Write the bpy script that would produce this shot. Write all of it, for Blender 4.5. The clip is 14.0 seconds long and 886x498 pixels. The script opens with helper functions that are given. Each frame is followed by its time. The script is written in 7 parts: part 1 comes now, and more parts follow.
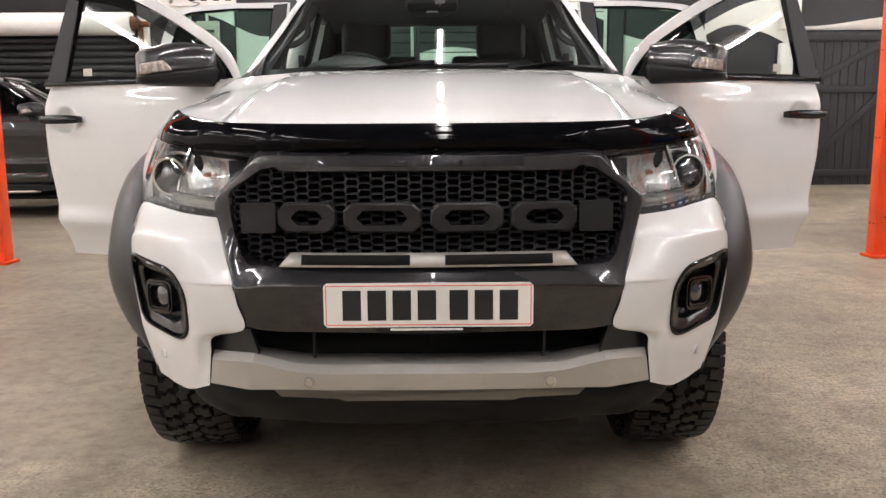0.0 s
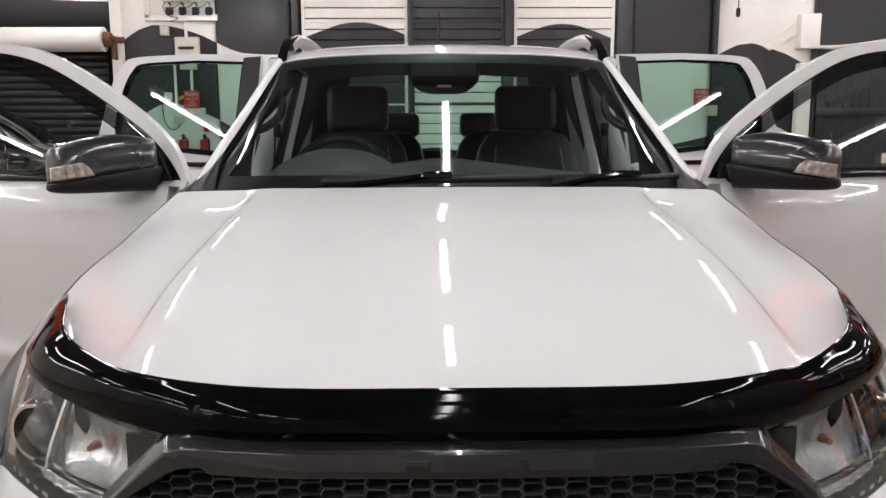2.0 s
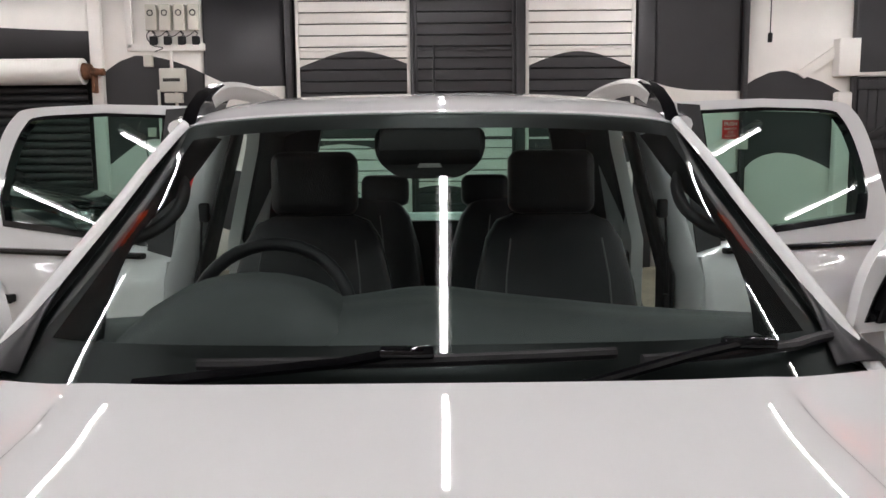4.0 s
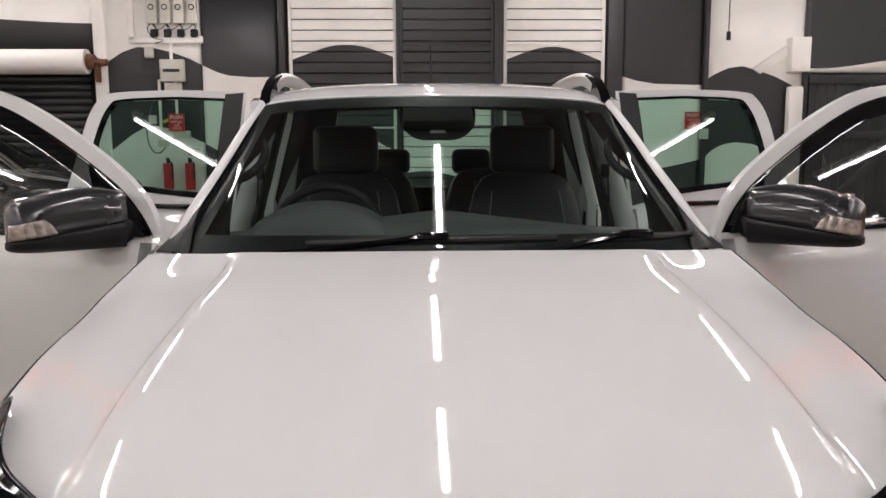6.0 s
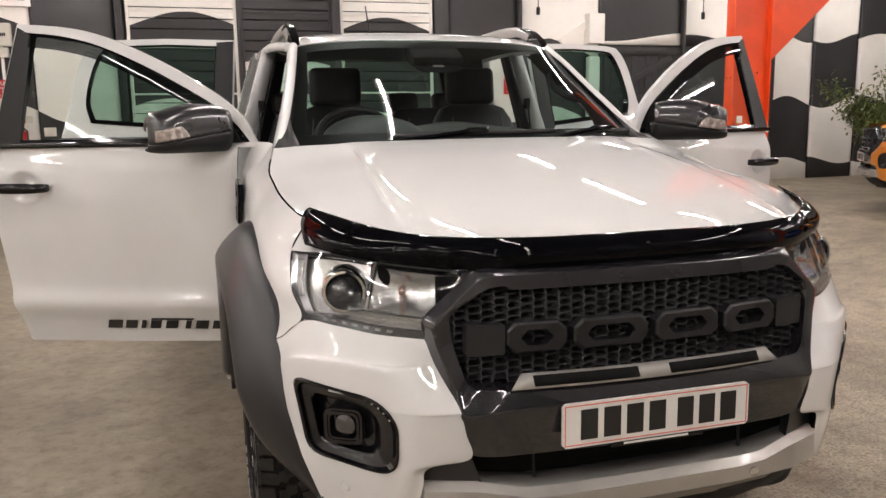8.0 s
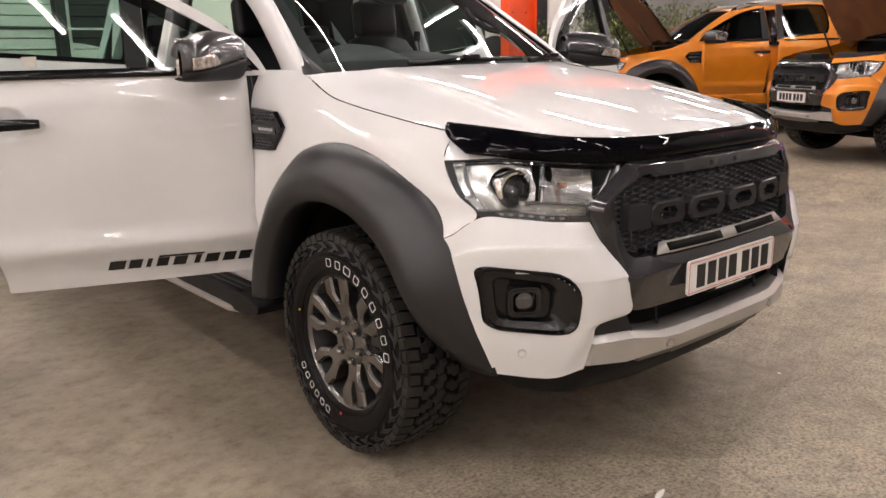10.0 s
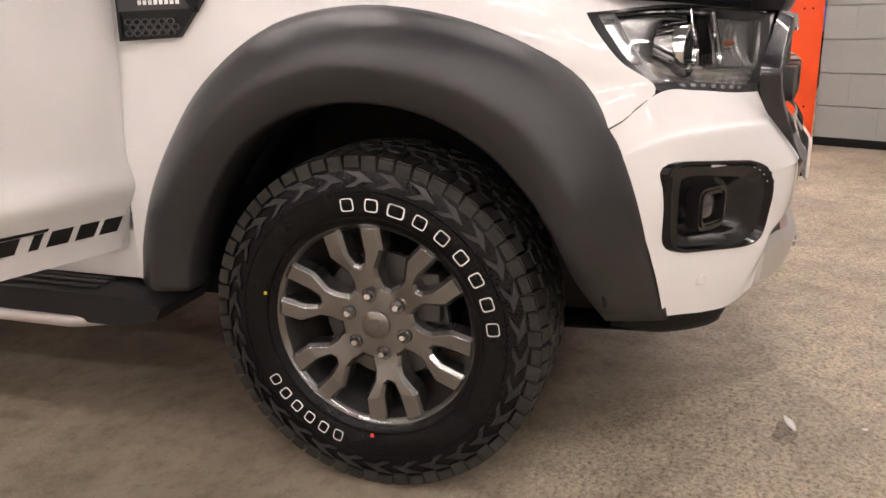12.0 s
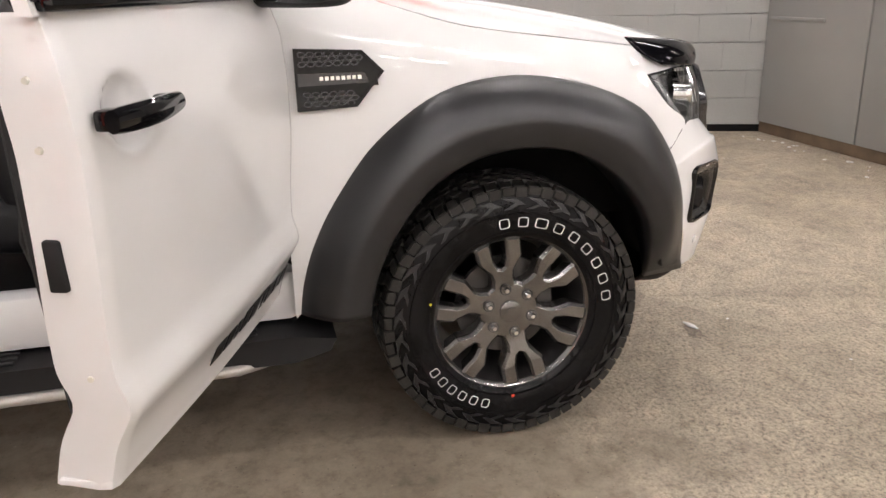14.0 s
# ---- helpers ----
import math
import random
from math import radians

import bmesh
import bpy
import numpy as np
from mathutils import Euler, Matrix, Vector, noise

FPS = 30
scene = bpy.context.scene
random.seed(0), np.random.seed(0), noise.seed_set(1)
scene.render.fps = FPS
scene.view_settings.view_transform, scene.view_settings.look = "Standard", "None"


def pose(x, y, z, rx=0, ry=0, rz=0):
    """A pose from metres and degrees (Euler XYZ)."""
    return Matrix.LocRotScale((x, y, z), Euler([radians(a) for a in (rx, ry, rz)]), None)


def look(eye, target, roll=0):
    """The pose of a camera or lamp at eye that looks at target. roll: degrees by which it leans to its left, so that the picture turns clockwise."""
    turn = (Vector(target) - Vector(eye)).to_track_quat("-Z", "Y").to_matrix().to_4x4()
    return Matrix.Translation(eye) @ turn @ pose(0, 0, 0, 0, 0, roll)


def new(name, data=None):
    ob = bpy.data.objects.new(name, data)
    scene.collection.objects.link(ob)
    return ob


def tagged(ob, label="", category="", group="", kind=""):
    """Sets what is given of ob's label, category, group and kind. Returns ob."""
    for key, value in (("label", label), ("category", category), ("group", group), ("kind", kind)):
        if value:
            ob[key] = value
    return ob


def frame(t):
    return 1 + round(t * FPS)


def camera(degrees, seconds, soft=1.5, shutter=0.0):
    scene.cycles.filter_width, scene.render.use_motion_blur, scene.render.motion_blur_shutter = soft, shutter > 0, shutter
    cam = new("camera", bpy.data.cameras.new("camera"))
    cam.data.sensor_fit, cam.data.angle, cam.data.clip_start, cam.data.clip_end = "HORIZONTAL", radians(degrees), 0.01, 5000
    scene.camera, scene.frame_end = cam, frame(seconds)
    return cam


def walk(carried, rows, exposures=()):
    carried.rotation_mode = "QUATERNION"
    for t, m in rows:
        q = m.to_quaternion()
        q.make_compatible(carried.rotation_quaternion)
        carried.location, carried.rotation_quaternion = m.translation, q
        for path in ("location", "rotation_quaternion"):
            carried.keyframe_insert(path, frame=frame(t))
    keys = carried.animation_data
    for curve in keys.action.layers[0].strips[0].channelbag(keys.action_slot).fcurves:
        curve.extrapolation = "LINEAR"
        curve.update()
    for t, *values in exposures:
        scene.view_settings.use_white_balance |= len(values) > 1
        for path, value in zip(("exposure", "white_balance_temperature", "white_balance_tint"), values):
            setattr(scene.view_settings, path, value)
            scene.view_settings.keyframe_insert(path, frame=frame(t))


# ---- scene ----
cam = camera(58.1, 14.0)
PATH = [
    (0, (0.032, -1.936, 1.144), (0.037, 0.042, 0.845), -0.4),
    (0.5, (0.017, -1.785, 1.109), (0.027, 0.192, 0.807), -0.3),
    (1, (-0.003, -1.576, 1.194), (0.013, 0.4, 0.889), -0.2),
    (1.5, (-0.011, -1.346, 1.378), (0.011, 0.631, 1.076), -0.3),
    (2, (-0.048, -1.017, 1.531), (-0.019, 0.96, 1.23), -0.2),
    (2.5, (-0.051, -0.726, 1.583), (-0.023, 1.254, 1.3), -0.2),
    (3, (-0.017, -0.353, 1.644), (0.002, 1.628, 1.372), -0.2),
    (4.25, (0.03, 0.06, 1.71), (0.03, 2.045, 1.47), -0.6),
    (5.3, (0.045, -0.25, 1.698), (0.038, 1.735, 1.455), -0.7),
    (5.5, (0.013, -0.392, 1.7), (0.032, 1.591, 1.44), -0.7),
    (6, (-0.064, -0.809, 1.636), (-0.005, 1.173, 1.375), -0.2),
    (6.5, (-0.14, -1.141, 1.567), (-0.016, 0.837, 1.298), -0.4),
    (7, (-0.272, -1.357, 1.512), (-0.05, 0.611, 1.232), -0.3),
    (7.5, (-0.605, -1.543, 1.472), (-0.23, 0.399, 1.177), -0.3),
    (7.7, (-0.781, -1.598, 1.458), (-0.337, 0.329, 1.156), -0.6),
    (8.75, (-1.63, -1.7, 1.425), (-0.755, 0.05, 1.035), -0.8),
    (9.8, (-2.285, -1.442, 1.419), (-1.094, 0.099, 0.963), -0.9),
    (10, (-2.377, -1.36, 1.412), (-1.137, 0.136, 0.937), -1.2),
    (10.5, (-2.526, -1.037, 1.351), (-1.141, 0.317, 0.851), -1.6),
    (11, (-2.482, -0.605, 1.304), (-0.925, 0.53, 0.768), -1.6),
    (11.5, (-2.502, -0.17, 1.182), (-0.79, 0.716, 0.649), -1.6),
    (12, (-2.499, 0.232, 1.112), (-0.69, 0.861, 0.537), -1.7),
    (12.5, (-2.481, 0.62, 1.051), (-0.591, 0.913, 0.466), -1.6),
    (13, (-2.749, 0.945, 1.096), (-0.836, 0.93, 0.512), -2.0),
    (13.5, (-2.914, 1.337, 1.193), (-1.022, 1.049, 0.612), -2.2),
    (14, (-3.076, 1.684, 1.374), (-1.23, 1.242, 0.744), -1.5),
]
walk(cam, [(t, look(eye, target, roll)) for t, eye, target, roll in PATH],
     [(0, 0.20, 6680, 10), (1.0, 0.13, 6600, 11), (2, -0.26, 6480, 10), (3, -0.60, 6400, 9), (5.5, -0.50, 6600, 12), (6.2, -0.54, 6680, 12), (7, -0.36, 6850, 11), (10, -0.02, 7050, 15), (11.5, 0.12, 7150, 17), (12.1, 0.32, 7100, 16), (12.5, 0.44, 6880, 15), (13, 0.56, 6820, 14), (13.5, 0.46, 6780, 13), (14, 0.30, 6720, 12)])

# ---- light ----
world = bpy.data.worlds.new("world")
world.use_nodes = True
world.node_tree.nodes["Background"].inputs[0].default_value = (0.9, 0.95, 1.0, 1)
world.node_tree.nodes["Background"].inputs[1].default_value = 0.02
scene.world = world
scene.view_settings.exposure = 0.0
TUBE_POWER = 100.0
TUBE_COLOUR = (1.0, 0.955, 0.96)

# ---- materials ----


def noded(name):
    m = bpy.data.materials.new(name)
    m.use_nodes = True
    return m, m.node_tree, m.node_tree.nodes["Principled BSDF"]


def surface(name, colour, rough=0.5, metal=0.0, coat=0.0, vary=0.12, scale=6.0, fine=120.0, bump=0.0, fleck=0.0, spec=0.5):
    """A surface with two scales of variation in colour and roughness, and fine relief."""
    m, tree, bsdf = noded(name)
    node, link = tree.nodes.new, tree.links.new
    where = node("ShaderNodeTexCoord")
    big, small = node("ShaderNodeTexNoise"), node("ShaderNodeTexNoise")
    big.inputs["Scale"].default_value, small.inputs["Scale"].default_value = scale, fine
    big.inputs["Detail"].default_value, small.inputs["Detail"].default_value = 5, 3
    for n in (big, small):
        link(where.outputs["Object"], n.inputs["Vector"])
    ramp = node("ShaderNodeMapRange")
    ramp.inputs["From Min"].default_value, ramp.inputs["From Max"].default_value = 0.3, 0.7
    ramp.inputs["To Min"].default_value, ramp.inputs["To Max"].default_value = 1 - vary, 1 + vary
    link(big.outputs["Fac"], ramp.inputs["Value"])
    ramp2 = node("ShaderNodeMapRange")
    ramp2.inputs["From Min"].default_value, ramp2.inputs["From Max"].default_value = 0.3, 0.7
    ramp2.inputs["To Min"].default_value, ramp2.inputs["To Max"].default_value = 1 - fleck, 1 + fleck
    link(small.outputs["Fac"], ramp2.inputs["Value"])
    mul = node("ShaderNodeMath")
    mul.operation = "MULTIPLY"
    link(ramp.outputs[0], mul.inputs[0])
    link(ramp2.outputs[0], mul.inputs[1])
    mix = node("ShaderNodeVectorMath")
    mix.operation = "SCALE"
    mix.inputs[0].default_value = colour
    link(mul.outputs[0], mix.inputs["Scale"])
    link(mix.outputs[0], bsdf.inputs["Base Color"])
    rr = node("ShaderNodeMapRange")
    rr.inputs["To Min"].default_value, rr.inputs["To Max"].default_value = max(0.02, rough * 0.85), min(1, rough * 1.15)
    link(big.outputs["Fac"], rr.inputs["Value"])
    link(rr.outputs[0], bsdf.inputs["Roughness"])
    bsdf.inputs["Metallic"].default_value = metal
    bsdf.inputs["Coat Weight"].default_value = coat
    bsdf.inputs["Coat Roughness"].default_value = 0.015
    bsdf.inputs["Specular IOR Level"].default_value = spec
    if bump:
        b = node("ShaderNodeBump")
        b.inputs["Strength"].default_value, b.inputs["Distance"].default_value = bump, 0.004
        link(small.outputs["Fac"], b.inputs["Height"])
        link(b.outputs[0], bsdf.inputs["Normal"])
    return m


def glazing(name, tint, gloss_rough=0.0, ior=1.5):
    """Thin glass: tinted clear, with a mirror sheen that grows at grazing angles."""
    m, tree, bsdf = noded(name)
    node, link = tree.nodes.new, tree.links.new
    tree.nodes.remove(bsdf)
    clear, gloss, mix, fres = (node("ShaderNodeBsdfTransparent"), node("ShaderNodeBsdfGlossy"),
                               node("ShaderNodeMixShader"), node("ShaderNodeFresnel"))
    clear.inputs[0].default_value = (*tint, 1)
    gloss.inputs["Roughness"].default_value = gloss_rough
    gloss.inputs["Color"].default_value = (1, 1, 1, 1)
    fres.inputs["IOR"].default_value = ior
    link(fres.outputs[0], mix.inputs[0])
    link(clear.outputs[0], mix.inputs[1])
    link(gloss.outputs[0], mix.inputs[2])
    link(mix.outputs[0], tree.nodes["Material Output"].inputs["Surface"])
    return m


def glow(name, colour, strength):
    m, tree, bsdf = noded(name)
    bsdf.inputs["Base Color"].default_value = (0.8, 0.8, 0.8, 1)
    bsdf.inputs["Emission Color"].default_value = (*colour, 1)
    bsdf.inputs["Emission Strength"].default_value = strength
    return m


def concrete():
    """Worn workshop concrete: warm grey, stained, with exposed aggregate in patches."""
    m, tree, bsdf = noded("workshop_concrete")
    node, link = tree.nodes.new, tree.links.new
    where = node("ShaderNodeTexCoord")

    def noise_at(s, d=6, rough=0.6):
        n = node("ShaderNodeTexNoise")
        n.inputs["Scale"].default_value, n.inputs["Detail"].default_value, n.inputs["Roughness"].default_value = s, d, rough
        link(where.outputs["Object"], n.inputs["Vector"])
        return n

    def ramp_of(src, stops):
        r = node("ShaderNodeValToRGB")
        r.color_ramp.elements[0].position, r.color_ramp.elements[0].color = stops[0][0], (*stops[0][1], 1)
        r.color_ramp.elements[1].position, r.color_ramp.elements[1].color = stops[-1][0], (*stops[-1][1], 1)
        for p, c in stops[1:-1]:
            e = r.color_ramp.elements.new(p)
            e.color = (*c, 1)
        link(src, r.inputs[0])
        return r

    def mixed(a, b, fac, kind="MIX"):
        x = node("ShaderNodeMix")
        x.data_type, x.blend_type = "RGBA", kind
        link(a, x.inputs["A"])
        link(b, x.inputs["B"])
        if isinstance(fac, float):
            x.inputs["Factor"].default_value = fac
        else:
            link(fac, x.inputs["Factor"])
        return x.outputs["Result"]

    patches, mid, grit, stone = noise_at(0.55, 7, 0.65), noise_at(3.2, 8, 0.7), noise_at(90, 3), noise_at(68, 5, 0.8)
    base = ramp_of(patches.outputs["Fac"], [(0.30, (0.235, 0.198, 0.152)), (0.5, (0.355, 0.307, 0.240)), (0.70, (0.46, 0.405, 0.325))])
    tone = ramp_of(mid.outputs["Fac"], [(0.28, (0.52, 0.50, 0.47)), (0.5, (0.98, 0.97, 0.96)), (0.72, (1.25, 1.24, 1.22))])
    speck = ramp_of(stone.outputs["Fac"], [(0.38, (0.38, 0.36, 0.33)), (0.47, (0.93, 0.93, 0.92)), (0.60, (1.38, 1.36, 1.31))])
    col = mixed(base.outputs[0], tone.outputs[0], 1.0, "MULTIPLY")
    # bare aggregate in front of the truck and along its near side, trowelled smooth elsewhere
    split = node("ShaderNodeSeparateXYZ")
    link(where.outputs["Object"], split.inputs[0])

    def calc(kind, a, b):
        m2 = node("ShaderNodeMath")
        m2.operation = kind
        for i, v in enumerate((a, b)):
            if isinstance(v, (int, float)):
                m2.inputs[i].default_value = v
            else:
                link(v, m2.inputs[i])
        return m2.outputs[0]
    wander = calc("MULTIPLY", calc("SUBTRACT", noise_at(1.1, 6, 0.65).outputs["Fac"], 0.5), 2.4)
    front = calc("MULTIPLY", calc("SUBTRACT", 0.45, split.outputs["Y"]), 1.0)
    side = calc("MULTIPLY", calc("SUBTRACT", split.outputs["X"], 0.9), 1.0)
    zone = calc("ADD", calc("MAXIMUM", front, side), wander)
    where_rough = ramp_of(calc("ADD", calc("MULTIPLY", zone, 0.5), 0.5), [(0.36, (0.10, 0.10, 0.10)), (0.62, (1, 1, 1))])
    blot = ramp_of(noise_at(14, 5, 0.7).outputs["Fac"], [(0.32, (0.70, 0.69, 0.67)), (0.5, (1.0, 1.0, 1.0)), (0.68, (1.12, 1.11, 1.10))])
    col = mixed(col, blot.outputs[0], 1.0, "MULTIPLY")
    col2 = mixed(col, speck.outputs[0], 1.0, "MULTIPLY")
    col3 = mixed(col, col2, where_rough.outputs[0])
    worn = ramp_of(where_rough.outputs[0], [(0.1, (0.80, 0.79, 0.775)), (0.9, (1, 1, 1))])
    col3 = mixed(col3, worn.outputs[0], 1.0, "MULTIPLY")
    oil = ramp_of(noise_at(1.7, 3, 0.5).outputs["Fac"], [(0.68, (1, 1, 1)), (0.76, (0.55, 0.53, 0.5))])
    col4 = mixed(col3, oil.outputs[0], 0.8, "MULTIPLY")

    def dots(scale, size, tone):
        """Scattered pits or chips of one size."""
        v = node("ShaderNodeTexVoronoi")
        v.inputs["Scale"].default_value = scale
        link(where.outputs["Object"], v.inputs["Vector"])
        return ramp_of(v.outputs["Distance"], [(size * 0.7, tone), (size, (1, 1, 1))])
    col4 = mixed(col4, dots(75, 0.20, (0.50, 0.48, 0.45)).outputs[0], where_rough.outputs[0], "MULTIPLY")
    col4 = mixed(col4, dots(34, 0.09, (0.35, 0.33, 0.30)).outputs[0], 0.9, "MULTIPLY")
    col4 = mixed(col4, dots(27, 0.06, (1.9, 1.85, 1.75)).outputs[0], 0.8, "MULTIPLY")
    link(col4, bsdf.inputs["Base Color"])
    rr = ramp_of(mid.outputs["Fac"], [(0.3, (0.42, 0.42, 0.42)), (0.7, (0.68, 0.68, 0.68))])
    link(rr.outputs[0], bsdf.inputs["Roughness"])
    b1, b2 = node("ShaderNodeBump"), node("ShaderNodeBump")
    b1.inputs["Distance"].default_value = 0.006
    link(calc("MULTIPLY", where_rough.outputs[0], 0.85), b1.inputs["Strength"])
    link(stone.outputs["Fac"], b1.inputs["Height"])
    b2.inputs["Strength"].default_value, b2.inputs["Distance"].default_value = 0.35, 0.003
    link(grit.outputs["Fac"], b2.inputs["Height"])
    link(b1.outputs[0], b2.inputs["Normal"])
    link(b2.outputs[0], bsdf.inputs["Normal"])
    return m


CONCRETE = concrete()
WHITE = surface("white_car_paint", (0.735, 0.735, 0.732), 0.5, coat=1.0, vary=0.012, spec=0.05)
ORANGE_PAINT = surface("orange_car_paint", (0.62, 0.20, 0.012), 0.35, metal=0.35, coat=1.0, vary=0.05)
BLACK_PAINT = surface("black_car_paint", (0.008, 0.008, 0.009), 0.25, coat=1.0, vary=0.1)
BLUE_PAINT = surface("blue_car_paint", (0.012, 0.09, 0.55), 0.3, metal=0.3, coat=1.0, vary=0.05)
GLOSS_BLACK = surface("gloss_black_plastic", (0.004, 0.004, 0.005), 0.05, vary=0.2, spec=0.36)
DEFLECTOR_BLACK = surface("deflector_black", (0.0025, 0.0025, 0.0035), 0.04, vary=0.2, spec=0.10)
MATT_BLACK = surface("matt_black_plastic", (0.0125, 0.0125, 0.0140), 0.33, vary=0.12, scale=3, fine=700, bump=0.12, spec=0.55)
SOFT_BLACK = surface("soft_black_trim", (0.008, 0.008, 0.009), 0.55, vary=0.15, fine=400, bump=0.2, spec=0.35)
RECESS_BLACK = surface("recess_black", (0.007, 0.007, 0.008), 0.22, vary=0.15, spec=0.5)
MESH_BLACK = surface("mesh_black", (0.045, 0.045, 0.049), 0.32, vary=0.1)
VALANCE = surface("valance_black", (0.006, 0.006, 0.006), 0.6, vary=0.15, fine=300, bump=0.15, spec=0.25)
BLOCK_BLACK = surface("block_black", (0.014, 0.014, 0.016), 0.42, vary=0.1, fine=500, bump=0.1, spec=0.35)
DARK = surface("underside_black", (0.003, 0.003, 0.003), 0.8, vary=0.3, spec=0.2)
MIRROR_GREY = surface("mirror_cap_paint", (0.024, 0.023, 0.026), 0.28, metal=0.35, coat=0.9, vary=0.06, fine=900, fleck=0.12)
GRAPHITE = surface("graphite_metallic_paint", (0.020, 0.0190, 0.0225), 0.22, metal=0.30, coat=1.0, spec=0.3, vary=0.06, fine=900, fleck=0.15)
SILVER = surface("satin_silver_paint", (0.46, 0.444, 0.420), 0.38, metal=0.50, coat=0.25, vary=0.06, fine=600, fleck=0.06)
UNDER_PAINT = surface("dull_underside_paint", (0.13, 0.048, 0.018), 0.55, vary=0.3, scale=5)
# darker copy of the satin silver, with the downward face's shade in its colour
SHADED_SILVER = surface("shaded_silver_paint", (0.20, 0.190, 0.170), 0.45, metal=0.4, vary=0.1, fine=500)
CHROME = surface("chrome", (0.82, 0.82, 0.82), 0.08, metal=1.0, vary=0.04)
RIM = surface("gunmetal_alloy", (0.185, 0.178, 0.171), 0.24, metal=0.92, coat=0.5, vary=0.08, fine=800, fleck=0.1)
RUBBER = surface("tyre_rubber", (0.0045, 0.0045, 0.005), 0.24, vary=0.25, scale=9, fine=260, bump=0.25, fleck=0.15, spec=0.16)
TREAD = surface("dusty_tread_rubber", (0.0205, 0.0196, 0.0178), 0.38, vary=0.4, scale=14, fine=180, bump=0.35, fleck=0.3, spec=0.3)
GLASS = glazing("clear_glass", (0.80, 0.87, 0.84))
WIND = glazing("windscreen_glass", (0.72, 0.84, 0.81), ior=1.45)
PRIVACY = glazing("green_privacy_glass", (0.38, 0.60, 0.51))
DARKGLASS = glazing("dark_glass", (0.10, 0.12, 0.12))
REARGLASS = glazing("green_rear_glass", (0.55, 0.78, 0.68))
SMOKED = glazing("smoked_acrylic", (0.13, 0.13, 0.14))
LENS = glazing("lamp_lens", (0.90, 0.92, 0.92), ior=1.45)
LAMP_GREY = surface("lamp_housing_grey", (0.10, 0.10, 0.105), 0.3, metal=0.3, vary=0.1)
SLAT_BLACK = surface("roller_slat_black", (0.012, 0.012, 0.013), 0.42, vary=0.2, spec=0.35)
LENS_RIM = surface("smoky_lens_rim", (0.045, 0.045, 0.048), 0.12, coat=1.0, vary=0.1)
LAMP_BLACK = surface("lamp_black", (0.012, 0.011, 0.012), 0.15, vary=0.1)
LAMP_DARK = surface("lamp_dark_grey", (0.40, 0.395, 0.40), 0.26, metal=0.5, vary=0.1)
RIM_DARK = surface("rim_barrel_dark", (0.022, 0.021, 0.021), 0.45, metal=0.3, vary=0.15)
AMBER = surface("amber_bulb", (0.30, 0.12, 0.08), 0.15, coat=0.6)
PALE_LENS = surface("pale_indicator_lens", (0.42, 0.36, 0.33), 0.12, metal=0.5, coat=1.0, scale=60, vary=0.4)
PLATE_WHITE = surface("plate_white", (0.80, 0.79, 0.76), 0.35, coat=0.4, vary=0.02)
PLATE_RED = surface("plate_red_line", (0.75, 0.16, 0.14), 0.4)
INK = surface("black_ink", (0.01, 0.01, 0.01), 0.45)
OFFWHITE = surface("white_mark", (0.72, 0.72, 0.70), 0.6)
LEATHER = surface("black_leather", (0.0075, 0.0075, 0.0090), 0.42, vary=0.15, fine=220, bump=0.3, spec=0.28)
STITCH = surface("grey_stitch", (0.09, 0.09, 0.09), 0.7)
DASH = surface("dash_vinyl", (0.036, 0.040, 0.039), 0.5, vary=0.1, fine=500, bump=0.25)
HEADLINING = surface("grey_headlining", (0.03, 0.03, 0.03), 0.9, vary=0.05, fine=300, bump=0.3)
ORANGE_STEEL = surface("orange_painted_steel", (0.80, 0.075, 0.012), 0.42, vary=0.10, scale=4, fine=90, bump=0.12, fleck=0.05)
WALL_WHITE = surface("white_wall_paint", (0.87, 0.845, 0.80), 0.62, vary=0.05, scale=1.6, fine=60, bump=0.2, fleck=0.02)
WALL_DARK = surface("charcoal_wall_paint", (0.025, 0.024, 0.026), 0.55, vary=0.14, scale=1.6, fine=60, bump=0.2, fleck=0.05)
WALL_GREY = surface("grey_wall_paint", (0.26, 0.26, 0.25), 0.55, vary=0.07, scale=1.3, fine=70, bump=0.3, fleck=0.04)
GREY_METAL = surface("grey_sheet_steel", (0.25, 0.25, 0.24), 0.45, vary=0.07, scale=1.1, fine=50, bump=0.06)
ROOFING = surface("roof_sheet", (0.05, 0.05, 0.05), 0.7, vary=0.1)
TIMBER = surface("old_timber", (0.11, 0.075, 0.045), 0.75, vary=0.35, scale=5, fine=60, bump=0.4)
RUST = surface("rusty_steel", (0.14, 0.06, 0.03), 0.8, vary=0.4, scale=9, fine=80, bump=0.4)
CREAM = surface("cream_plastic", (0.62, 0.60, 0.53), 0.45, vary=0.04)
RED = surface("red_plastic", (0.55, 0.02, 0.02), 0.4, vary=0.05)
LEAF = surface("leaf_green", (0.12, 0.15, 0.035), 0.55, vary=0.45, scale=3)
BARK = surface("bark", (0.12, 0.09, 0.06), 0.8, vary=0.3, bump=0.4)
TUBE = glow("fluorescent_tube", TUBE_COLOUR, TUBE_POWER)
FITTING = surface("lamp_fitting_white", (0.75, 0.75, 0.73), 0.4)

# ---- modelling helpers ----


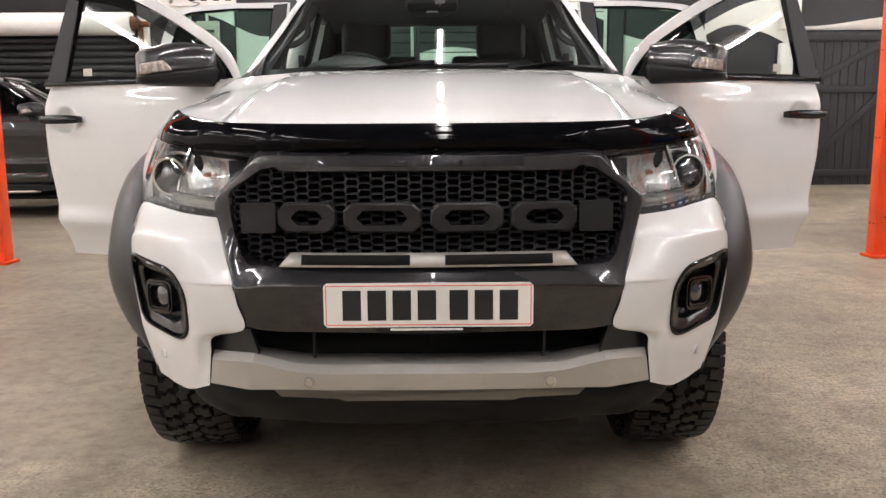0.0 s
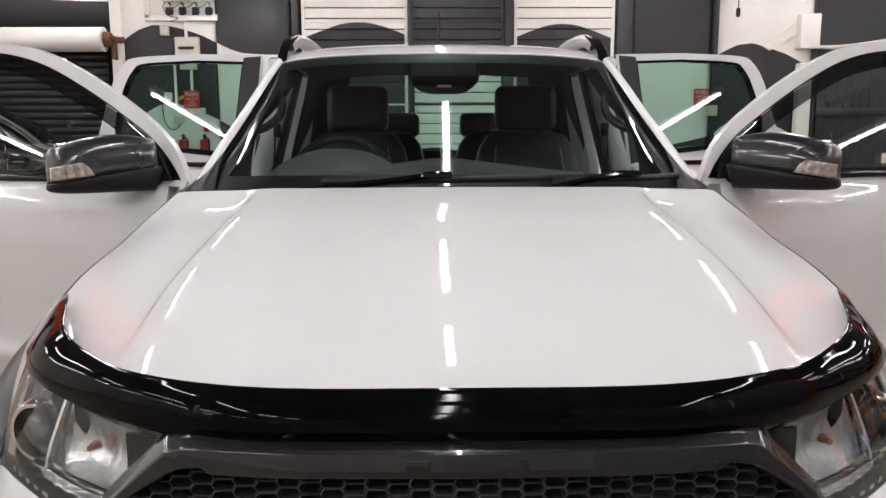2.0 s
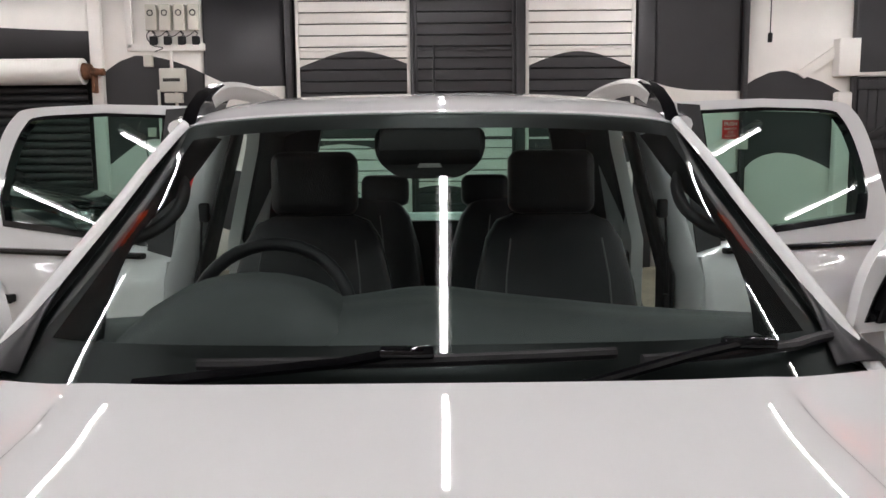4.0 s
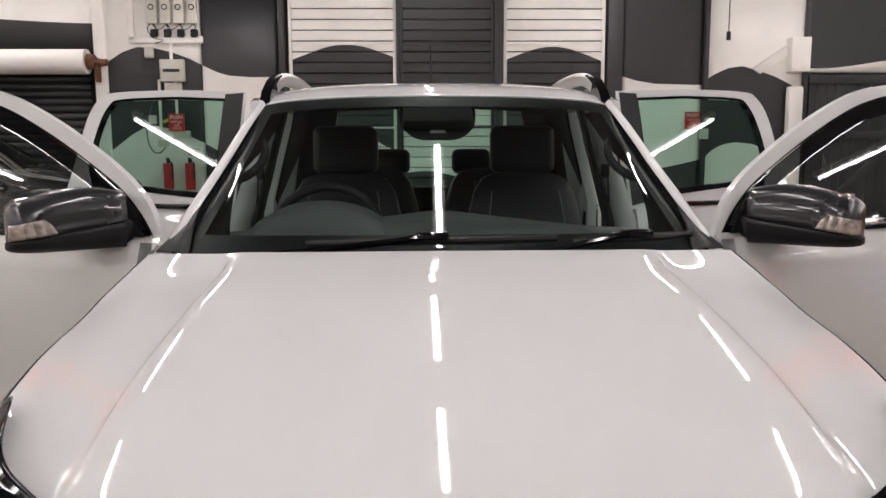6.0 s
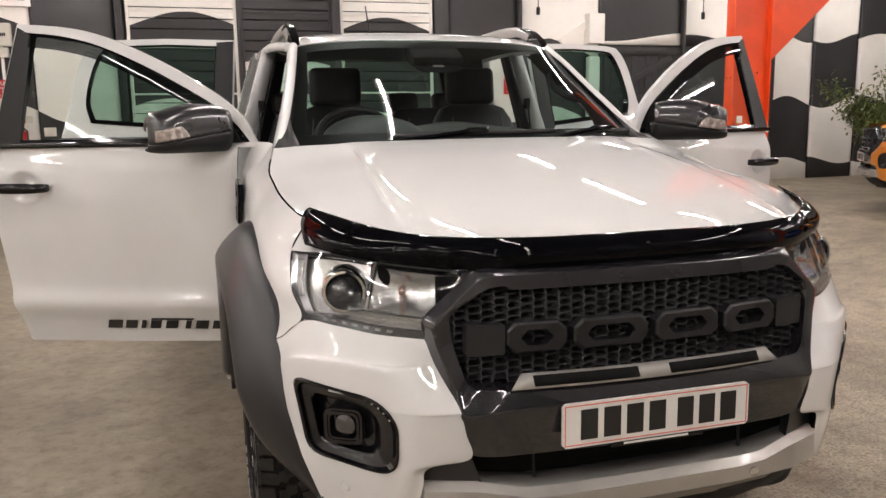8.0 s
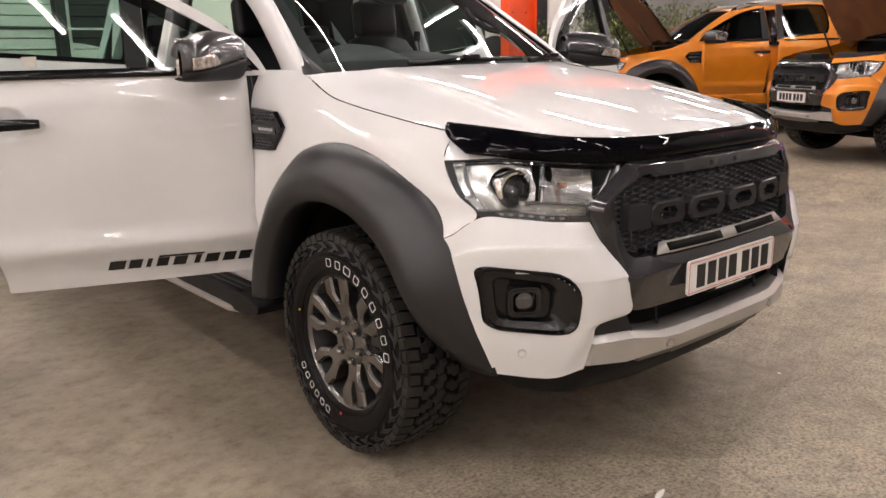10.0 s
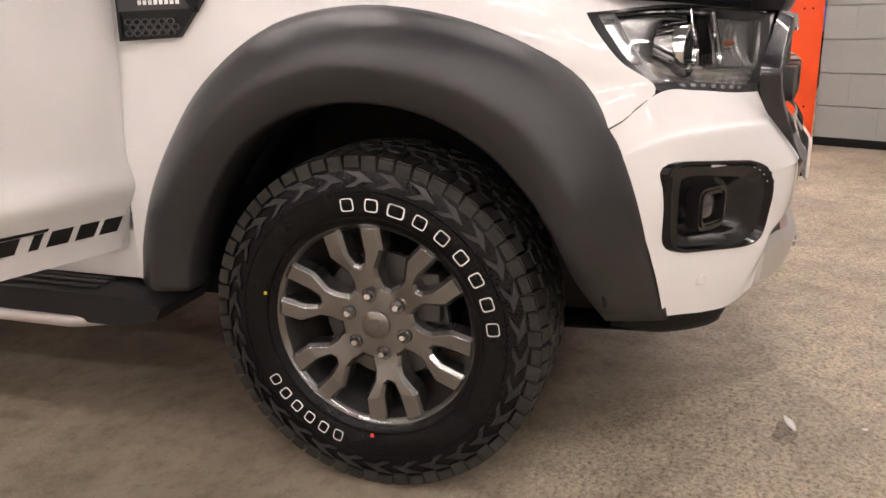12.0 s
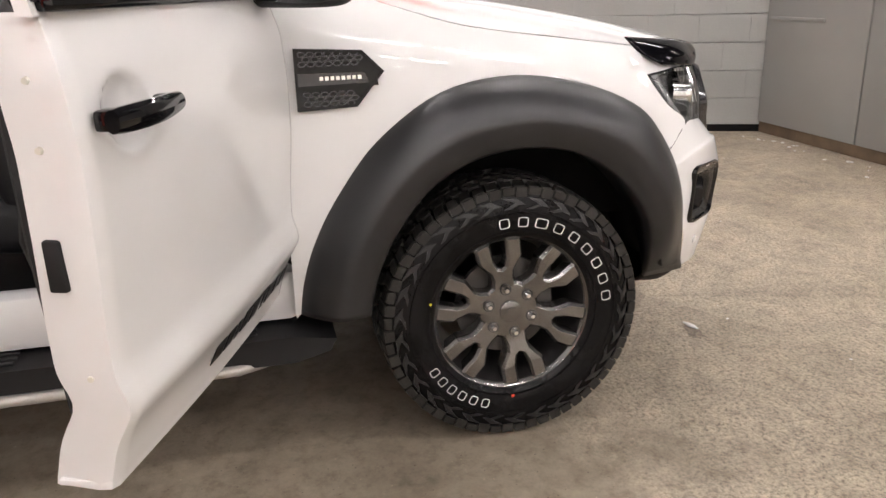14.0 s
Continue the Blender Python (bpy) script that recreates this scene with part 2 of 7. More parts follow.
def part(name, bm, material, parent=None, label="", m=None, angle=38, thick=0.0, kind=""):
    me = bpy.data.meshes.new(name)
    bm.to_mesh(me)
    bm.free()
    me.shade_smooth()
    me.set_sharp_from_angle(angle=radians(angle))
    for one in (material if isinstance(material, (list, tuple)) else [material]):
        me.materials.append(one)
    ob = new(name, me)
    ob.parent = parent
    if m is not None:
        ob.matrix_basis = m
    if thick:
        s = ob.modifiers.new("thickness", "SOLIDIFY")
        s.thickness, s.offset = thick, -1
    return tagged(ob, label, kind=kind)


def thing(name, label, category, m=None, group="", kind=""):
    ob = new(name)
    ob.empty_display_size = 0.1
    if m is not None:
        ob.matrix_basis = m
    return tagged(ob, label, category, group, kind)


def spline(points, n):
    """Catmull-Rom samples through the points."""
    p = np.array(points, float)
    p = np.vstack([2 * p[0] - p[1], p, 2 * p[-1] - p[-2]])
    k = len(p) - 3
    out = []
    for i in range(n + 1):
        u = k * i / n
        j = min(int(u), k - 1)
        f = u - j
        a, b, c, d = p[j], p[j + 1], p[j + 2], p[j + 3]
        out.append(0.5 * ((2 * b) + (c - a) * f + (2 * a - 5 * b + 4 * c - d) * f * f + (3 * b - a - 3 * c + d) * f ** 3))
    return np.array(out)


def patch(rows, nu, nv):
    """A smooth sheet through a small net of control points."""
    across = np.array([spline(r, nu) for r in rows])
    return np.array([spline(across[:, i], nv) for i in range(nu + 1)])


def sheet(grid, s=1.0, hole=None, closed=False, bm=None):
    bm = bm or bmesh.new()
    vs = [[bm.verts.new((s * p[0], p[1], p[2])) for p in row] for row in grid]
    n = len(vs)
    for i in range(n if closed else n - 1):
        a, b = vs[i], vs[(i + 1) % n]
        for j in range(len(a) - 1):
            q = (a[j], a[j + 1], b[j + 1], b[j])
            if hole:
                mid = sum((v.co for v in q), Vector()) / 4
                if hole(mid):
                    continue
            bm.faces.new(q if s < 0 else q[::-1])
    loose = [v for v in bm.verts if not v.link_faces]
    for v in loose:
        bm.verts.remove(v)
    return bm


def mirrored(rows):
    """A full-width net from its half with x >= 0."""
    return [[(-x, y, z) for x, y, z in r[::-1] if x > 1e-6] + list(r) for r in rows]


def box(bm, c, size, bevel=0.0, m=None, seg=2):
    mat = Matrix.Translation(c) @ (m or Matrix()) @ Matrix.Diagonal((*size, 1))
    got = bmesh.ops.create_cube(bm, size=1, matrix=mat)
    if bevel:
        edges = list({e for v in got["verts"] for e in v.link_edges})
        bmesh.ops.bevel(bm, geom=edges, offset=bevel, segments=seg, profile=0.5, affect="EDGES")
    return bm


def one_box(c, size, bevel=0.0, m=None, seg=2):
    return box(bmesh.new(), c, size, bevel, m, seg)


def prism(bm, outline, place, depth):
    """Extrudes an outline of (a, b) pairs; place(a, b, d) gives the point at depth d."""
    lo = [bm.verts.new(place(a, b, 0)) for a, b in outline]
    hi = [bm.verts.new(place(a, b, depth)) for a, b in outline]
    n = len(outline)
    bm.faces.new(lo[::-1])
    bm.faces.new(hi)
    for i in range(n):
        bm.faces.new((lo[i], lo[(i + 1) % n], hi[(i + 1) % n], hi[i]))
    bmesh.ops.recalc_face_normals(bm, faces=bm.faces)
    return bm


def ring(bm, outer, inner, place, depth):
    """A frame between two outlines with the same number of points."""
    n = len(outer)
    v = [[bm.verts.new(place(a, b, d)) for a, b in o] for d in (0, depth) for o in (outer, inner)]
    for i in range(n):
        j = (i + 1) % n
        bm.faces.new((v[0][i], v[0][j], v[1][j], v[1][i]))
        bm.faces.new((v[2][i], v[3][i], v[3][j], v[2][j]))
        bm.faces.new((v[0][i], v[2][i], v[2][j], v[0][j]))
        bm.faces.new((v[1][i], v[1][j], v[3][j], v[3][i]))
    bmesh.ops.recalc_face_normals(bm, faces=bm.faces)
    return bm


def tube(bm, points, r, n=10, closed=False, r2=None):
    pts = [Vector(p) for p in points]
    rings = []
    for i, p in enumerate(pts):
        a = pts[i - 1] if (i > 0 or closed) else p
        b = pts[(i + 1) % len(pts)] if (i < len(pts) - 1 or closed) else p
        t = (b - a).normalized()
        side = t.cross(Vector((0, 0, 1)) if abs(t.z) < 0.9 else Vector((1, 0, 0))).normalized()
        up = side.cross(t)
        rr = r if r2 is None else r + (r2 - r) * i / (len(pts) - 1)
        rings.append([bm.verts.new(p + rr * (side * math.cos(k * math.tau / n) + up * math.sin(k * math.tau / n))) for k in range(n)])
    for i in range(len(rings) if closed else len(rings) - 1):
        a, b = rings[i], rings[(i + 1) % len(rings)]
        for k in range(n):
            bm.faces.new((a[k], a[(k + 1) % n], b[(k + 1) % n], b[k]))
    if not closed:
        bm.faces.new(rings[0][::-1])
        bm.faces.new(rings[-1])
    bmesh.ops.recalc_face_normals(bm, faces=bm.faces)
    return bm


def lathe(bm, profile, n=64, c=(0, 0, 0)):
    """Turns (x, r) pairs round the x axis."""
    rows = [[bm.verts.new((c[0] + x, c[1] + r * math.sin(k * math.tau / n), c[2] + r * math.cos(k * math.tau / n))) for k in range(n)] for x, r in profile]
    for a, b in zip(rows, rows[1:]):
        for k in range(n):
            bm.faces.new((a[k], a[(k + 1) % n], b[(k + 1) % n], b[k]))
    bmesh.ops.recalc_face_normals(bm, faces=bm.faces)
    return bm


def disc(bm, c, axis, r, depth, n=20, bevel=0.0):
    q = Vector(axis).to_track_quat("Z", "Y").to_matrix().to_4x4()
    got = bmesh.ops.create_cone(bm, cap_ends=True, segments=n, radius1=r, radius2=r - bevel, depth=depth, matrix=Matrix.Translation(c) @ q)
    return bm


def inside(poly, a, b):
    hit = False
    for (x1, y1), (x2, y2) in zip(poly, poly[1:] + poly[:1]):
        if (y1 > b) != (y2 > b) and a < (x2 - x1) * (b - y1) / (y2 - y1) + x1:
            hit = not hit
    return hit


def facing(bm, way):
    """Turns all faces so that they look along way on the whole."""
    way = Vector(way)
    bmesh.ops.recalc_face_normals(bm, faces=bm.faces)
    bm.normal_update()
    if sum(f.normal.dot(way) * f.calc_area() for f in bm.faces) < 0:
        bmesh.ops.reverse_faces(bm, faces=bm.faces)
    return bm


def dense(points, first, n):
    """Smooths the first points of an outline into n pieces and keeps the rest."""
    return [tuple(p[:2]) for p in spline([(a, b, 0) for a, b in points[:first]], n)] + list(points[first:])

# ---- the pickup truck: nose towards -y, plate in the plane y = 0, wheels on z = 0 ----


def rounded(points, r, n=5):
    """An outline with its corners cut to arcs of about radius r."""
    out = []
    k = len(points)
    for i in range(k):
        p, a, b = (np.array(points[j % k], float) for j in (i, i - 1, i + 1))
        da, db = (a - p), (b - p)
        la, lb = np.linalg.norm(da), np.linalg.norm(db)
        u, v = p + da / la * min(r, la * 0.45), p + db / lb * min(r, lb * 0.45)
        for j in range(n + 1):
            f = j / n
            out.append(tuple((1 - f) ** 2 * u + 2 * f * (1 - f) * p + f * f * v))
    return out


FOG_OUT = rounded([(0.858, 0.804), (0.682, 0.782), (0.637, 0.728), (0.635, 0.612), (0.669, 0.588), (0.826, 0.606)], 0.036)
CORNER_NET = [
    [(0.556, 0.150, 0.916), (0.66, 0.205, 0.924), (0.75, 0.275, 0.937), (0.820, 0.345, 0.939), (0.888, 0.440, 0.871)],
    [(0.531, 0.112, 0.850), (0.645, 0.128, 0.850), (0.758, 0.214, 0.852), (0.850, 0.325, 0.840), (0.886, 0.425, 0.80)],
    [(0.499, 0.050, 0.768), (0.604, 0.080, 0.768), (0.755, 0.210, 0.768), (0.850, 0.324, 0.768), (0.882, 0.400, 0.745)],
    [(0.486, 0.045, 0.705), (0.602, 0.082, 0.700), (0.750, 0.216, 0.700), (0.845, 0.325, 0.700), (0.872, 0.375, 0.690)],
    [(0.474, 0.052, 0.640), (0.602, 0.092, 0.632), (0.740, 0.218, 0.628), (0.822, 0.313, 0.625), (0.852, 0.352, 0.625)],
    [(0.566, 0.098, 0.608), (0.626, 0.110, 0.602), (0.736, 0.219, 0.594), (0.813, 0.306, 0.588), (0.843, 0.342, 0.588)],
    [(0.577, 0.108, 0.562), (0.634, 0.126, 0.550), (0.732, 0.220, 0.545), (0.800, 0.298, 0.545), (0.828, 0.332, 0.545)],
    [(0.592, 0.130, 0.466), (0.66, 0.180, 0.44), (0.715, 0.232, 0.44), (0.755, 0.275, 0.445), (0.792, 0.315, 0.45)],
]
# a firm crease where the corner turns from its sloping top to its face
CORNER_NET.insert(1, [tuple(np.array(a) * 0.24 + np.array(b) * 0.76 + (0, 0.004, 0)) for a, b in zip(CORNER_NET[0], CORNER_NET[1])])
CORNER_NET.insert(4, [tuple(np.array(a) * 0.70 + np.array(b) * 0.30 + (0, -0.002, 0)) for a, b in zip(CORNER_NET[3], CORNER_NET[4])])
CORNER = patch(CORNER_NET, 56, 84)


def corner_y(x, z):
    """The depth of the bumper's corner at a width and height."""
    d = (CORNER[:, :, 0] - x) ** 2 + (CORNER[:, :, 2] - z) ** 2
    near = np.argsort(d, axis=None)[:8]
    w = 1 / (d.ravel()[near] + 1e-6)
    return float(np.sum(CORNER[:, :, 1].ravel()[near] * w) / np.sum(w))


BONNET_NET = [
    [(0, 0.100, 1.143), (0.30, 0.108, 1.140), (0.50, 0.170, 1.138), (0.60, 0.250, 1.140), (0.67, 0.330, 1.150), (0.775, 0.500, 1.180)],
    [(0, 0.220, 1.192), (0.32, 0.230, 1.188), (0.52, 0.285, 1.180), (0.585, 0.330, 1.167), (0.69, 0.430, 1.168), (0.800, 0.600, 1.194)],
    [(0, 0.480, 1.255), (0.33, 0.490, 1.252), (0.535, 0.530, 1.243), (0.580, 0.552, 1.222), (0.71, 0.640, 1.218), (0.820, 0.780, 1.220)],
    [(0, 0.820, 1.318), (0.34, 0.830, 1.315), (0.525, 0.850, 1.307), (0.568, 0.860, 1.284), (0.72, 0.910, 1.266), (0.824, 0.980, 1.248)],
    [(0, 1.060, 1.352), (0.34, 1.070, 1.350), (0.515, 1.085, 1.343), (0.556, 1.093, 1.324), (0.72, 1.120, 1.304), (0.824, 1.130, 1.279)],
    [(0, 1.190, 1.368), (0.34, 1.200, 1.366), (0.505, 1.220, 1.364), (0.58, 1.240, 1.358), (0.70, 1.285, 1.353), (0.790, 1.335, 1.345)],
]
WING_NET = [
    [(0.782, 0.500, 1.178), (0.806, 0.600, 1.192), (0.826, 0.780, 1.218), (0.830, 0.980, 1.246), (0.830, 1.130, 1.277), (0.798, 1.335, 1.342), (0.790, 1.45, 1.362), (0.845, 1.605, 1.365)],
    [(0.827, 0.497, 1.104), (0.866, 0.600, 1.126), (0.886, 0.780, 1.145), (0.890, 0.980, 1.162), (0.891, 1.130, 1.182), (0.892, 1.280, 1.20), (0.894, 1.42, 1.215), (0.896, 1.605, 1.23)],
    [(0.840, 0.428, 1.008), (0.895, 0.580, 1.045), (0.912, 0.780, 1.070), (0.917, 0.980, 1.075), (0.917, 1.130, 1.060), (0.917, 1.280, 1.020), (0.917, 1.42, 0.95), (0.917, 1.605, 0.88)],
    [(0.826, 0.352, 0.944), (0.896, 0.570, 0.970), (0.914, 0.780, 1.035), (0.916, 0.980, 1.045), (0.916, 1.130, 1.025), (0.916, 1.285, 0.945), (0.916, 1.43, 0.79), (0.916, 1.605, 0.68)],
    [(0.887, 0.436, 0.872), (0.905, 0.570, 0.900), (0.912, 0.780, 0.990), (0.914, 0.980, 1.010), (0.914, 1.130, 0.985), (0.914, 1.290, 0.87), (0.914, 1.44, 0.62), (0.914, 1.605, 0.47)],
]
WING = patch(WING_NET, 48, 26)


def gy(x):
    return 0.048 + 0.19 * x * x


def front_wheel_arch(rear):
    """Outer and inner edges of the arch flare as (y, z), with the widths at the body."""
    if rear:
        outer = [(-0.60, 0.56), (-0.585, 0.66), (-0.54, 0.78), (-0.46, 0.90), (-0.34, 1.0), (-0.18, 1.07), (0, 1.095), (0.18, 1.07), (0.34, 1.0), (0.46, 0.90), (0.54, 0.78), (0.59, 0.64), (0.60, 0.54)]
        inner = [(-0.455, 0.56), (-0.45, 0.62), (-0.42, 0.70), (-0.36, 0.79), (-0.27, 0.865), (-0.14, 0.92), (0, 0.937), (0.14, 0.92), (0.27, 0.865), (0.36, 0.79), (0.42, 0.70), (0.45, 0.60), (0.455, 0.54)]
        return outer, inner, [0.915] * 13
    outer = [(0.318, 0.44), (0.350, 0.60), (0.382, 0.74), (0.440, 0.875), (0.545, 1.002), (0.72, 1.082), (0.945, 1.118), (1.16, 1.086), (1.34, 0.970), (1.455, 0.83), (1.53, 0.70), (1.572, 0.58), (1.588, 0.485)]
    inner = [(0.440, 0.425), (0.490, 0.56), (0.535, 0.68), (0.590, 0.765), (0.675, 0.85), (0.80, 0.916), (0.945, 0.937), (1.085, 0.915), (1.205, 0.85), (1.285, 0.765), (1.345, 0.67), (1.385, 0.57), (1.402, 0.485)]
    return outer, inner, [0.792, 0.846, 0.876, 0.89, 0.905, 0.917, 0.922, 0.922, 0.920, 0.918, 0.917, 0.917, 0.917]


def flare(s, parent, rear=False, shift=0.0):
    outer, inner, width = front_wheel_arch(rear)
    rows = []
    for k, (f, out) in enumerate([(-0.10, -0.045), (-0.02, -0.006), (0.0, 0.010), (0.16, 0.046), (0.34, 0.077), (0.47, 0.093), (0.55, 0.0995), (0.63, 0.1005), (0.78, 0.095), (0.98, 0.083), (1.02, 0.074), (1.035, 0.03), (1.035, -0.06)]):
        row = []
        for i, ((ya, za), (yb, zb), w) in enumerate(zip(outer, inner, width)):
            ease = 1.0
            if not rear:
                ease = (0.10, 0.60, 0.90)[i] if i < 3 else 1.0
            far = max(w, 0.90) if rear or i > 1 else (0.782, 0.870)[i]
            base = w + (far - w) * min(1, f * 1.3)
            row.append((base + out * ease, ya + (yb - ya) * f + shift, za + (zb - za) * f))
        rows.append(row)
    grid = [spline(r, 60) for r in rows]
    part("wheel_arch_flare", sheet(grid, s), MATT_BLACK, parent, "wide matt black plastic wheel arch flare", angle=60, thick=0.004)


def build_wheel(parent, m, marks=True):
    """A wheel round the local x axis, with its face to -x."""
    hub = new("wheel")
    hub.parent, hub.matrix_basis = parent, m
    bm = bmesh.new()
    lathe(bm, [(-0.098, 0.236), (-0.118, 0.243), (-0.134, 0.268), (-0.1385, 0.300), (-0.135, 0.335), (-0.1285, 0.368), (-0.117, 0.3885), (-0.085, 0.3945),
               (0.085, 0.3925), (0.112, 0.387), (0.127, 0.366), (0.138, 0.30), (0.132, 0.265), (0.10, 0.236)], 96)
    # fine rings moulded into the sidewall
    for r, x in ((0.262, -0.1325), (0.318, -0.1385)):
        lathe(bm, [(x + 0.004, r - 0.004), (x - 0.0015, r - 0.0015), (x - 0.0015, r + 0.0015), (x + 0.004, r + 0.004)], 96)
    part("tyre", bm, RUBBER, hub, "black all-terrain tyre with deep tread blocks")

    def block(bm, a0, a1, x0, x1, r0, r1, skew, taper=0.0):
        vs = []
        for r, inset in ((r0, 0), (r1, 1)):
            for a, x in ((a0, x0), (a1, x0), (a1, x1), (a0, x1)):
                mid_a, mid_x = (a0 + a1) / 2, (x0 + x1) / 2
                aa = mid_a + (a - mid_a) * (1 - 0.12 * inset) + skew * (x - mid_x) / 0.05
                xx = mid_x + (x - mid_x) * (1 - 0.08 * inset)
                rr = r - (taper if abs(xx) > 0.10 else 0)
                vs.append(bm.verts.new((xx, rr * math.sin(aa), rr * math.cos(aa))))
        for q in ((3, 2, 1, 0), (4, 5, 6, 7), (0, 1, 5, 4), (1, 2, 6, 5), (2, 3, 7, 6), (3, 0, 4, 7)):
            bm.faces.new([vs[i] for i in q])

    def slant(bm, sgn, a0, a1, r0, r1, lean):
        """A thin moulded bar on the sidewall, leaning along the turn."""
        vs = []
        for lift, grow in ((0.0, 0.0), (0.0035, 0.0018)):
            for a, r, way in ((a0, r0, 1), (a1, r0, 1), (a1 + lean, r1, -1), (a0 + lean, r1, -1)):
                x = sgn * (float(np.interp(r, [0.300, 0.335, 0.368], [0.1385, 0.135, 0.1285])) - 0.003 + lift * 2)
                vs.append(bm.verts.new((x, (r + way * grow) * math.sin(a), (r + way * grow) * math.cos(a))))
        for q in ((4, 5, 6, 7), (0, 1, 5, 4), (1, 2, 6, 5), (2, 3, 7, 6), (3, 0, 4, 7)):
            bm.faces.new([vs[i] for i in q])

    rnd = random.Random(5)
    bm, ribs = bmesh.new(), bmesh.new()
    n = 60
    for k in range(n):
        a = k * math.tau / n
        w = math.tau / n
        for sgn in (-1, 1):
            long = 0.014 if k % 2 else 0.0
            block(bm, a + 0.04 * w, a + 0.92 * w, sgn * 0.127, sgn * (0.086 - long), 0.374, 0.4005, 0.020 * sgn, taper=0.006)
            # stepped and slanting lugs down the shoulder
            block(bm, a + 0.05 * w, a + 0.93 * w, sgn * 0.1335, sgn * 0.1165, 0.364 if k % 2 else 0.371, 0.392, 0.0)
            if k % 2:
                slant(ribs, sgn, a + 0.10 * w, a + 0.80 * w, 0.340, 0.3635, 0.9 * w)
                slant(ribs, sgn, a + 0.95 * w, a + 1.25 * w, 0.350, 0.366, 0.8 * w)
            else:
                slant(ribs, sgn, a + 0.45 * w, a + 1.00 * w, 0.329, 0.347, -0.9 * w)

    def lug(bm, c, x, poly, turn):
        """An interlocking tread block with an angular outline."""
        lo, hi = [], []
        for u, v in poly:
            u, v = u * 1.10, v * 1.06
            uu, vv = u * math.cos(turn) - v * math.sin(turn), u * math.sin(turn) + v * math.cos(turn)
            for r, f, row in ((0.383, 1.0, lo), (0.402, 0.90, hi)):
                b = c + uu * f / 0.40
                row.append(bm.verts.new((x + vv * f, r * math.sin(b), r * math.cos(b))))
        bm.faces.new(hi)
        for i in range(len(poly)):
            j = (i + 1) % len(poly)
            bm.faces.new((lo[i], lo[j], hi[j], hi[i]))

    zed = [(-0.024, -0.020), (0.003, -0.025), (0.009, -0.008), (0.024, -0.005), (0.022, 0.021), (-0.003, 0.025), (-0.009, 0.008), (-0.024, 0.004)]
    for k in range(46):
        for row, x in enumerate((-0.050, 0.0, 0.050)):
            c = (k + (0.5 if row == 1 else 0.0) + rnd.uniform(-0.03, 0.03)) * math.tau / 46
            lug(bm, c, x + rnd.uniform(-0.002, 0.002), [(u, v if row < 2 else -v) for u, v in zed][:: 1 if row < 2 else -1], rnd.uniform(-0.12, 0.12) + (0.30, -0.25, -0.30)[row])
    bmesh.ops.recalc_face_normals(bm, faces=bm.faces)
    part("tread", bm, TREAD, hub, "dusty chunky tread", angle=20, kind="stuff")
    bmesh.ops.recalc_face_normals(ribs, faces=ribs.faces)
    part("sidewall_ribs", ribs, MATT_BLACK, hub, angle=20, kind="stuff")
    if marks:
        # raised white-outlined blocks where the maker's marks stand
        spots = [(6.6 - 90 * i / 8, 0.0155 if i not in (2,) else 0.020) for i in range(9)] + [(121 + 40 * i / 5, 0.0120) for i in range(6)]
        for deg, half in spots:
            bm = bmesh.new()
            a, r = radians(deg), 0.291

            def at(u, v, d, a=a, r=r):
                rr = r + v
                return Vector((-0.1386 - d, rr * math.sin(a) + u * math.cos(a), rr * math.cos(a) - u * math.sin(a)))
            o = rounded([(-half, -0.0145), (half, -0.0145), (half, 0.0145), (-half, 0.0145)], 0.007, 2)
            i = [(x * 0.83, z * 0.85) for x, z in o]
            ring(bm, o, i, at, 0.0012)
            part("sidewall_mark", bm, OFFWHITE, hub, "white outlined raised mark")
        bm = bmesh.new()
        disc(bm, (-0.139, 0.245 * math.sin(radians(75)) * 1.08, 0.265 * math.cos(radians(75))), (-1, 0, 0), 0.004, 0.002, 12)
        part("yellow_dot", bm, surface("yellow_dot_paint", (0.6, 0.5, 0.02), 0.6), hub)
        bm = bmesh.new()
        disc(bm, (-0.139, 0.006, -0.263), (-1, 0, 0), 0.005, 0.002, 12)
        part("red_dot", bm, surface("red_dot_paint", (0.6, 0.05, 0.02), 0.6), hub)
    bm = bmesh.new()
    lathe(bm, [(-0.100, 0.238), (-0.113, 0.247), (-0.118, 0.250), (-0.118, 0.244), (-0.112, 0.237), (-0.104, 0.232)], 96)
    part("rim", bm, RIM, hub, "gunmetal six twin-spoke alloy rim")
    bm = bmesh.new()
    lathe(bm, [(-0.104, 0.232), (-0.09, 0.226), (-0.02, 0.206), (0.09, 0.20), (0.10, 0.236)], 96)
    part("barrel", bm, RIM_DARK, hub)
    # six forked spokes with flat faces and crisp chamfers
    bm = bmesh.new()
    half = [(0.0, 0.144), (0.0095, 0.149), (0.0185, 0.174), (0.0225, 0.2405), (0.0480, 0.2365), (0.0735, 0.2300), (0.0690, 0.172), (0.0530, 0.150), (0.0385, 0.130), (0.0350, 0.108), (0.0390, 0.084), (0.0300, 0.058)]
    fork = half + [(-t, r) for t, r in half[:0:-1]]

    def inset(poly, d):
        out = []
        for i, q in enumerate(poly):
            q, a, b = Vector(q), Vector(poly[i - 1]), Vector(poly[(i + 1) % len(poly)])
            e, f = (q - a).normalized(), (b - q).normalized()
            na, nb = Vector((e.y, -e.x)), Vector((f.y, -f.x))
            m2 = (na + nb).normalized()
            out.append(q + m2 * d / max(0.45, m2.dot(na)))
        return out

    def proud(r):
        return float(np.interp(r, [0.05, 0.085, 0.120, 0.150, 0.175, 0.21, 0.245], [-0.088, -0.092, -0.101, -0.109, -0.1145, -0.1165, -0.1165]))
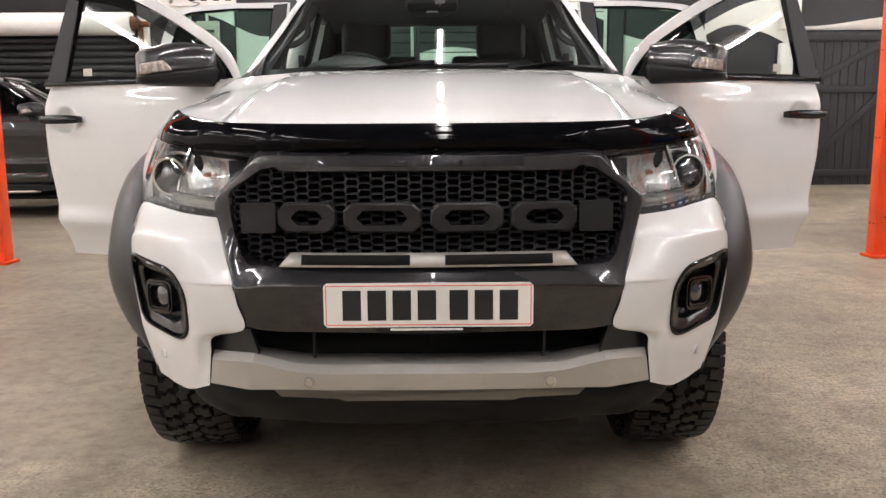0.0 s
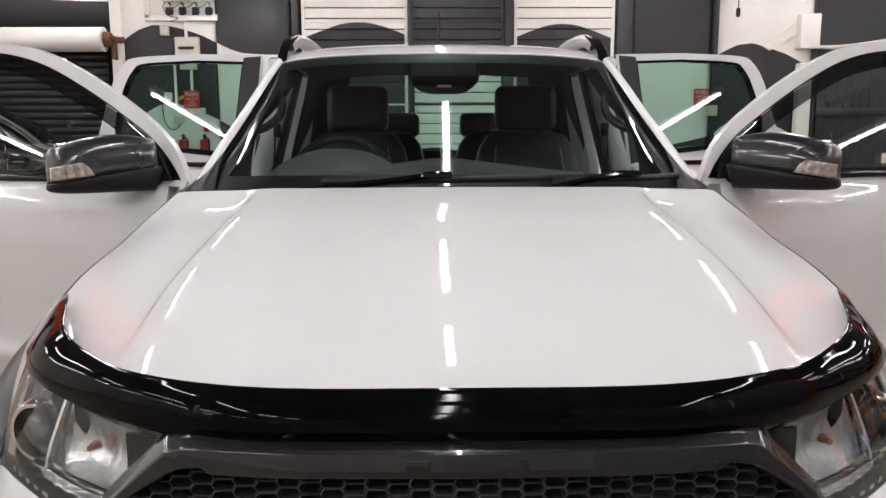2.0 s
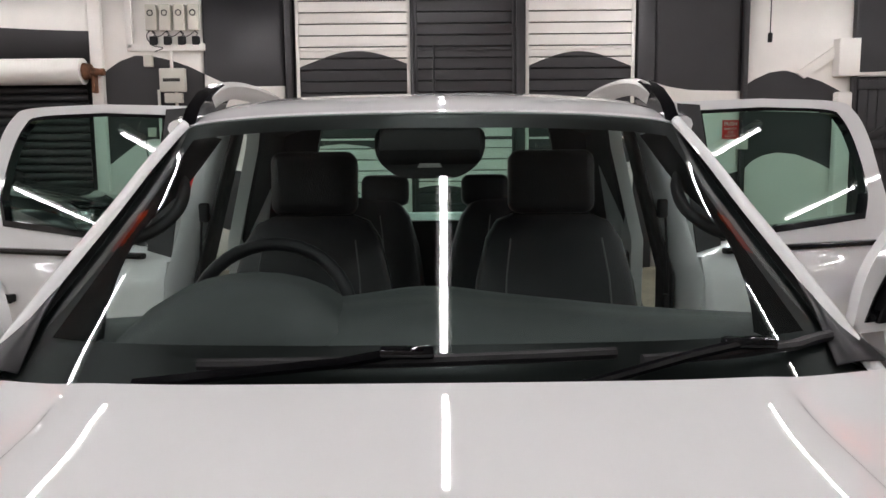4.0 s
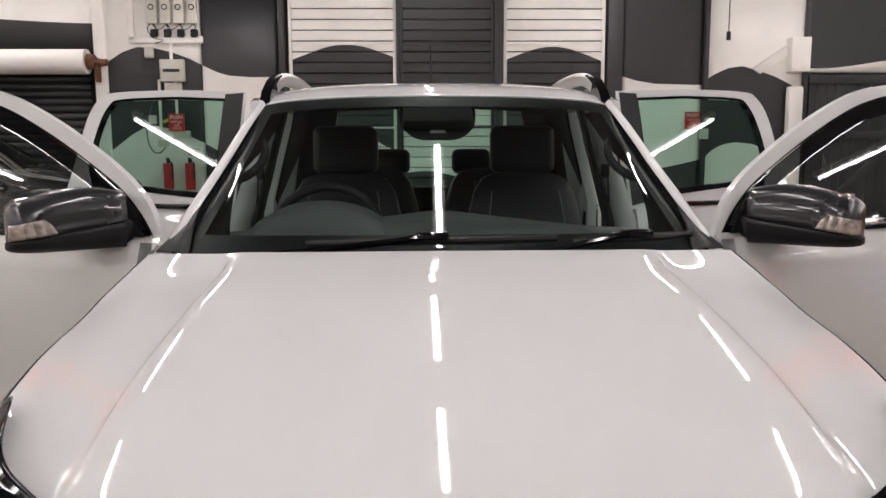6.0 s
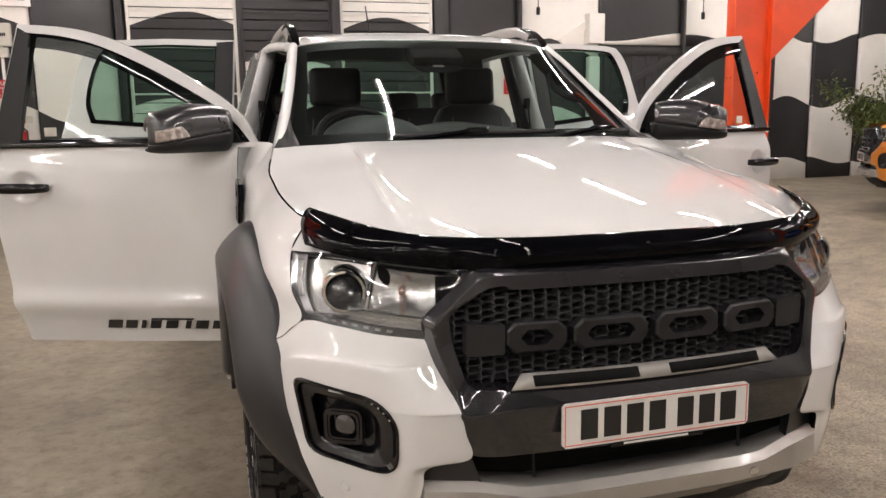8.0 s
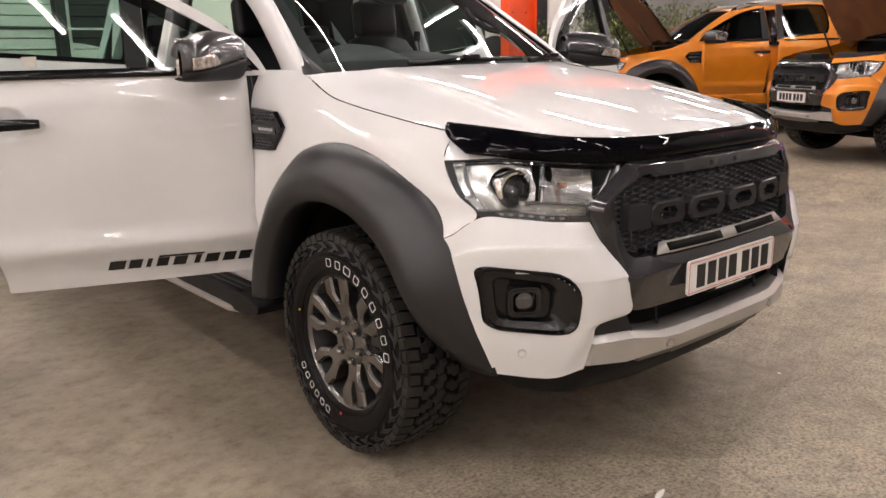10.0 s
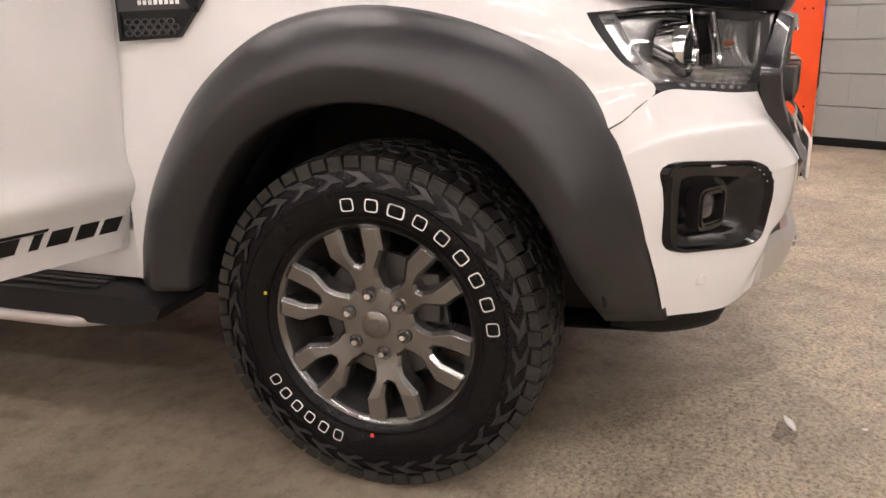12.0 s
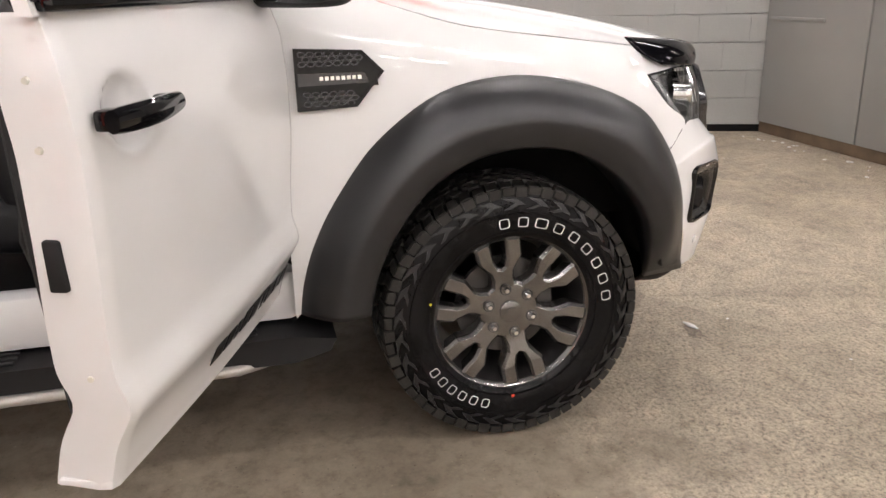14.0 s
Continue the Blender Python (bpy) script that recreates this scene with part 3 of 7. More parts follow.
    area = sum(a[0] * b[1] - b[0] * a[1] for a, b in zip(fork, fork[1:] + fork[:1]))
    inwards = -1 if area > 0 else 1
    levels = [(0.0, 0.050), (0.0, 0.013), (0.0012, 0.009), (0.0085, 0.0006), (0.0098, 0.0)]
    for k in range(6):
        a = radians(11.5 + 60 * k)
        loops = []
        for d, back in levels:
            loops.append([bm.verts.new((proud(r) + back, r * math.sin(a) + t * math.cos(a), r * math.cos(a) - t * math.sin(a))) for t, r in inset(fork, inwards * d)])
        for lo, hi in zip(loops, loops[1:]):
            for i in range(len(fork)):
                j = (i + 1) % len(fork)
                bm.faces.new((lo[i], lo[j], hi[j], hi[i]))
        top = loops[-1]
        for q in ((2, 3, 4, 5, 6), (1, 2, 6, 7), (0, 1, 7, 8)):
            bm.faces.new([top[i] for i in q])
            bm.faces.new([top[(23 - i) % 23] for i in q])
        bm.faces.new((top[0], top[8], top[15]))
        for i in (8, 9, 10):
            bm.faces.new((top[i], top[i + 1], top[22 - i], top[23 - i]))
    bmesh.ops.recalc_face_normals(bm, faces=bm.faces)
    lathe(bm, [(-0.05, 0.094), (-0.084, 0.092), (-0.0905, 0.084), (-0.0935, 0.06), (-0.094, 0.036), (-0.094, 0.0)], 48)
    part("spokes", bm, RIM, hub, angle=9)
    bm = bmesh.new()
    lathe(bm, [(-0.093, 0.0335), (-0.099, 0.0335), (-0.101, 0.031), (-0.1015, 0.0)], 36)
    lathe(bm, [(-0.1015, 0.014), (-0.103, 0.013), (-0.103, 0.0)], 24)
    part("centre_cap", bm, RIM, hub, "plain oval-marked centre cap")
    for k in range(6):
        a = radians(11.5 + 60 * k)
        bm = bmesh.new()
        c = (0, 0.071 * math.sin(a), 0.071 * math.cos(a))
        lathe(bm, [(-0.078, 0.0105), (-0.104, 0.0105), (-0.109, 0.007), (-0.1095, 0.0)], 6, c)
        part("lug_nut", bm, CHROME, hub, angle=25)
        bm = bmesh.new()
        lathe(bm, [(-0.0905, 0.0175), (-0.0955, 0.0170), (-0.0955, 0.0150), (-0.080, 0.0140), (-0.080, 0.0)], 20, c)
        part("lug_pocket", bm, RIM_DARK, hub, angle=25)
    bm = bmesh.new()
    lathe(bm, [(-0.02, 0.07), (-0.035, 0.075), (-0.035, 0.155), (-0.015, 0.155), (-0.015, 0.0)], 48)
    box(bm, (-0.03, -0.11, 0.06), (0.06, 0.07, 0.12), 0.01)
    part("brake_disc", bm, surface("brake_iron", (0.10, 0.095, 0.09), 0.5, metal=0.7), hub)
    return hub


BIGGER = Matrix.Scale(1.023, 4)
CHROME_GREY = surface("vacuum_chrome", (0.68, 0.67, 0.66), 0.23, metal=0.84, vary=0.1, scale=30)
BALL = surface("projector_glass", (0.10, 0.10, 0.105), 0.05, metal=0.7, coat=1.0, vary=0.1)


def headlight(s, parent):
    top = [(0.450, 0.122, 1.082), (0.60, 0.210, 1.094), (0.735, 0.333, 1.109), (0.828, 0.494, 1.096)]
    mid = [(0.508, 0.126, 0.988), (0.635, 0.194, 1.000), (0.758, 0.300, 1.014), (0.839, 0.426, 1.010)]
    low = [(0.556, 0.148, 0.916), (0.66, 0.203, 0.924), (0.748, 0.271, 0.937), (0.8215, 0.346, 0.9415)]
    net = patch([top, mid, low], 36, 20)

    def at(u, v, d):
        """A point of the lamp: u outwards, v downwards, d behind the lens."""
        i, j = u * 36, v * 20
        a, b = min(int(i), 35), min(int(j), 19)
        fa, fb = i - a, j - b
        p = (net[a][b] * (1 - fa) + net[a + 1][b] * fa) * (1 - fb) + (net[a][b + 1] * (1 - fa) + net[a + 1][b + 1] * fa) * fb
        return p + np.array((-0.50, 0.866, 0)) * d

    def area(u0, u1, v0, v1, depth, nu=12, nv=8):
        return [[at(u0 + (u1 - u0) * i / nu, v0 + (v1 - v0) * j / nv, depth(i / nu, j / nv)) for j in range(nv + 1)] for i in range(nu + 1)]

    def put(name, grid, material, label="", angle=30, thick=0.0):
        return part(name, sheet(grid, s), material, body, label, angle=angle, thick=thick)
    body = part("headlight", sheet(area(0, 1, 0, 1, lambda a, b: 0.075, 20, 10), s), LAMP_GREY, parent, "clear-lensed headlight with a round projector")
    bm = facing(sheet(net, s), (s * 0.4, -1, 0))
    lens = part("lens", bm, LENS, body, "clear lamp lens")
    lens.visible_shadow = False
    # smoky moulded rim, broad along the lower edge
    edge = [(i / 36, 0.0) for i in range(37)] + [(1.0, j / 20) for j in range(1, 21)] + [(i / 36, 1.0) for i in range(35, -1, -1)] + [(0.0, j / 20) for j in range(19, 0, -1)]
    rows = []
    for u, v in edge:
        ui, vi = min(max(u, 0.020), 0.955), min(max(v, 0.035), 0.885)
        rows.append([at(u, v, 0.002), at(ui, vi, 0.006), at(ui, vi, 0.070)])
    bm = bmesh.new()
    sheet(rows, s, closed=True, bm=bm)
    part("lens_rim", bm, LENS_RIM, body, "smoky moulded lens rim")
    # bright fluted indicator bowl on the inner side
    flute = lambda a, b: 0.026 + 0.034 * math.sin(math.pi * min(max(a, 0.0), 1)) ** 0.8 * max(0.0, math.sin(math.pi * b)) ** 0.7 + 0.0004 * math.sin(a * 60 + b * 14)
    put("reflector", area(0.025, 0.453, 0.10, 0.66, flute, 110, 14), CHROME_GREY, "bright fluted reflector")
    put("reflector_strip", area(0.05, 0.58, 0.67, 0.90, lambda a, b: 0.022 + 0.006 * abs(math.sin(b * 9.4)) + 0.002 * math.sin(a * 40), 60, 18), CHROME_GREY, "ribbed clear strip")
    b = bmesh.new()
    disc(b, Vector((s * at(0.30, 0.36, 0.034)[0], at(0.30, 0.36, 0.034)[1], at(0.30, 0.36, 0.034)[2])), (s * 0.3, -1, 0), 0.009, 0.02, 16, 0.004)
    part("indicator_bulb", b, AMBER, body)
    # dark well round the projector
    put("projector_well", area(0.455, 0.90, 0.10, 0.88, lambda a, b: 0.058 - 0.030 * a + 0.016 * math.sin(math.pi * b) * math.sin(math.pi * a), 20, 12), CHROME_GREY)
    put("outer_band", area(0.88, 0.985, 0.03, 0.90, lambda a, b: 0.016 - 0.006 * a, 6, 12), LAMP_DARK, "smoky grey outer band", thick=0.003)
    put("brow", area(0.03, 0.93, 0.010, 0.100, lambda a, b: 0.012 + 0.014 * b, 24, 4), LAMP_BLACK, "black upper brow", thick=0.003)
    for k in range(7):
        put("sill_dot", area(0.24 + 0.085 * k, 0.28 + 0.085 * k, 0.905, 0.955, lambda a, b: 0.004 - 0.002 * math.sin(math.pi * a) * math.sin(math.pi * b), 4, 4), LAMP_DARK)
    c = Vector((s * 0.716, 0.322, 1.018))
    aim = Vector((s * 0.25, -1, -0.04)).normalized()
    q = aim.to_track_quat("X", "Z").to_matrix().to_4x4()

    def turned(profile, n=36):
        b = bmesh.new()
        lathe(b, profile, n)
        bmesh.ops.transform(b, matrix=Matrix.Translation(c) @ q, verts=b.verts)
        return b
    part("projector_ring", turned([(-0.03, 0.060), (0.010, 0.058), (0.024, 0.057), (0.030, 0.053), (0.030, 0.047), (0.018, 0.043), (0.006, 0.041)]), CHROME, body, "bright projector ring")
    part("projector_lens", turned([(0.004, 0.042), (0.020, 0.036), (0.030, 0.022), (0.034, 0.0)]), BALL, body, "dark glass projector lens")
    # bright dividers
    b = bmesh.new()
    tube(b, [(s * p[0], p[1], p[2]) for p in (at(0.45, v, 0.012) for v in (0.03, 0.2, 0.4, 0.55, 0.64))], 0.007, 8)
    tube(b, [(s * p[0], p[1], p[2]) for p in (at(0.45 + 0.10 * f, 0.64 + 0.06 * f, 0.012) for f in (0, 0.3, 0.6, 1.0))], 0.006, 8)
    tube(b, [(s * p[0], p[1], p[2]) for p in (at(0.12 + 0.33 * f, 0.655, 0.014) for f in (0, 0.3, 0.6, 1.0))], 0.004, 8)
    tube(b, [(s * p[0], p[1], p[2]) for p in (at(0.46 + 0.44 * f, 0.06, 0.020) for f in (0, 0.3, 0.6, 1.0))], 0.005, 8)
    part("bright_trim", b, CHROME, body)
    put("side_marker", area(0.90, 0.965, 0.10, 0.62, lambda a, b: 0.012, 4, 8), CHROME_GREY, thick=0.003)


def fog_lamp(s, parent):
    def lift(x, z, d):
        return (s * x, corner_y(x, z) - 0.012 + d, z)
    cx, cz = 0.735, 0.692
    bm = bmesh.new()
    edge = FOG_OUT
    levels = [(1.03, 0.014), (1.03, -0.006), (1.005, -0.011), (0.955, -0.011), (0.93, -0.004), (0.90, 0.004), (0.70, 0.016), (0.66, 0.022), (0.62, 0.055), (0.30, 0.062), (0.02, 0.062)]
    rows = []
    for a, b in edge:
        row = []
        for f, d in levels:
            x, z = cx + (a - cx) * f, cz + (b - cz) * f
            base = corner_y(cx + (a - cx) * min(f, 0.97), cz + (b - cz) * min(f, 0.97))
            row.append((x, base + (d + 0.003 if a < 0.66 and f > 0.85 else d), z))
        rows.append(row)
    sheet([r[:6] for r in rows], s, closed=True, bm=bm)
    body = part("fog_lamp", bm, GLOSS_BLACK, parent, "black fog lamp bezel with a glossy lip", angle=22)
    part("recess", sheet([r[5:] for r in rows], s, closed=True), RECESS_BLACK, body, angle=22)
    q = Vector((s * 0.62, -1, -0.02)).to_track_quat("X", "Z").to_matrix().to_4x4()
    m = Matrix.Translation((s * 0.742, corner_y(0.742, 0.690) + 0.030, 0.690)) @ q
    bm = bmesh.new()
    o = rounded([(-0.052, 0.046), (0.050, 0.046), (0.050, -0.046), (-0.052, -0.046)], 0.024)
    i = [(a * 0.70, b * 0.66) for a, b in o]
    ring(bm, o, i, lambda a, b, d: (d - 0.02, a, b), 0.032)
    ring(bm, [(a * 0.86, b * 0.86) for a, b in o], [(a * 0.80, b * 0.78) for a, b in o], lambda a, b, d: (d, a, b), 0.016)
    bmesh.ops.transform(bm, matrix=m, verts=bm.verts)
    part("lamp_frame", bm, LAMP_BLACK, body, angle=25)
    bm = bmesh.new()
    lathe(bm, [(-0.010, 0.030), (0.002, 0.027), (0.006, 0.014), (0.007, 0.0)], 24)
    bmesh.ops.transform(bm, matrix=m, verts=bm.verts)
    part("lamp_glass", bm, BALL, body)


def door(s, parent, hinge, opened, rear=False, paint=WHITE, glass=None, marks=True):
    """A door built round its hinge line; local y runs along it, s tells the side."""
    m = Matrix.Translation((s * hinge[0], hinge[1], 0)) @ Matrix.Rotation(radians(-s * opened), 4, "Z")
    ln = 0.93 if rear else 1.03

    def bulge(z):
        pts = [(0.54, -0.072), (0.58, -0.060), (0.63, -0.044), (0.67, -0.023), (0.70, -0.003), (0.722, 0.008), (0.78, -0.012), (0.88, -0.006), (1.0, 0.006), (1.15, 0.010), (1.27, 0.0), (1.35, -0.028)]
        x = np.array([p[0] for p in pts])
        fine = np.linspace(z - 0.02, z + 0.02, 9)
        return float(np.mean(np.interp(fine, x, [p[1] for p in pts])))

    def reach(z):
        """How far the door runs back at a height."""
        if rear:
            return float(np.interp(z, [0.46, 0.62, 0.80, 1.0, 1.2, 1.35], [0.54, 0.60, 0.74, 0.88, 0.935, 0.925]))
        return float(np.interp(z, [0.48, 0.60, 0.75, 1.0, 1.25, 1.35], [0.945, 0.955, 0.975, 0.998, 1.005, 0.99]))
    hu = ln - 0.27 if not rear else ln - 0.30
    hz = 1.197

    def dent(u, z):
        q = ((u - hu - 0.105) ** 2 + ((z - hz) / 0.95) ** 2) / 0.064 ** 2
        return 0.026 * (1 - q) ** 0.7 if q < 1 else 0.0
    zs = list(np.linspace(0.550, 0.60, 5)) + list(np.linspace(0.61, 1.09, 26)) + list(np.linspace(1.10, 1.29, 26)) + [1.305, 1.32, 1.335, 1.345, 1.352]
    rows = []
    for z in zs:
        w = bulge(z)
        e = reach(z)
        r = [(w - 0.10, 0.03, z), (w - 0.05, 0.012, z), (w - 0.008, 0.004, z), (w, 0.020, z)]
        for i in range(1, 60):
            u = 0.02 + (e - 0.04) * i / 60
            r.append((w + 0.012 * math.sin(math.pi * i / 60) - dent(u, z), u, z))
        r += [(w, e - 0.018, z), (w - 0.008, e - 0.003, z), (w - 0.03, e, z), (w - 0.115, e - 0.012, z), (w - 0.120, e - 0.03, z)]
        rows.append(r)
    skin = part("rear_door" if rear else "front_door", sheet(rows, s), paint, parent,
                "white door standing wide open" if opened else "", m=m, angle=45)
    # underside and inner trim
    bm = bmesh.new()
    for z in (0.557,):
        w = bulge(z)
        box(bm, (s * (w - 0.055), 0.02 + reach(z) / 2, z + 0.004), (0.10, reach(z) - 0.04, 0.012), 0.003)
    part("door_base", bm, paint, skin)
    inner = []
    for z in (0.60, 0.70, 0.85, 1.0, 1.15, 1.25, 1.34):
        e = reach(z)
        dep = -0.13 - 0.035 * math.exp(-((z - 1.0) / 0.12) ** 2)
        inner.append([(dep, 0.06 + (e - 0.12) * i / 8, z) for i in range(9)])
    part("door_trim", sheet(inner, s), SOFT_BLACK, skin, "black moulded inner trim", thick=0.012)
    bm = bmesh.new()
    tube(bm, [(s * -0.17, 0.30, 1.08), (s * -0.20, 0.36, 1.09), (s * -0.20, 0.52, 1.10), (s * -0.17, 0.58, 1.10)], 0.014, 8)
    part("door_pull", bm, SOFT_BLACK, skin)
    # window frame leaning inwards with height
    lean = 0.26

    def at(u, z, d):
        return (s * (-0.028 - (z - 1.35) * lean - d), u, z)
    if rear:
        outer = [(-0.02, 1.345), (-0.02, 1.60), (-0.02, 1.872), (0.35, 1.888), (0.68, 1.882), (0.765, 1.850), (0.820, 1.75), (0.856, 1.55), (0.890, 1.345)]
        inner_o = [(0.070, 1.400), (0.064, 1.60), (0.060, 1.838), (0.34, 1.852), (0.63, 1.846), (0.697, 1.815), (0.742, 1.72), (0.768, 1.56), (0.735, 1.455)]
        outer[-1] = (0.905, 1.345)
        outer = outer[:3] + dense(outer[3:], 6, 20)
        inner_o = inner_o[:3] + dense(inner_o[3:], 6, 20)
    else:
        outer = [(-0.085, 1.345), (-0.022, 1.452), (0.062, 1.530), (0.18, 1.606), (0.36, 1.704), (0.56, 1.790), (0.72, 1.830), (0.93, 1.850), (0.97, 1.60), (1.01, 1.345)]
        inner_o = [(-0.040, 1.372), (0.008, 1.430), (0.090, 1.502), (0.206, 1.572), (0.380, 1.664), (0.572, 1.748), (0.73, 1.790), (0.880, 1.808), (0.900, 1.60), (0.918, 1.372)]
        outer, inner_o = dense(outer, 8, 28), dense(inner_o, 8, 28)
    bm = bmesh.new()
    ring(bm, outer, inner_o, at, 0.024)
    part("window_frame", bm, paint, skin, angle=30)
    cu = sum(p[0] for p in inner_o) / len(inner_o)
    cz = sum(p[1] for p in inner_o) / len(inner_o)
    seal_in = [(cu + (u - cu) * 0.965, cz + (z - cz) * 0.945) for u, z in inner_o]
    seal_out = [(cu + (u - cu) * 1.02, cz + (z - cz) * 1.03) for u, z in inner_o]
    bm = bmesh.new()
    ring(bm, seal_out, seal_in, lambda u, z, d: at(u, z, d - 0.004), 0.034)
    part("window_seal", bm, GLOSS_BLACK, skin, "black rubber and gloss black window surround")
    bm = bmesh.new()
    vs = [bm.verts.new(at(u, z, 0.018)) for u, z in seal_out]
    bm.faces.new(vs)
    facing(bm, (s, 0, 0))
    pane = part("window_pane", bm, glass or (PRIVACY if rear else GLASS), skin, "green privacy glass" if rear else "clear side glass")
    pane.visible_shadow = False
    # black pillar cover and waist seal
    bm = bmesh.new()
    if rear:
        prism(bm, [(-0.018, 1.36), (-0.018, 1.866), (0.072, 1.862), (0.082, 1.38)], lambda u, z, d: at(u, z, -d), 0.006)
    else:
        prism(bm, [(0.890, 1.365), (0.866, 1.80), (0.925, 1.835), (0.965, 1.60), (1.0, 1.365)], lambda u, z, d: at(u, z, -d), 0.006)
    part("pillar_cover", bm, SOFT_BLACK, skin)
    bm = bmesh.new()
    box(bm, (s * -0.018, (0.05 + ln) / 2, 1.362), (0.03, ln - 0.12, 0.022), 0.006)
    part("waist_seal", bm, GLOSS_BLACK, skin)
    # smoked wind deflector along the window's head
    if not rear:
        grid = []
        for u, z in spline([(a, 0, b) for a, b in ((0.100, 1.500), (0.212, 1.566), (0.384, 1.656), (0.574, 1.740), (0.73, 1.781), (0.870, 1.799))], 24)[:, [0, 2]]:
            grid.append([(s * p[0], p[1], p[2]) for p in (at(u, z + 0.006, -0.006), at(u, z - 0.020, -0.016), at(u, z - 0.046, -0.018))])
        part("wind_deflector", facing(sheet(grid, s), (s, 0, 0)), SMOKED, skin, "smoked acrylic wind deflector")
    # handle over a scooped cup
    w = bulge(hz) + 0.010
    bm = bmesh.new()
    grip = []
    for k in range(13):
        f = k / 12
        swell_out = 0.012 * math.sin(math.pi * f)
        hh = 0.020 * (0.80 + 0.20 * math.sin(math.pi * f) ** 0.5) + 0.002 * f
        c = (w + 0.030 + swell_out, hu - 0.008 + 0.226 * f)
        grip.append([(c[0] + 0.012 * math.cos(a), c[1], hz + hh * math.sin(a)) for a in [math.tau * j / 14 for j in range(15)]])
    sheet(grip, s, bm=bm)
    for end in (grip[0], grip[-1]):
        bm.faces.new([bm.verts.new((s * p[0], p[1], p[2])) for p in end[:-1]])
    box(bm, (s * (w + 0.018), hu + 0.012, hz), (0.04, 0.03, 0.030), 0.006)
    box(bm, (s * (w + 0.018), hu + 0.195, hz), (0.04, 0.04, 0.032), 0.006)
    part("handle", bm, GLOSS_BLACK, skin, "gloss black pull handle")
    # latch and rubber plugs in the shut face
    e = reach(1.0)
    part("door_latch", one_box((s * -0.072, e - 0.009, 0.98), (0.030, 0.022, 0.085), 0.005), SOFT_BLACK, skin)
    for z in (0.78, 1.16, 1.26):
        bm = bmesh.new()
        disc(bm, (s * -0.06, reach(z) - 0.004, z), (0, 1, 0), 0.007, 0.010, 14, 0.002)
        part("rubber_plug", bm, CREAM, skin)
    bm = bmesh.new()
    tube(bm, [(s * -0.118, reach(z) - 0.022, z) for z in np.linspace(0.58, 1.34, 12)], 0.008, 6)
    part("door_seal", bm, SOFT_BLACK, skin, "black rubber door seal")
    if rear:
        return skin
    # door mirror folded along the door, on a black foot
    fold = Matrix.Translation((s * -0.030, 0.062, 0)) @ Matrix.Rotation(radians(s * 38), 4, "Z")
    bm = bmesh.new()
    box(bm, (s * -0.020, 0.012, 1.378), (0.150, 0.085, 0.074), 0.022, None, 3)
    box(bm, (s * -0.070, 0.030, 1.400), (0.045, 0.07, 0.110), 0.016, None, 3)
    part("mirror_arm", bm, SOFT_BLACK, skin, "black mirror foot", m=fold)
    bm = bmesh.new()
    prism(bm, [(-0.020, 1.362), (0.150, 1.362), (0.140, 1.520), (0.052, 1.460)], lambda u, z, d: at(u, z, 0.012 - d), 0.022)
    part("mirror_base", bm, SOFT_BLACK, skin)

    def swell(f):
        return max((1 - f ** 9) ** 0.40, 0.10)

    def seam(f):
        return 1.412 - 0.047 * f

    def front(f, a, grow=1.0):
        e, zs = swell(f), seam(f)
        up = (1.500 + 0.016 * math.sin(math.pi * min(1, f * 1.25)) - 0.016 * f * f) - zs
        dy = math.copysign(abs(math.cos(a)) ** 0.7, math.cos(a))
        if a >= 0:
            return (0.315 * f, -0.078 * e * dy * grow, zs + up * math.sin(a) ** 0.75 * (0.62 + 0.38 * e) * grow)
        return (0.315 * f, -0.078 * e * dy * grow, zs + (zs - 1.332) * math.sin(a) * (0.45 + 0.55 * e) * grow)
    steps = [1 - (1 - k / 30) ** 2.2 for k in range(31)]
    part("mirror_cap", sheet([[front(f, radians(150) * k / 16) for k in range(17)] for f in steps], s), MIRROR_GREY, skin, "graphite grey mirror cap", m=fold, thick=0.003, angle=60)
    part("mirror_housing", sheet([[front(f, -radians(130) * k / 12, 0.985) for k in range(13)] for f in steps], s), SOFT_BLACK, skin, "black lower mirror housing", m=fold, thick=0.003, angle=60)
    bm = bmesh.new()
    box(bm, (s * 0.158, 0.035, 1.420), (0.25, 0.016, 0.135), 0.007)
    part("mirror_glass", bm, surface("mirror_silver", (0.85, 0.85, 0.85), 0.03, metal=1.0) if "mirror_silver" not in bpy.data.materials else bpy.data.materials["mirror_silver"], skin, m=fold)
    grid = []
    for i in range(41):
        g = i / 40
        row = []
        for k in range(7):
            f = 0.60 + 0.375 * g + 0.055 * (1 - k / 6) * (1 - g)
            x, y, z = front(f, radians(2), 1.0)
            row.append((x, y - 0.003 - 0.0022 * abs(math.sin(g * 14)) - 0.003 * math.sin(math.pi * k / 6), seam(f) + 0.006 + (0.046 - 0.004 * g) * (1 - k / 6) * (0.55 + 0.45 * min(1, g * 6 + (0.1 if k else 0)))))
        grid.append(row)
    part("mirror_indicator", sheet(grid, s), PALE_LENS, skin, "clear ribbed indicator lens", m=fold, thick=0.004, angle=20)
    if marks:
        # slanting black marks low on the door
        def low(u):
            return 0.604 + 0.014 * u
        strokes = [[(u + 0.010, 0.0), (u + w + 0.010, 0.0), (u + w - 0.004, 0.038), (u - 0.004, 0.038)] for u, w in ((0.036, 0.048), (0.098, 0.048), (0.164, 0.052), (0.236, 0.022), (0.290, 0.050), (0.360, 0.044), (0.424, 0.018), (0.460, 0.048), (0.522, 0.060))]
        strokes.append([(0.225, 0.040), (0.400, 0.040), (0.396, 0.048), (0.221, 0.048)])
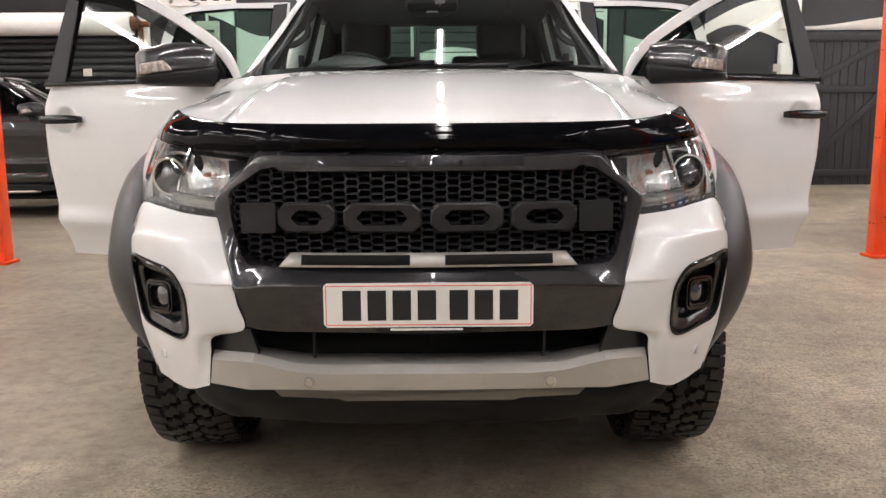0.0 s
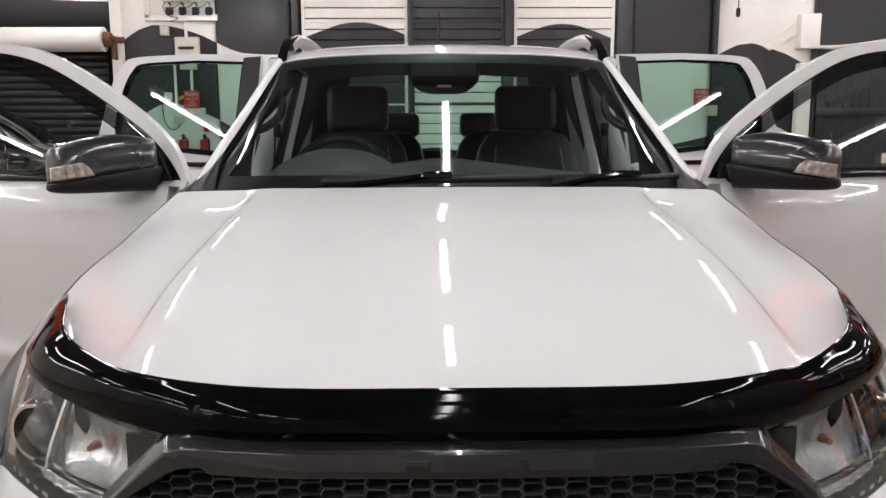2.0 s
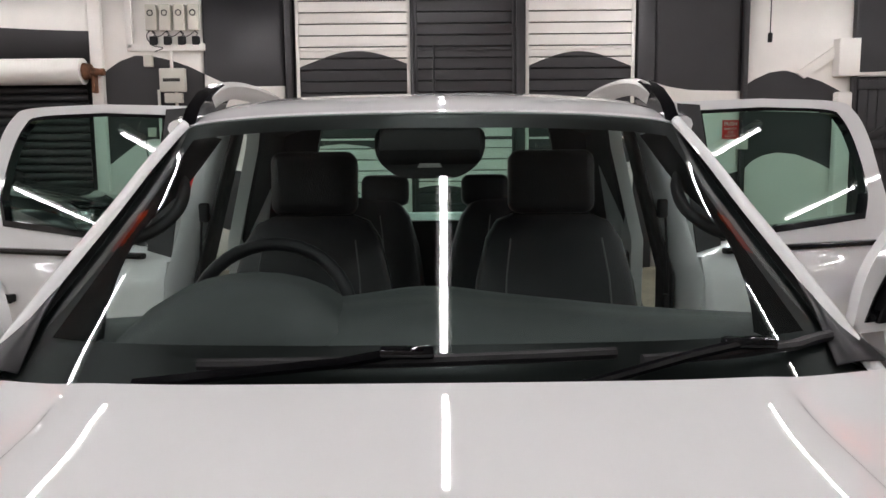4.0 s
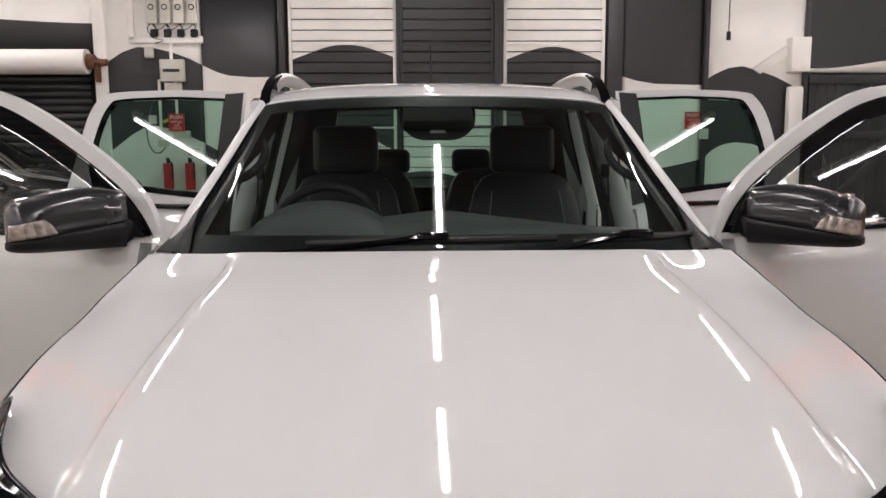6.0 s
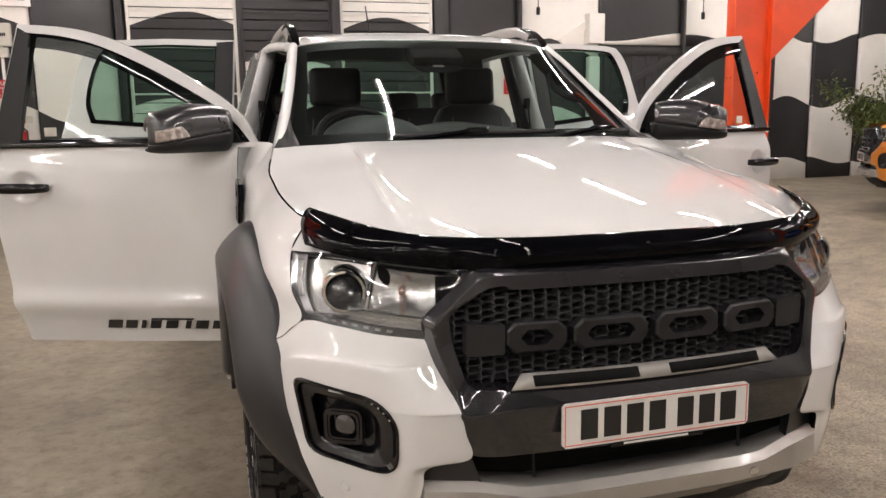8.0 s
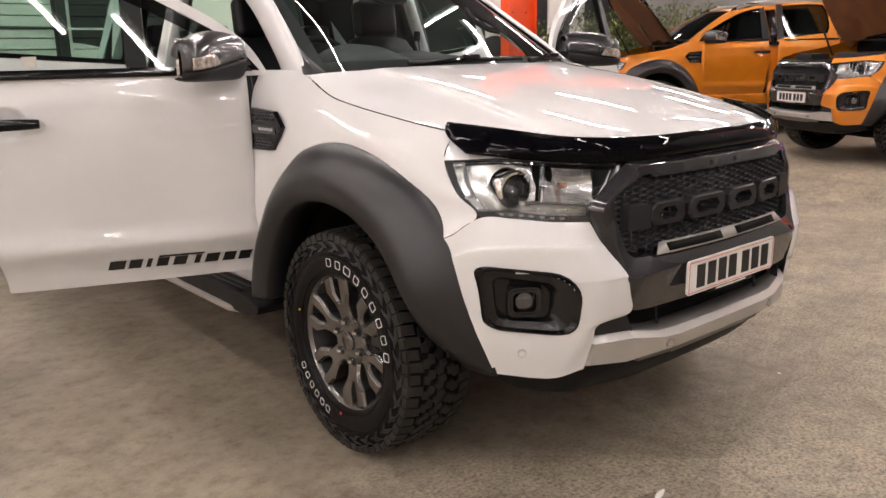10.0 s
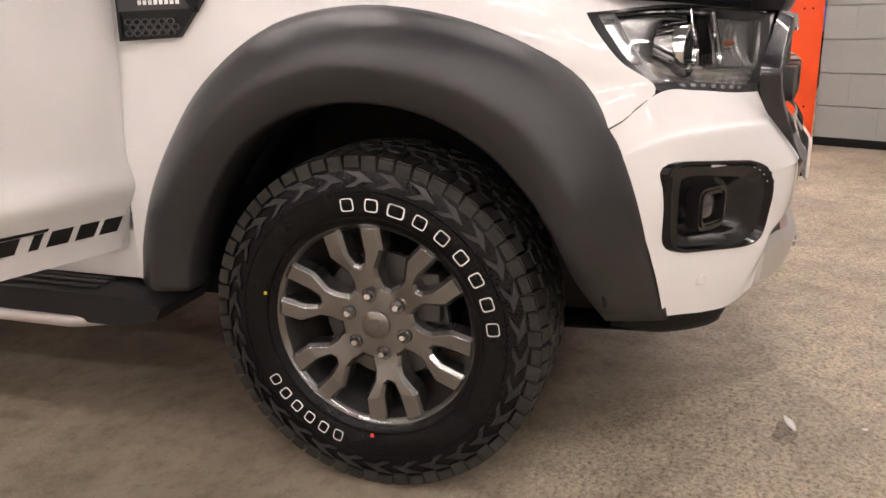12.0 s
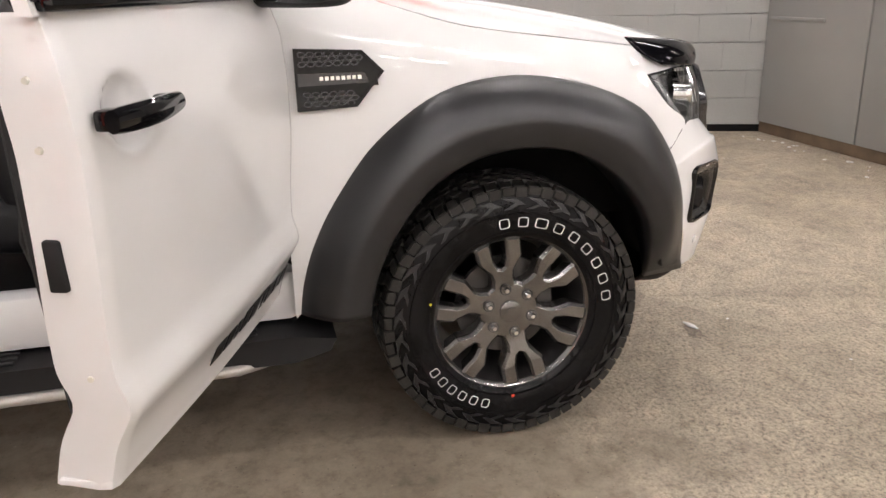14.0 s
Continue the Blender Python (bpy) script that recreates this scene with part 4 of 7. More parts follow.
        for shape in strokes:
            bm = bmesh.new()
            prism(bm, [(u, low(u) + v) for u, v in shape], lambda u, z, d: (s * (bulge(z) + 0.0125 * math.sin(math.pi * u / ln) + 0.0016 + d), u, z), 0.002)
            part("door_mark", bm, INK, skin, "slanting black graphic mark")
        bm = bmesh.new()
        box(bm, (s * -0.05, 0.77, 1.415), (0.003, 0.05, 0.035), 0.001)
        part("window_sticker", bm, CREAM, skin)
    return skin


def seat(parent, x, y, driver=True, rear=False):
    ob = new("rear_seat" if rear else "front_seat")
    ob.parent = parent
    ob.matrix_basis = Matrix.Translation((x, y, 0))
    w = 0.62 if rear else 0.50

    # backrest: a padded shell tapering to the shoulders
    rows = []
    for z, half, dep, lean in ((0.80, 0.25, 0.10, -0.10), (0.95, 0.26, 0.12, -0.06), (1.15, 0.255, 0.12, 0.0), (1.32, 0.235, 0.10, 0.04), (1.44, 0.205, 0.085, 0.07), (1.495, 0.17, 0.07, 0.085), (1.515, 0.12, 0.04, 0.095)):
        half *= w / 0.5
        row = []
        for k in range(25):
            a = math.tau * k / 24
            cx, cy = math.cos(a), math.sin(a)
            row.append((math.copysign(abs(cx) ** 0.45, cx) * half, lean + math.copysign(abs(cy) ** 0.6, cy) * dep - (0.03 * abs(cx) ** 6 if cy < 0 else 0), z))
        rows.append(row)
    part("backrest", sheet(rows), LEATHER, ob, "black leather backrest with pale stitching", angle=60)
    bm = bmesh.new()
    for sx in (-1, 1):
        tube(bm, [(sx * 0.155, -0.135, 0.98), (sx * 0.16, -0.122, 1.15), (sx * 0.15, -0.070, 1.34), (sx * 0.135, -0.028, 1.45)], 0.0028, 6)
    tube(bm, [(-0.155, -0.132, 1.0), (0, -0.142, 0.995), (0.155, -0.132, 1.0)], 0.0028, 6)
    part("stitching", bm, STITCH, ob)
    bm = bmesh.new()
    box(bm, (0, -0.12, 0.72), (w, 0.52, 0.18), 0.06, Matrix.Rotation(radians(6), 4, "X"), 4)
    part("cushion", bm, LEATHER, ob)
    bm = bmesh.new()
    hw, hz, hh = (0.24, 1.545, 0.13) if rear else (0.265, 1.612, 0.195)
    for hx in ((-0.0,) if not rear else (-0.15, 0.15)):
        box(bm, (hx, 0.10, hz), (hw if not rear else 0.2, 0.10, hh), 0.035, Matrix.Rotation(radians(-6), 4, "X"), 4)
    part("headrest", bm, LEATHER, ob, angle=60)
    bm = bmesh.new()
    for hx in ((-0.06, 0.06) if not rear else (-0.2, -0.1, 0.1, 0.2)):
        tube(bm, [(hx, 0.10, 1.49), (hx, 0.10, 1.56)], 0.006, 8)
    part("headrest_posts", bm, CHROME, ob)
    return ob


def pickup(name, label, paint, m, opened=0.0, rear_opened=0.0, bonnet_up=0.0, cabin=True, group=""):
    truck = thing(name, label, "pickup truck", m, group)
    sides = (-1, 1)
    # bonnet, hinged at its rear edge
    hinge = Vector((0, 1.25, 1.30))
    mb = Matrix.Translation(hinge) @ Matrix.Rotation(radians(-bonnet_up), 4, "X")
    net = patch(mirrored(BONNET_NET), 80, 40)
    off = np.array(hinge)
    rows = [[p - off for p in r] for r in net]
    # rolled edges
    rows = [[r[0] - (0, -0.012, 0.03)] + list(r) + [r[-1] - (0, 0, 0.02)] for r in rows]
    bonnet = part("bonnet", sheet(rows), paint, truck, "white sculpted bonnet with a raised centre" if paint is WHITE else "", m=mb, angle=60)
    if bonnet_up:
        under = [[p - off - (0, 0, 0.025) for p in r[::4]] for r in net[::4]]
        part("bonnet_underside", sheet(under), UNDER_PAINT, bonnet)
    # stone deflector along the bonnet's nose
    top = [(0, 0.099, 1.154), (0.30, 0.107, 1.155), (0.50, 0.170, 1.160), (0.61, 0.255, 1.170), (0.69, 0.355, 1.187), (0.767, 0.545, 1.205)]
    mid1 = [(0, 0.078, 1.141), (0.30, 0.087, 1.140), (0.505, 0.152, 1.140), (0.63, 0.240, 1.148), (0.722, 0.345, 1.166), (0.781, 0.540, 1.195)]
    mid2 = [(0, 0.064, 1.116), (0.30, 0.074, 1.115), (0.490, 0.138, 1.114), (0.630, 0.226, 1.122), (0.742, 0.335, 1.138), (0.796, 0.512, 1.164)]
    low = [(0, 0.074, 1.090), (0.30, 0.084, 1.088), (0.455, 0.124, 1.085), (0.61, 0.212, 1.096), (0.735, 0.320, 1.111), (0.798, 0.430, 1.121)]
    dnet = patch(mirrored([top, mid1, mid2, low]), 72, 14)
    part("bonnet_deflector", sheet([[p - off for p in r] for r in dnet]), DEFLECTOR_BLACK, bonnet, "gloss black stone deflector", thick=0.004)
    for x in (-0.60, -0.376, 0.0, 0.378, 0.60):
        j = min(range(73), key=lambda i: abs(dnet[i][7][0] - x))
        p = dnet[j][7] - off
        bm = bmesh.new()
        disc(bm, p + np.array((0, -0.001, 0)), (0.35 * x, -1, 0.3), 0.0085, 0.006, 16, 0.002)
        part("deflector_screw", bm, SOFT_BLACK, bonnet)
    # engine bay and inner nose
    bm = bmesh.new()
    box(bm, (0, 0.74, 0.86), (1.30, 0.98, 0.50), 0.03)
    box(bm, (0, 0.27, 0.80), (0.96, 0.24, 0.50), 0.02)
    part("engine_bay", bm, DARK, truck)
    if bonnet_up:
        bm = bmesh.new()
        box(bm, (-0.45, 0.55, 1.13), (0.3, 0.25, 0.1), 0.02)
        part("battery_box", bm, SOFT_BLACK, truck)
        bm = bmesh.new()
        box(bm, (0.3, 0.75, 1.13), (0.6, 0.5, 0.12), 0.03)
        part("engine_cover", bm, SOFT_BLACK, truck)
        for sx in sides:
            bm = bmesh.new()
            tube(bm, [(sx * 0.70, 1.0, 1.15), (sx * 0.66, 0.72, 1.62)], 0.010, 8)
            part("bonnet_strut", bm, SOFT_BLACK, truck)
    for s in sides:
        part("front_wing", sheet(WING, s), paint, truck, angle=60)
        hole = [(0.742 + (a - 0.742) * 0.95, 0.668 + (b - 0.668) * 0.95) for a, b in FOG_OUT]
        part("bumper_corner", sheet(CORNER, s, hole=lambda p: inside(hole, abs(p.x), p.z)), paint, truck, angle=50)
        # shadow gap between wing and bumper
        bm = bmesh.new()
        tube(bm, [(s * 0.822, 0.348, 0.941), (s * 0.850, 0.384, 0.912), (s * 0.868, 0.411, 0.887), (s * 0.889, 0.439, 0.872)], 0.0014, 6)
        part("panel_gap", bm, DARK, truck)
        nose = [[(0.46, 0.165, 1.132), (0.60, 0.268, 1.138), (0.69, 0.365, 1.150), (0.784, 0.508, 1.168)], [(0.455, 0.137, 1.076), (0.60, 0.226, 1.088), (0.735, 0.347, 1.104), (0.829, 0.499, 1.098)]]
        part("nose_panel", sheet(patch(nose, 16, 4), s), paint, truck)
        headlight(s, truck)
        fog_lamp(s, truck)
        flare(s, truck)
        flare(s, truck, True, 4.16)
        # wheel housing
        bm = bmesh.new()
        arc = []
        for k in range(21):
            a = radians(8 + 164 * k / 20)
            arc.append([(x, 0.945 - 0.52 * math.cos(a), 0.42 + 0.52 * math.sin(a)) for x in (0.88, 0.70, 0.50)])
        sheet(arc, s, bm=bm)
        sheet([[(0.52, 0.3, z), (0.52, 1.65, z)] for z in (0.35, 1.0)], s, bm=bm)
        part("wheel_housing", bm, SOFT_BLACK, truck, thick=0.006)
        bm = bmesh.new()
        tube(bm, [(s * 0.62, 0.98, 0.5), (s * 0.60, 1.0, 0.88)], 0.045, 12)
        tube(bm, [(s * 0.70, 0.945, 0.395), (s * 0.30, 0.95, 0.36)], 0.03, 10)
        tube(bm, [(s * 0.66, 0.80, 0.34), (s * 0.30, 0.75, 0.34)], 0.028, 10)
        part("suspension", bm, DARK, truck)
        # side vent behind the arch
        bm = bmesh.new()
        vent = [(1.555, 1.225), (1.375, 1.215), (1.318, 1.158), (1.395, 1.068), (1.555, 1.062)]

        def on_wing(u, z, d, s=s):
            return (s * (0.905 + 0.006 * (1.23 - z) / 0.15 + d), u, z)
        prism(bm, vent, on_wing, 0.016)
        vent_ob = part("side_vent", bm, GLOSS_BLACK, truck, "gloss graphite wing vent")
        for z0, u0, n in ((1.196, 1.385, 7), (1.092, 1.400, 6)):
            bm = bmesh.new()
            for r in (-1, 0, 1):
                for c in range(n):
                    uc, zc = u0 + 0.023 * c + (0.0115 if r else 0), z0 + 0.0125 * r
                    six = [(uc + 0.0125 * math.cos(k * math.tau / 6), zc + 0.0082 * math.sin(k * math.tau / 6)) for k in range(6)]
                    hole_ = [(uc + (a - uc) * 0.72, zc + (b - zc) * 0.66) for a, b in six]
                    ring(bm, six, hole_, lambda u, z, d: on_wing(u, z, d + 0.013), 0.006)
            part("vent_mesh", bm, MESH_BLACK, vent_ob, "black honeycomb vent mesh", angle=20, kind="stuff")
        bm = bmesh.new()
        ring(bm, vent, [(1.44 + (a - 1.44) * 0.92, 1.145 + (b - 1.145) * 0.90) for a, b in vent], lambda u, z, d: on_wing(u, z, d + 0.014), 0.006)
        prism(bm, [(1.555, 1.17), (1.34, 1.168), (1.335, 1.122), (1.555, 1.118)], lambda u, z, d: on_wing(u, z, d + 0.014), 0.004)
        part("vent_frame", bm, GLOSS_BLACK, vent_ob)
        bm = bmesh.new()
        prism(bm, [(1.548, 1.160), (1.372, 1.158), (1.360, 1.130), (1.548, 1.128)], lambda u, z, d: on_wing(u, z, d + 0.018), 0.003)
        bar = part("vent_bar", bm, MIRROR_GREY, vent_ob, "dark grey vent bar with a row of bright marks")
        bm = bmesh.new()
        for k in range(8):
            prism(bm, [(1.492 - 0.0145 * k, 1.151), (1.482 - 0.0145 * k, 1.151), (1.482 - 0.0145 * k, 1.141), (1.492 - 0.0145 * k, 1.141)], lambda u, z, d: on_wing(u, z, d + 0.0205), 0.0016)
        part("vent_marks", bm, CHROME, bar, kind="stuff")
        # wheels
        turn = Matrix.Rotation(math.pi, 4, "Z") if s > 0 else Matrix()
        build_wheel(truck, Matrix.Translation((s * 0.812, 0.956, 0.411)) @ turn @ BIGGER, marks=paint is WHITE)
        build_wheel(truck, Matrix.Translation((s * 0.812, 4.16, 0.411)) @ turn @ BIGGER @ Matrix.Rotation(radians(20), 4, "X"), marks=paint is WHITE)
        # doors
        door(s, truck, (0.915, 1.575), opened, False, paint, None if cabin else DARKGLASS, marks=cabin)
        door(s, truck, (0.915, 2.70), rear_opened, True, paint, None if cabin else DARKGLASS)
        # sill, side step and its bright edge
        bm = bmesh.new()
        box(bm, (s * 0.835, 2.62, 0.53), (0.10, 2.06, 0.16), 0.03)
        part("sill", bm, paint, truck)
        bm = bmesh.new()
        prism(bm, [(1.50, 0.425), (1.62, 0.445), (3.60, 0.445), (3.68, 0.42), (3.60, 0.375), (1.62, 0.365), (1.52, 0.39)], lambda u, z, d: (s * (0.78 + d), u, z), 0.205)
        step = part("side_step", bm, SOFT_BLACK, truck, "black side step with a bright lower edge")
        bm = bmesh.new()
        for i in range(4):
            for u0 in (1.72, 2.35, 2.98):
                box(bm, (s * (0.84 + 0.034 * i), u0 + 0.26, 0.449), (0.014, 0.52, 0.008), 0.003)
        part("step_treads", bm, MATT_BLACK, step)
        bm = bmesh.new()
        tube(bm, [(s * 0.955, 1.70, 0.368), (s * 0.983, 1.78, 0.364), (s * 0.988, 2.6, 0.362), (s * 0.983, 3.5, 0.364), (s * 0.955, 3.58, 0.368)], 0.017, 10)
        part("step_edge", bm, SILVER, step)
        # pillars
        a_row = []
        for f, (x, y, z, wd) in zip(range(5), ((0.782, 1.345, 1.300, 0.024), (0.726, 1.55, 1.452, 0.021), (0.684, 1.73, 1.570, 0.019), (0.650, 1.90, 1.680, 0.018), (0.622, 2.07, 1.772, 0.022))):
            a_row.append([(x - 0.020, y - 0.006, z + 0.004), (x - 0.014, y - 0.006, z + 0.014), (x, y, z + 0.020), (x + wd * 0.6, y + 0.02, z + 0.010), (x + wd, y + 0.07, z - 0.015), (x + wd * 0.6, y + 0.10, z - 0.06), (x - 0.03, y + 0.07, z - 0.06)])
        part("a_pillar", sheet(patch(a_row, 18, 16), s), paint, truck, angle=60)
        # glossy corner piece between pillar and screen
        part("screen_corner", facing(sheet([[(0.785, 1.375, 1.348), (0.735, 1.365, 1.350), (0.690, 1.352, 1.345)], [(0.737, 1.48, 1.412), (0.722, 1.475, 1.414), (0.705, 1.47, 1.412)], [(0.710, 1.575, 1.474), (0.708, 1.572, 1.474), (0.706, 1.57, 1.473)]], s), (0, -1, 1)), MATT_BLACK, truck, thick=0.004)
        bm = bmesh.new()
        sheet([[(0.79, 2.62, 0.55), (0.86, 2.60, 0.55), (0.86, 2.72, 0.55), (0.79, 2.74, 0.55)],
               [(0.79, 2.62, 1.30), (0.865, 2.60, 1.30), (0.865, 2.71, 1.30), (0.79, 2.74, 1.30)],
               [(0.65, 2.66, 1.79), (0.71, 2.64, 1.80), (0.71, 2.71, 1.80), (0.65, 2.74, 1.79)]], s, bm=bm)
        part("b_pillar", bm, paint, truck, thick=0.01)
        if not cabin:
            bm = bmesh.new()
            sheet([[(0.895, 2.55, 1.285), (0.895, 2.80, 1.285)], [(0.835, 2.585, 1.52), (0.835, 2.79, 1.52)], [(0.735, 2.62, 1.79), (0.735, 2.77, 1.79)]], s, bm=bm)
            part("pillar_cover", bm, GLOSS_BLACK, truck, "black cover over the door pillar", thick=0.008)
        bm = bmesh.new()
        sheet([[(0.765, 2.58, 0.62), (0.765, 2.78, 0.62)], [(0.765, 2.59, 1.30), (0.765, 2.77, 1.30)], [(0.635, 2.64, 1.78), (0.635, 2.76, 1.78)]], s, bm=bm)
        part("pillar_trim", bm, SOFT_BLACK, truck, thick=0.012)
        bm = bmesh.new()
        tube(bm, [(s * 0.745, 2.60, 1.50), (s * 0.755, 2.585, 1.30), (s * 0.76, 2.58, 0.75)], 0.004, 6)
        box(bm, (s * 0.735, 2.60, 1.52), (0.03, 0.03, 0.06), 0.006)
        box(bm, (s * 0.748, 2.583, 1.22), (0.02, 0.02, 0.05), 0.004)
        part("seat_belt", bm, SOFT_BLACK, truck)
        bm = bmesh.new()
        prism(bm, [(3.38, 1.33), (3.34, 1.50), (3.25, 1.72), (3.16, 1.83), (3.60, 1.84), (3.64, 1.33), (3.64, 0.62), (3.24, 0.60), (3.40, 0.9)], lambda u, z, d: (s * (0.875 - max(0, z - 1.35) * 0.33 - d), u, z), 0.05)
        part("rear_quarter", bm, paint, truck)
        bm = bmesh.new()
        prism(bm, [(3.40, 1.33), (3.33, 1.50), (3.24, 1.72), (3.15, 1.82), (3.59, 1.82), (3.59, 0.62), (3.26, 0.62), (3.42, 0.9)], lambda u, z, d: (s * (0.822 - max(0, z - 1.35) * 0.33 - d), u, z), 0.012)
        part("quarter_trim", bm, SOFT_BLACK, truck, "black inner trim")
        # cant rail
        bm = bmesh.new()
        tube(bm, [(s * 0.640, 2.08, 1.770), (s * 0.668, 2.22, 1.786), (s * 0.684, 2.4, 1.798), (s * 0.690, 2.9, 1.812), (s * 0.685, 3.60, 1.80)], 0.022, 10)
        part("cant_rail", bm, paint, truck)
        # roof rail: black feet, silver arched bar
        bm = bmesh.new()
        bar = [(s * 0.618, 2.16, 1.822), (s * 0.612, 2.26, 1.862), (s * 0.606, 2.40, 1.893), (s * 0.600, 2.65, 1.908), (s * 0.600, 3.05, 1.905), (s * 0.602, 3.30, 1.880), (s * 0.605, 3.42, 1.850)]
        rows = []
        for p in spline(bar, 30):
            x, y, z = p
            rows.append([(x * s - 0.018, y, z - 0.030), (x * s - 0.020, y, z + 0.004), (x * s - 0.008, y, z + 0.016), (x * s + 0.012, y, z + 0.010), (x * s + 0.020, y, z - 0.030)])
        sheet(rows, s, bm=bm)
        rail = part("roof_rail", bm, SILVER, truck, "satin silver arched roof rail with black feet", thick=0.004)
        bm = bmesh.new()
        prism(bm, [(2.06, 1.775), (2.12, 1.826), (2.22, 1.872), (2.34, 1.902), (2.50, 1.890), (2.40, 1.86), (2.30, 1.80)], lambda u, z, d: (s * (0.626 - d * 1.0), u, z), 0.036)
        part("rail_foot", bm, GLOSS_BLACK, rail)
        bm = bmesh.new()
        box(bm, (s * 0.605, 3.42, 1.855), (0.045, 0.14, 0.06), 0.02)
        part("rail_foot", bm, GLOSS_BLACK, rail)
        # grab handle on the pillar
        bm = bmesh.new()
        tube(bm, [(s * p[0], p[1], p[2]) for p in spline([(0.665, 1.80, 1.520), (0.630, 1.85, 1.535), (0.597, 1.90, 1.568), (0.590, 1.95, 1.605), (0.602, 1.99, 1.640), (0.630, 2.01, 1.662)], 18)], 0.015, 10)
        part("grab_handle", bm, SOFT_BLACK, truck)
        bm = bmesh.new()
        strip = [[(0.756, 1.39, 1.330), (0.68, 1.47, 1.36), (0.620, 1.52, 1.34)],
                 [(0.730, 1.52, 1.425), (0.68, 1.58, 1.435), (0.634, 1.61, 1.425)],
                 [(0.690, 1.715, 1.552), (0.66, 1.77, 1.55), (0.648, 1.81, 1.535)],
                 [(0.655, 1.885, 1.660), (0.62, 1.94, 1.65), (0.600, 1.99, 1.628)],
                 [(0.620, 2.055, 1.760), (0.58, 2.11, 1.755), (0.556, 2.17, 1.745)]]
        sheet(patch(strip, 8, 20), s, bm=bm)
        part("pillar_lining", bm, DARK, truck, thick=0.006)
        # load bed side
        bm = bmesh.new()
        o = [(3.66, 1.34), (3.66, 0.60), (3.60, 0.50)]
        o += [(4.16 - 0.52 * math.cos(radians(a)), 0.45 + 0.56 * math.sin(radians(a))) for a in range(5, 176, 10)]
        o += [(4.75, 0.50), (5.28, 0.60), (5.30, 1.34)]
        prism(bm, o, lambda u, z, d: (s * (0.905 - 0.03 * abs(z - 1.0) - d), u, z), 0.09)
        part("bed_side", bm, paint, truck, angle=30)
        bm = bmesh.new()
        box(bm, (s * 0.875, 4.48, 1.35), (0.10, 1.62, 0.03), 0.01)
        part("bed_rail", bm, SOFT_BLACK, truck)
        bm = bmesh.new()
        box(bm, (s * 0.85, 5.33, 1.10), (0.14, 0.06, 0.36), 0.02)
        part("tail_light", bm, RED, truck)
    # roof
    roof_net = [
        [(0, 2.000, 1.803), (0.30, 2.010, 1.800), (0.50, 2.035, 1.790), (0.60, 2.062, 1.778), (0.66, 2.09, 1.760)],
        [(0, 2.20, 1.850), (0.30, 2.21, 1.846), (0.50, 2.22, 1.834), (0.60, 2.23, 1.818), (0.68, 2.24, 1.790)],
        [(0, 2.55, 1.886), (0.30, 2.55, 1.882), (0.50, 2.55, 1.868), (0.60, 2.55, 1.850), (0.69, 2.55, 1.812)],
        [(0, 3.05, 1.893), (0.30, 3.05, 1.889), (0.50, 3.05, 1.874), (0.60, 3.05, 1.856), (0.69, 3.05, 1.818)],
        [(0, 3.62, 1.850), (0.30, 3.62, 1.846), (0.50, 3.62, 1.834), (0.60, 3.61, 1.820), (0.68, 3.60, 1.790)],
    ]
    part("roof", sheet(patch(mirrored(roof_net), 40, 28)), paint, truck, "white roof" if paint is WHITE else "", thick=0.006, angle=60)
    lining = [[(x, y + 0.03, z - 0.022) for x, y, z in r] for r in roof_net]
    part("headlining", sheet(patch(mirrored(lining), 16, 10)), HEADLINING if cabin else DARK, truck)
    bm = bmesh.new()
    tube(bm, [(0, 3.30, 1.885), (0, 3.34, 1.93), (0, 3.47, 2.15)], 0.0075, 8, r2=0.0035)
    disc(bm, (0, 3.30, 1.888), (0, 0, 1), 0.025, 0.025, 16, 0.01)
    part("antenna", bm, SOFT_BLACK, truck)
    # cab back with its window
    bm = bmesh.new()
    ring(bm, [(-0.84, 0.60), (0.84, 0.60), (0.84, 1.36), (0.68, 1.80), (0.3, 1.852), (-0.3, 1.852), (-0.68, 1.80), (-0.84, 1.36)],
         [(-0.58, 1.40), (0.58, 1.40), (0.585, 1.42), (0.50, 1.812), (0.2, 1.828), (-0.2, 1.828), (-0.50, 1.812), (-0.585, 1.42)], lambda a, b, d: (a, 3.60 + d, b), 0.05)
    part("cab_back", bm, SOFT_BLACK, truck)
    bm = bmesh.new()
    bm.faces.new([bm.verts.new((a, 3.625, b)) for a, b in ((-0.59, 1.39), (0.59, 1.39), (0.50, 1.835), (-0.50, 1.835))])
    facing(bm, (0, -1, 0))
    g = part("rear_window", bm, REARGLASS if cabin else DARKGLASS, truck, "green tinted rear window")
    g.visible_shadow = False
    bm = bmesh.new()
    box(bm, (0, 4.48, 0.72), (1.62, 1.62, 0.05), 0.01)
    box(bm, (0, 3.70, 1.0), (1.7, 0.05, 0.6), 0.01)
    part("bed_floor", bm, SOFT_BLACK, truck)
    bm = bmesh.new()
    box(bm, (0, 5.32, 1.0), (1.64, 0.07, 0.62), 0.02)
    part("tailgate", bm, paint, truck)
    bm = bmesh.new()
    box(bm, (0, 5.40, 0.60), (1.75, 0.16, 0.18), 0.04)
    part("rear_bumper", bm, SOFT_BLACK, truck)
    bm = bmesh.new()
    box(bm, (0, 3.35, 0.50), (1.56, 3.7, 0.12), 0.03)
    box(bm, (0, 2.75, 0.38), (1.05, 4.3, 0.22), 0.05)
    box(bm, (0, 0.95, 0.34), (1.1, 0.5, 0.16), 0.04)
    part("chassis", bm, DARK, truck)
    bm = bmesh.new()
    box(bm, (0, 1.50, 0.95), (1.66, 0.16, 0.72), 0.02)
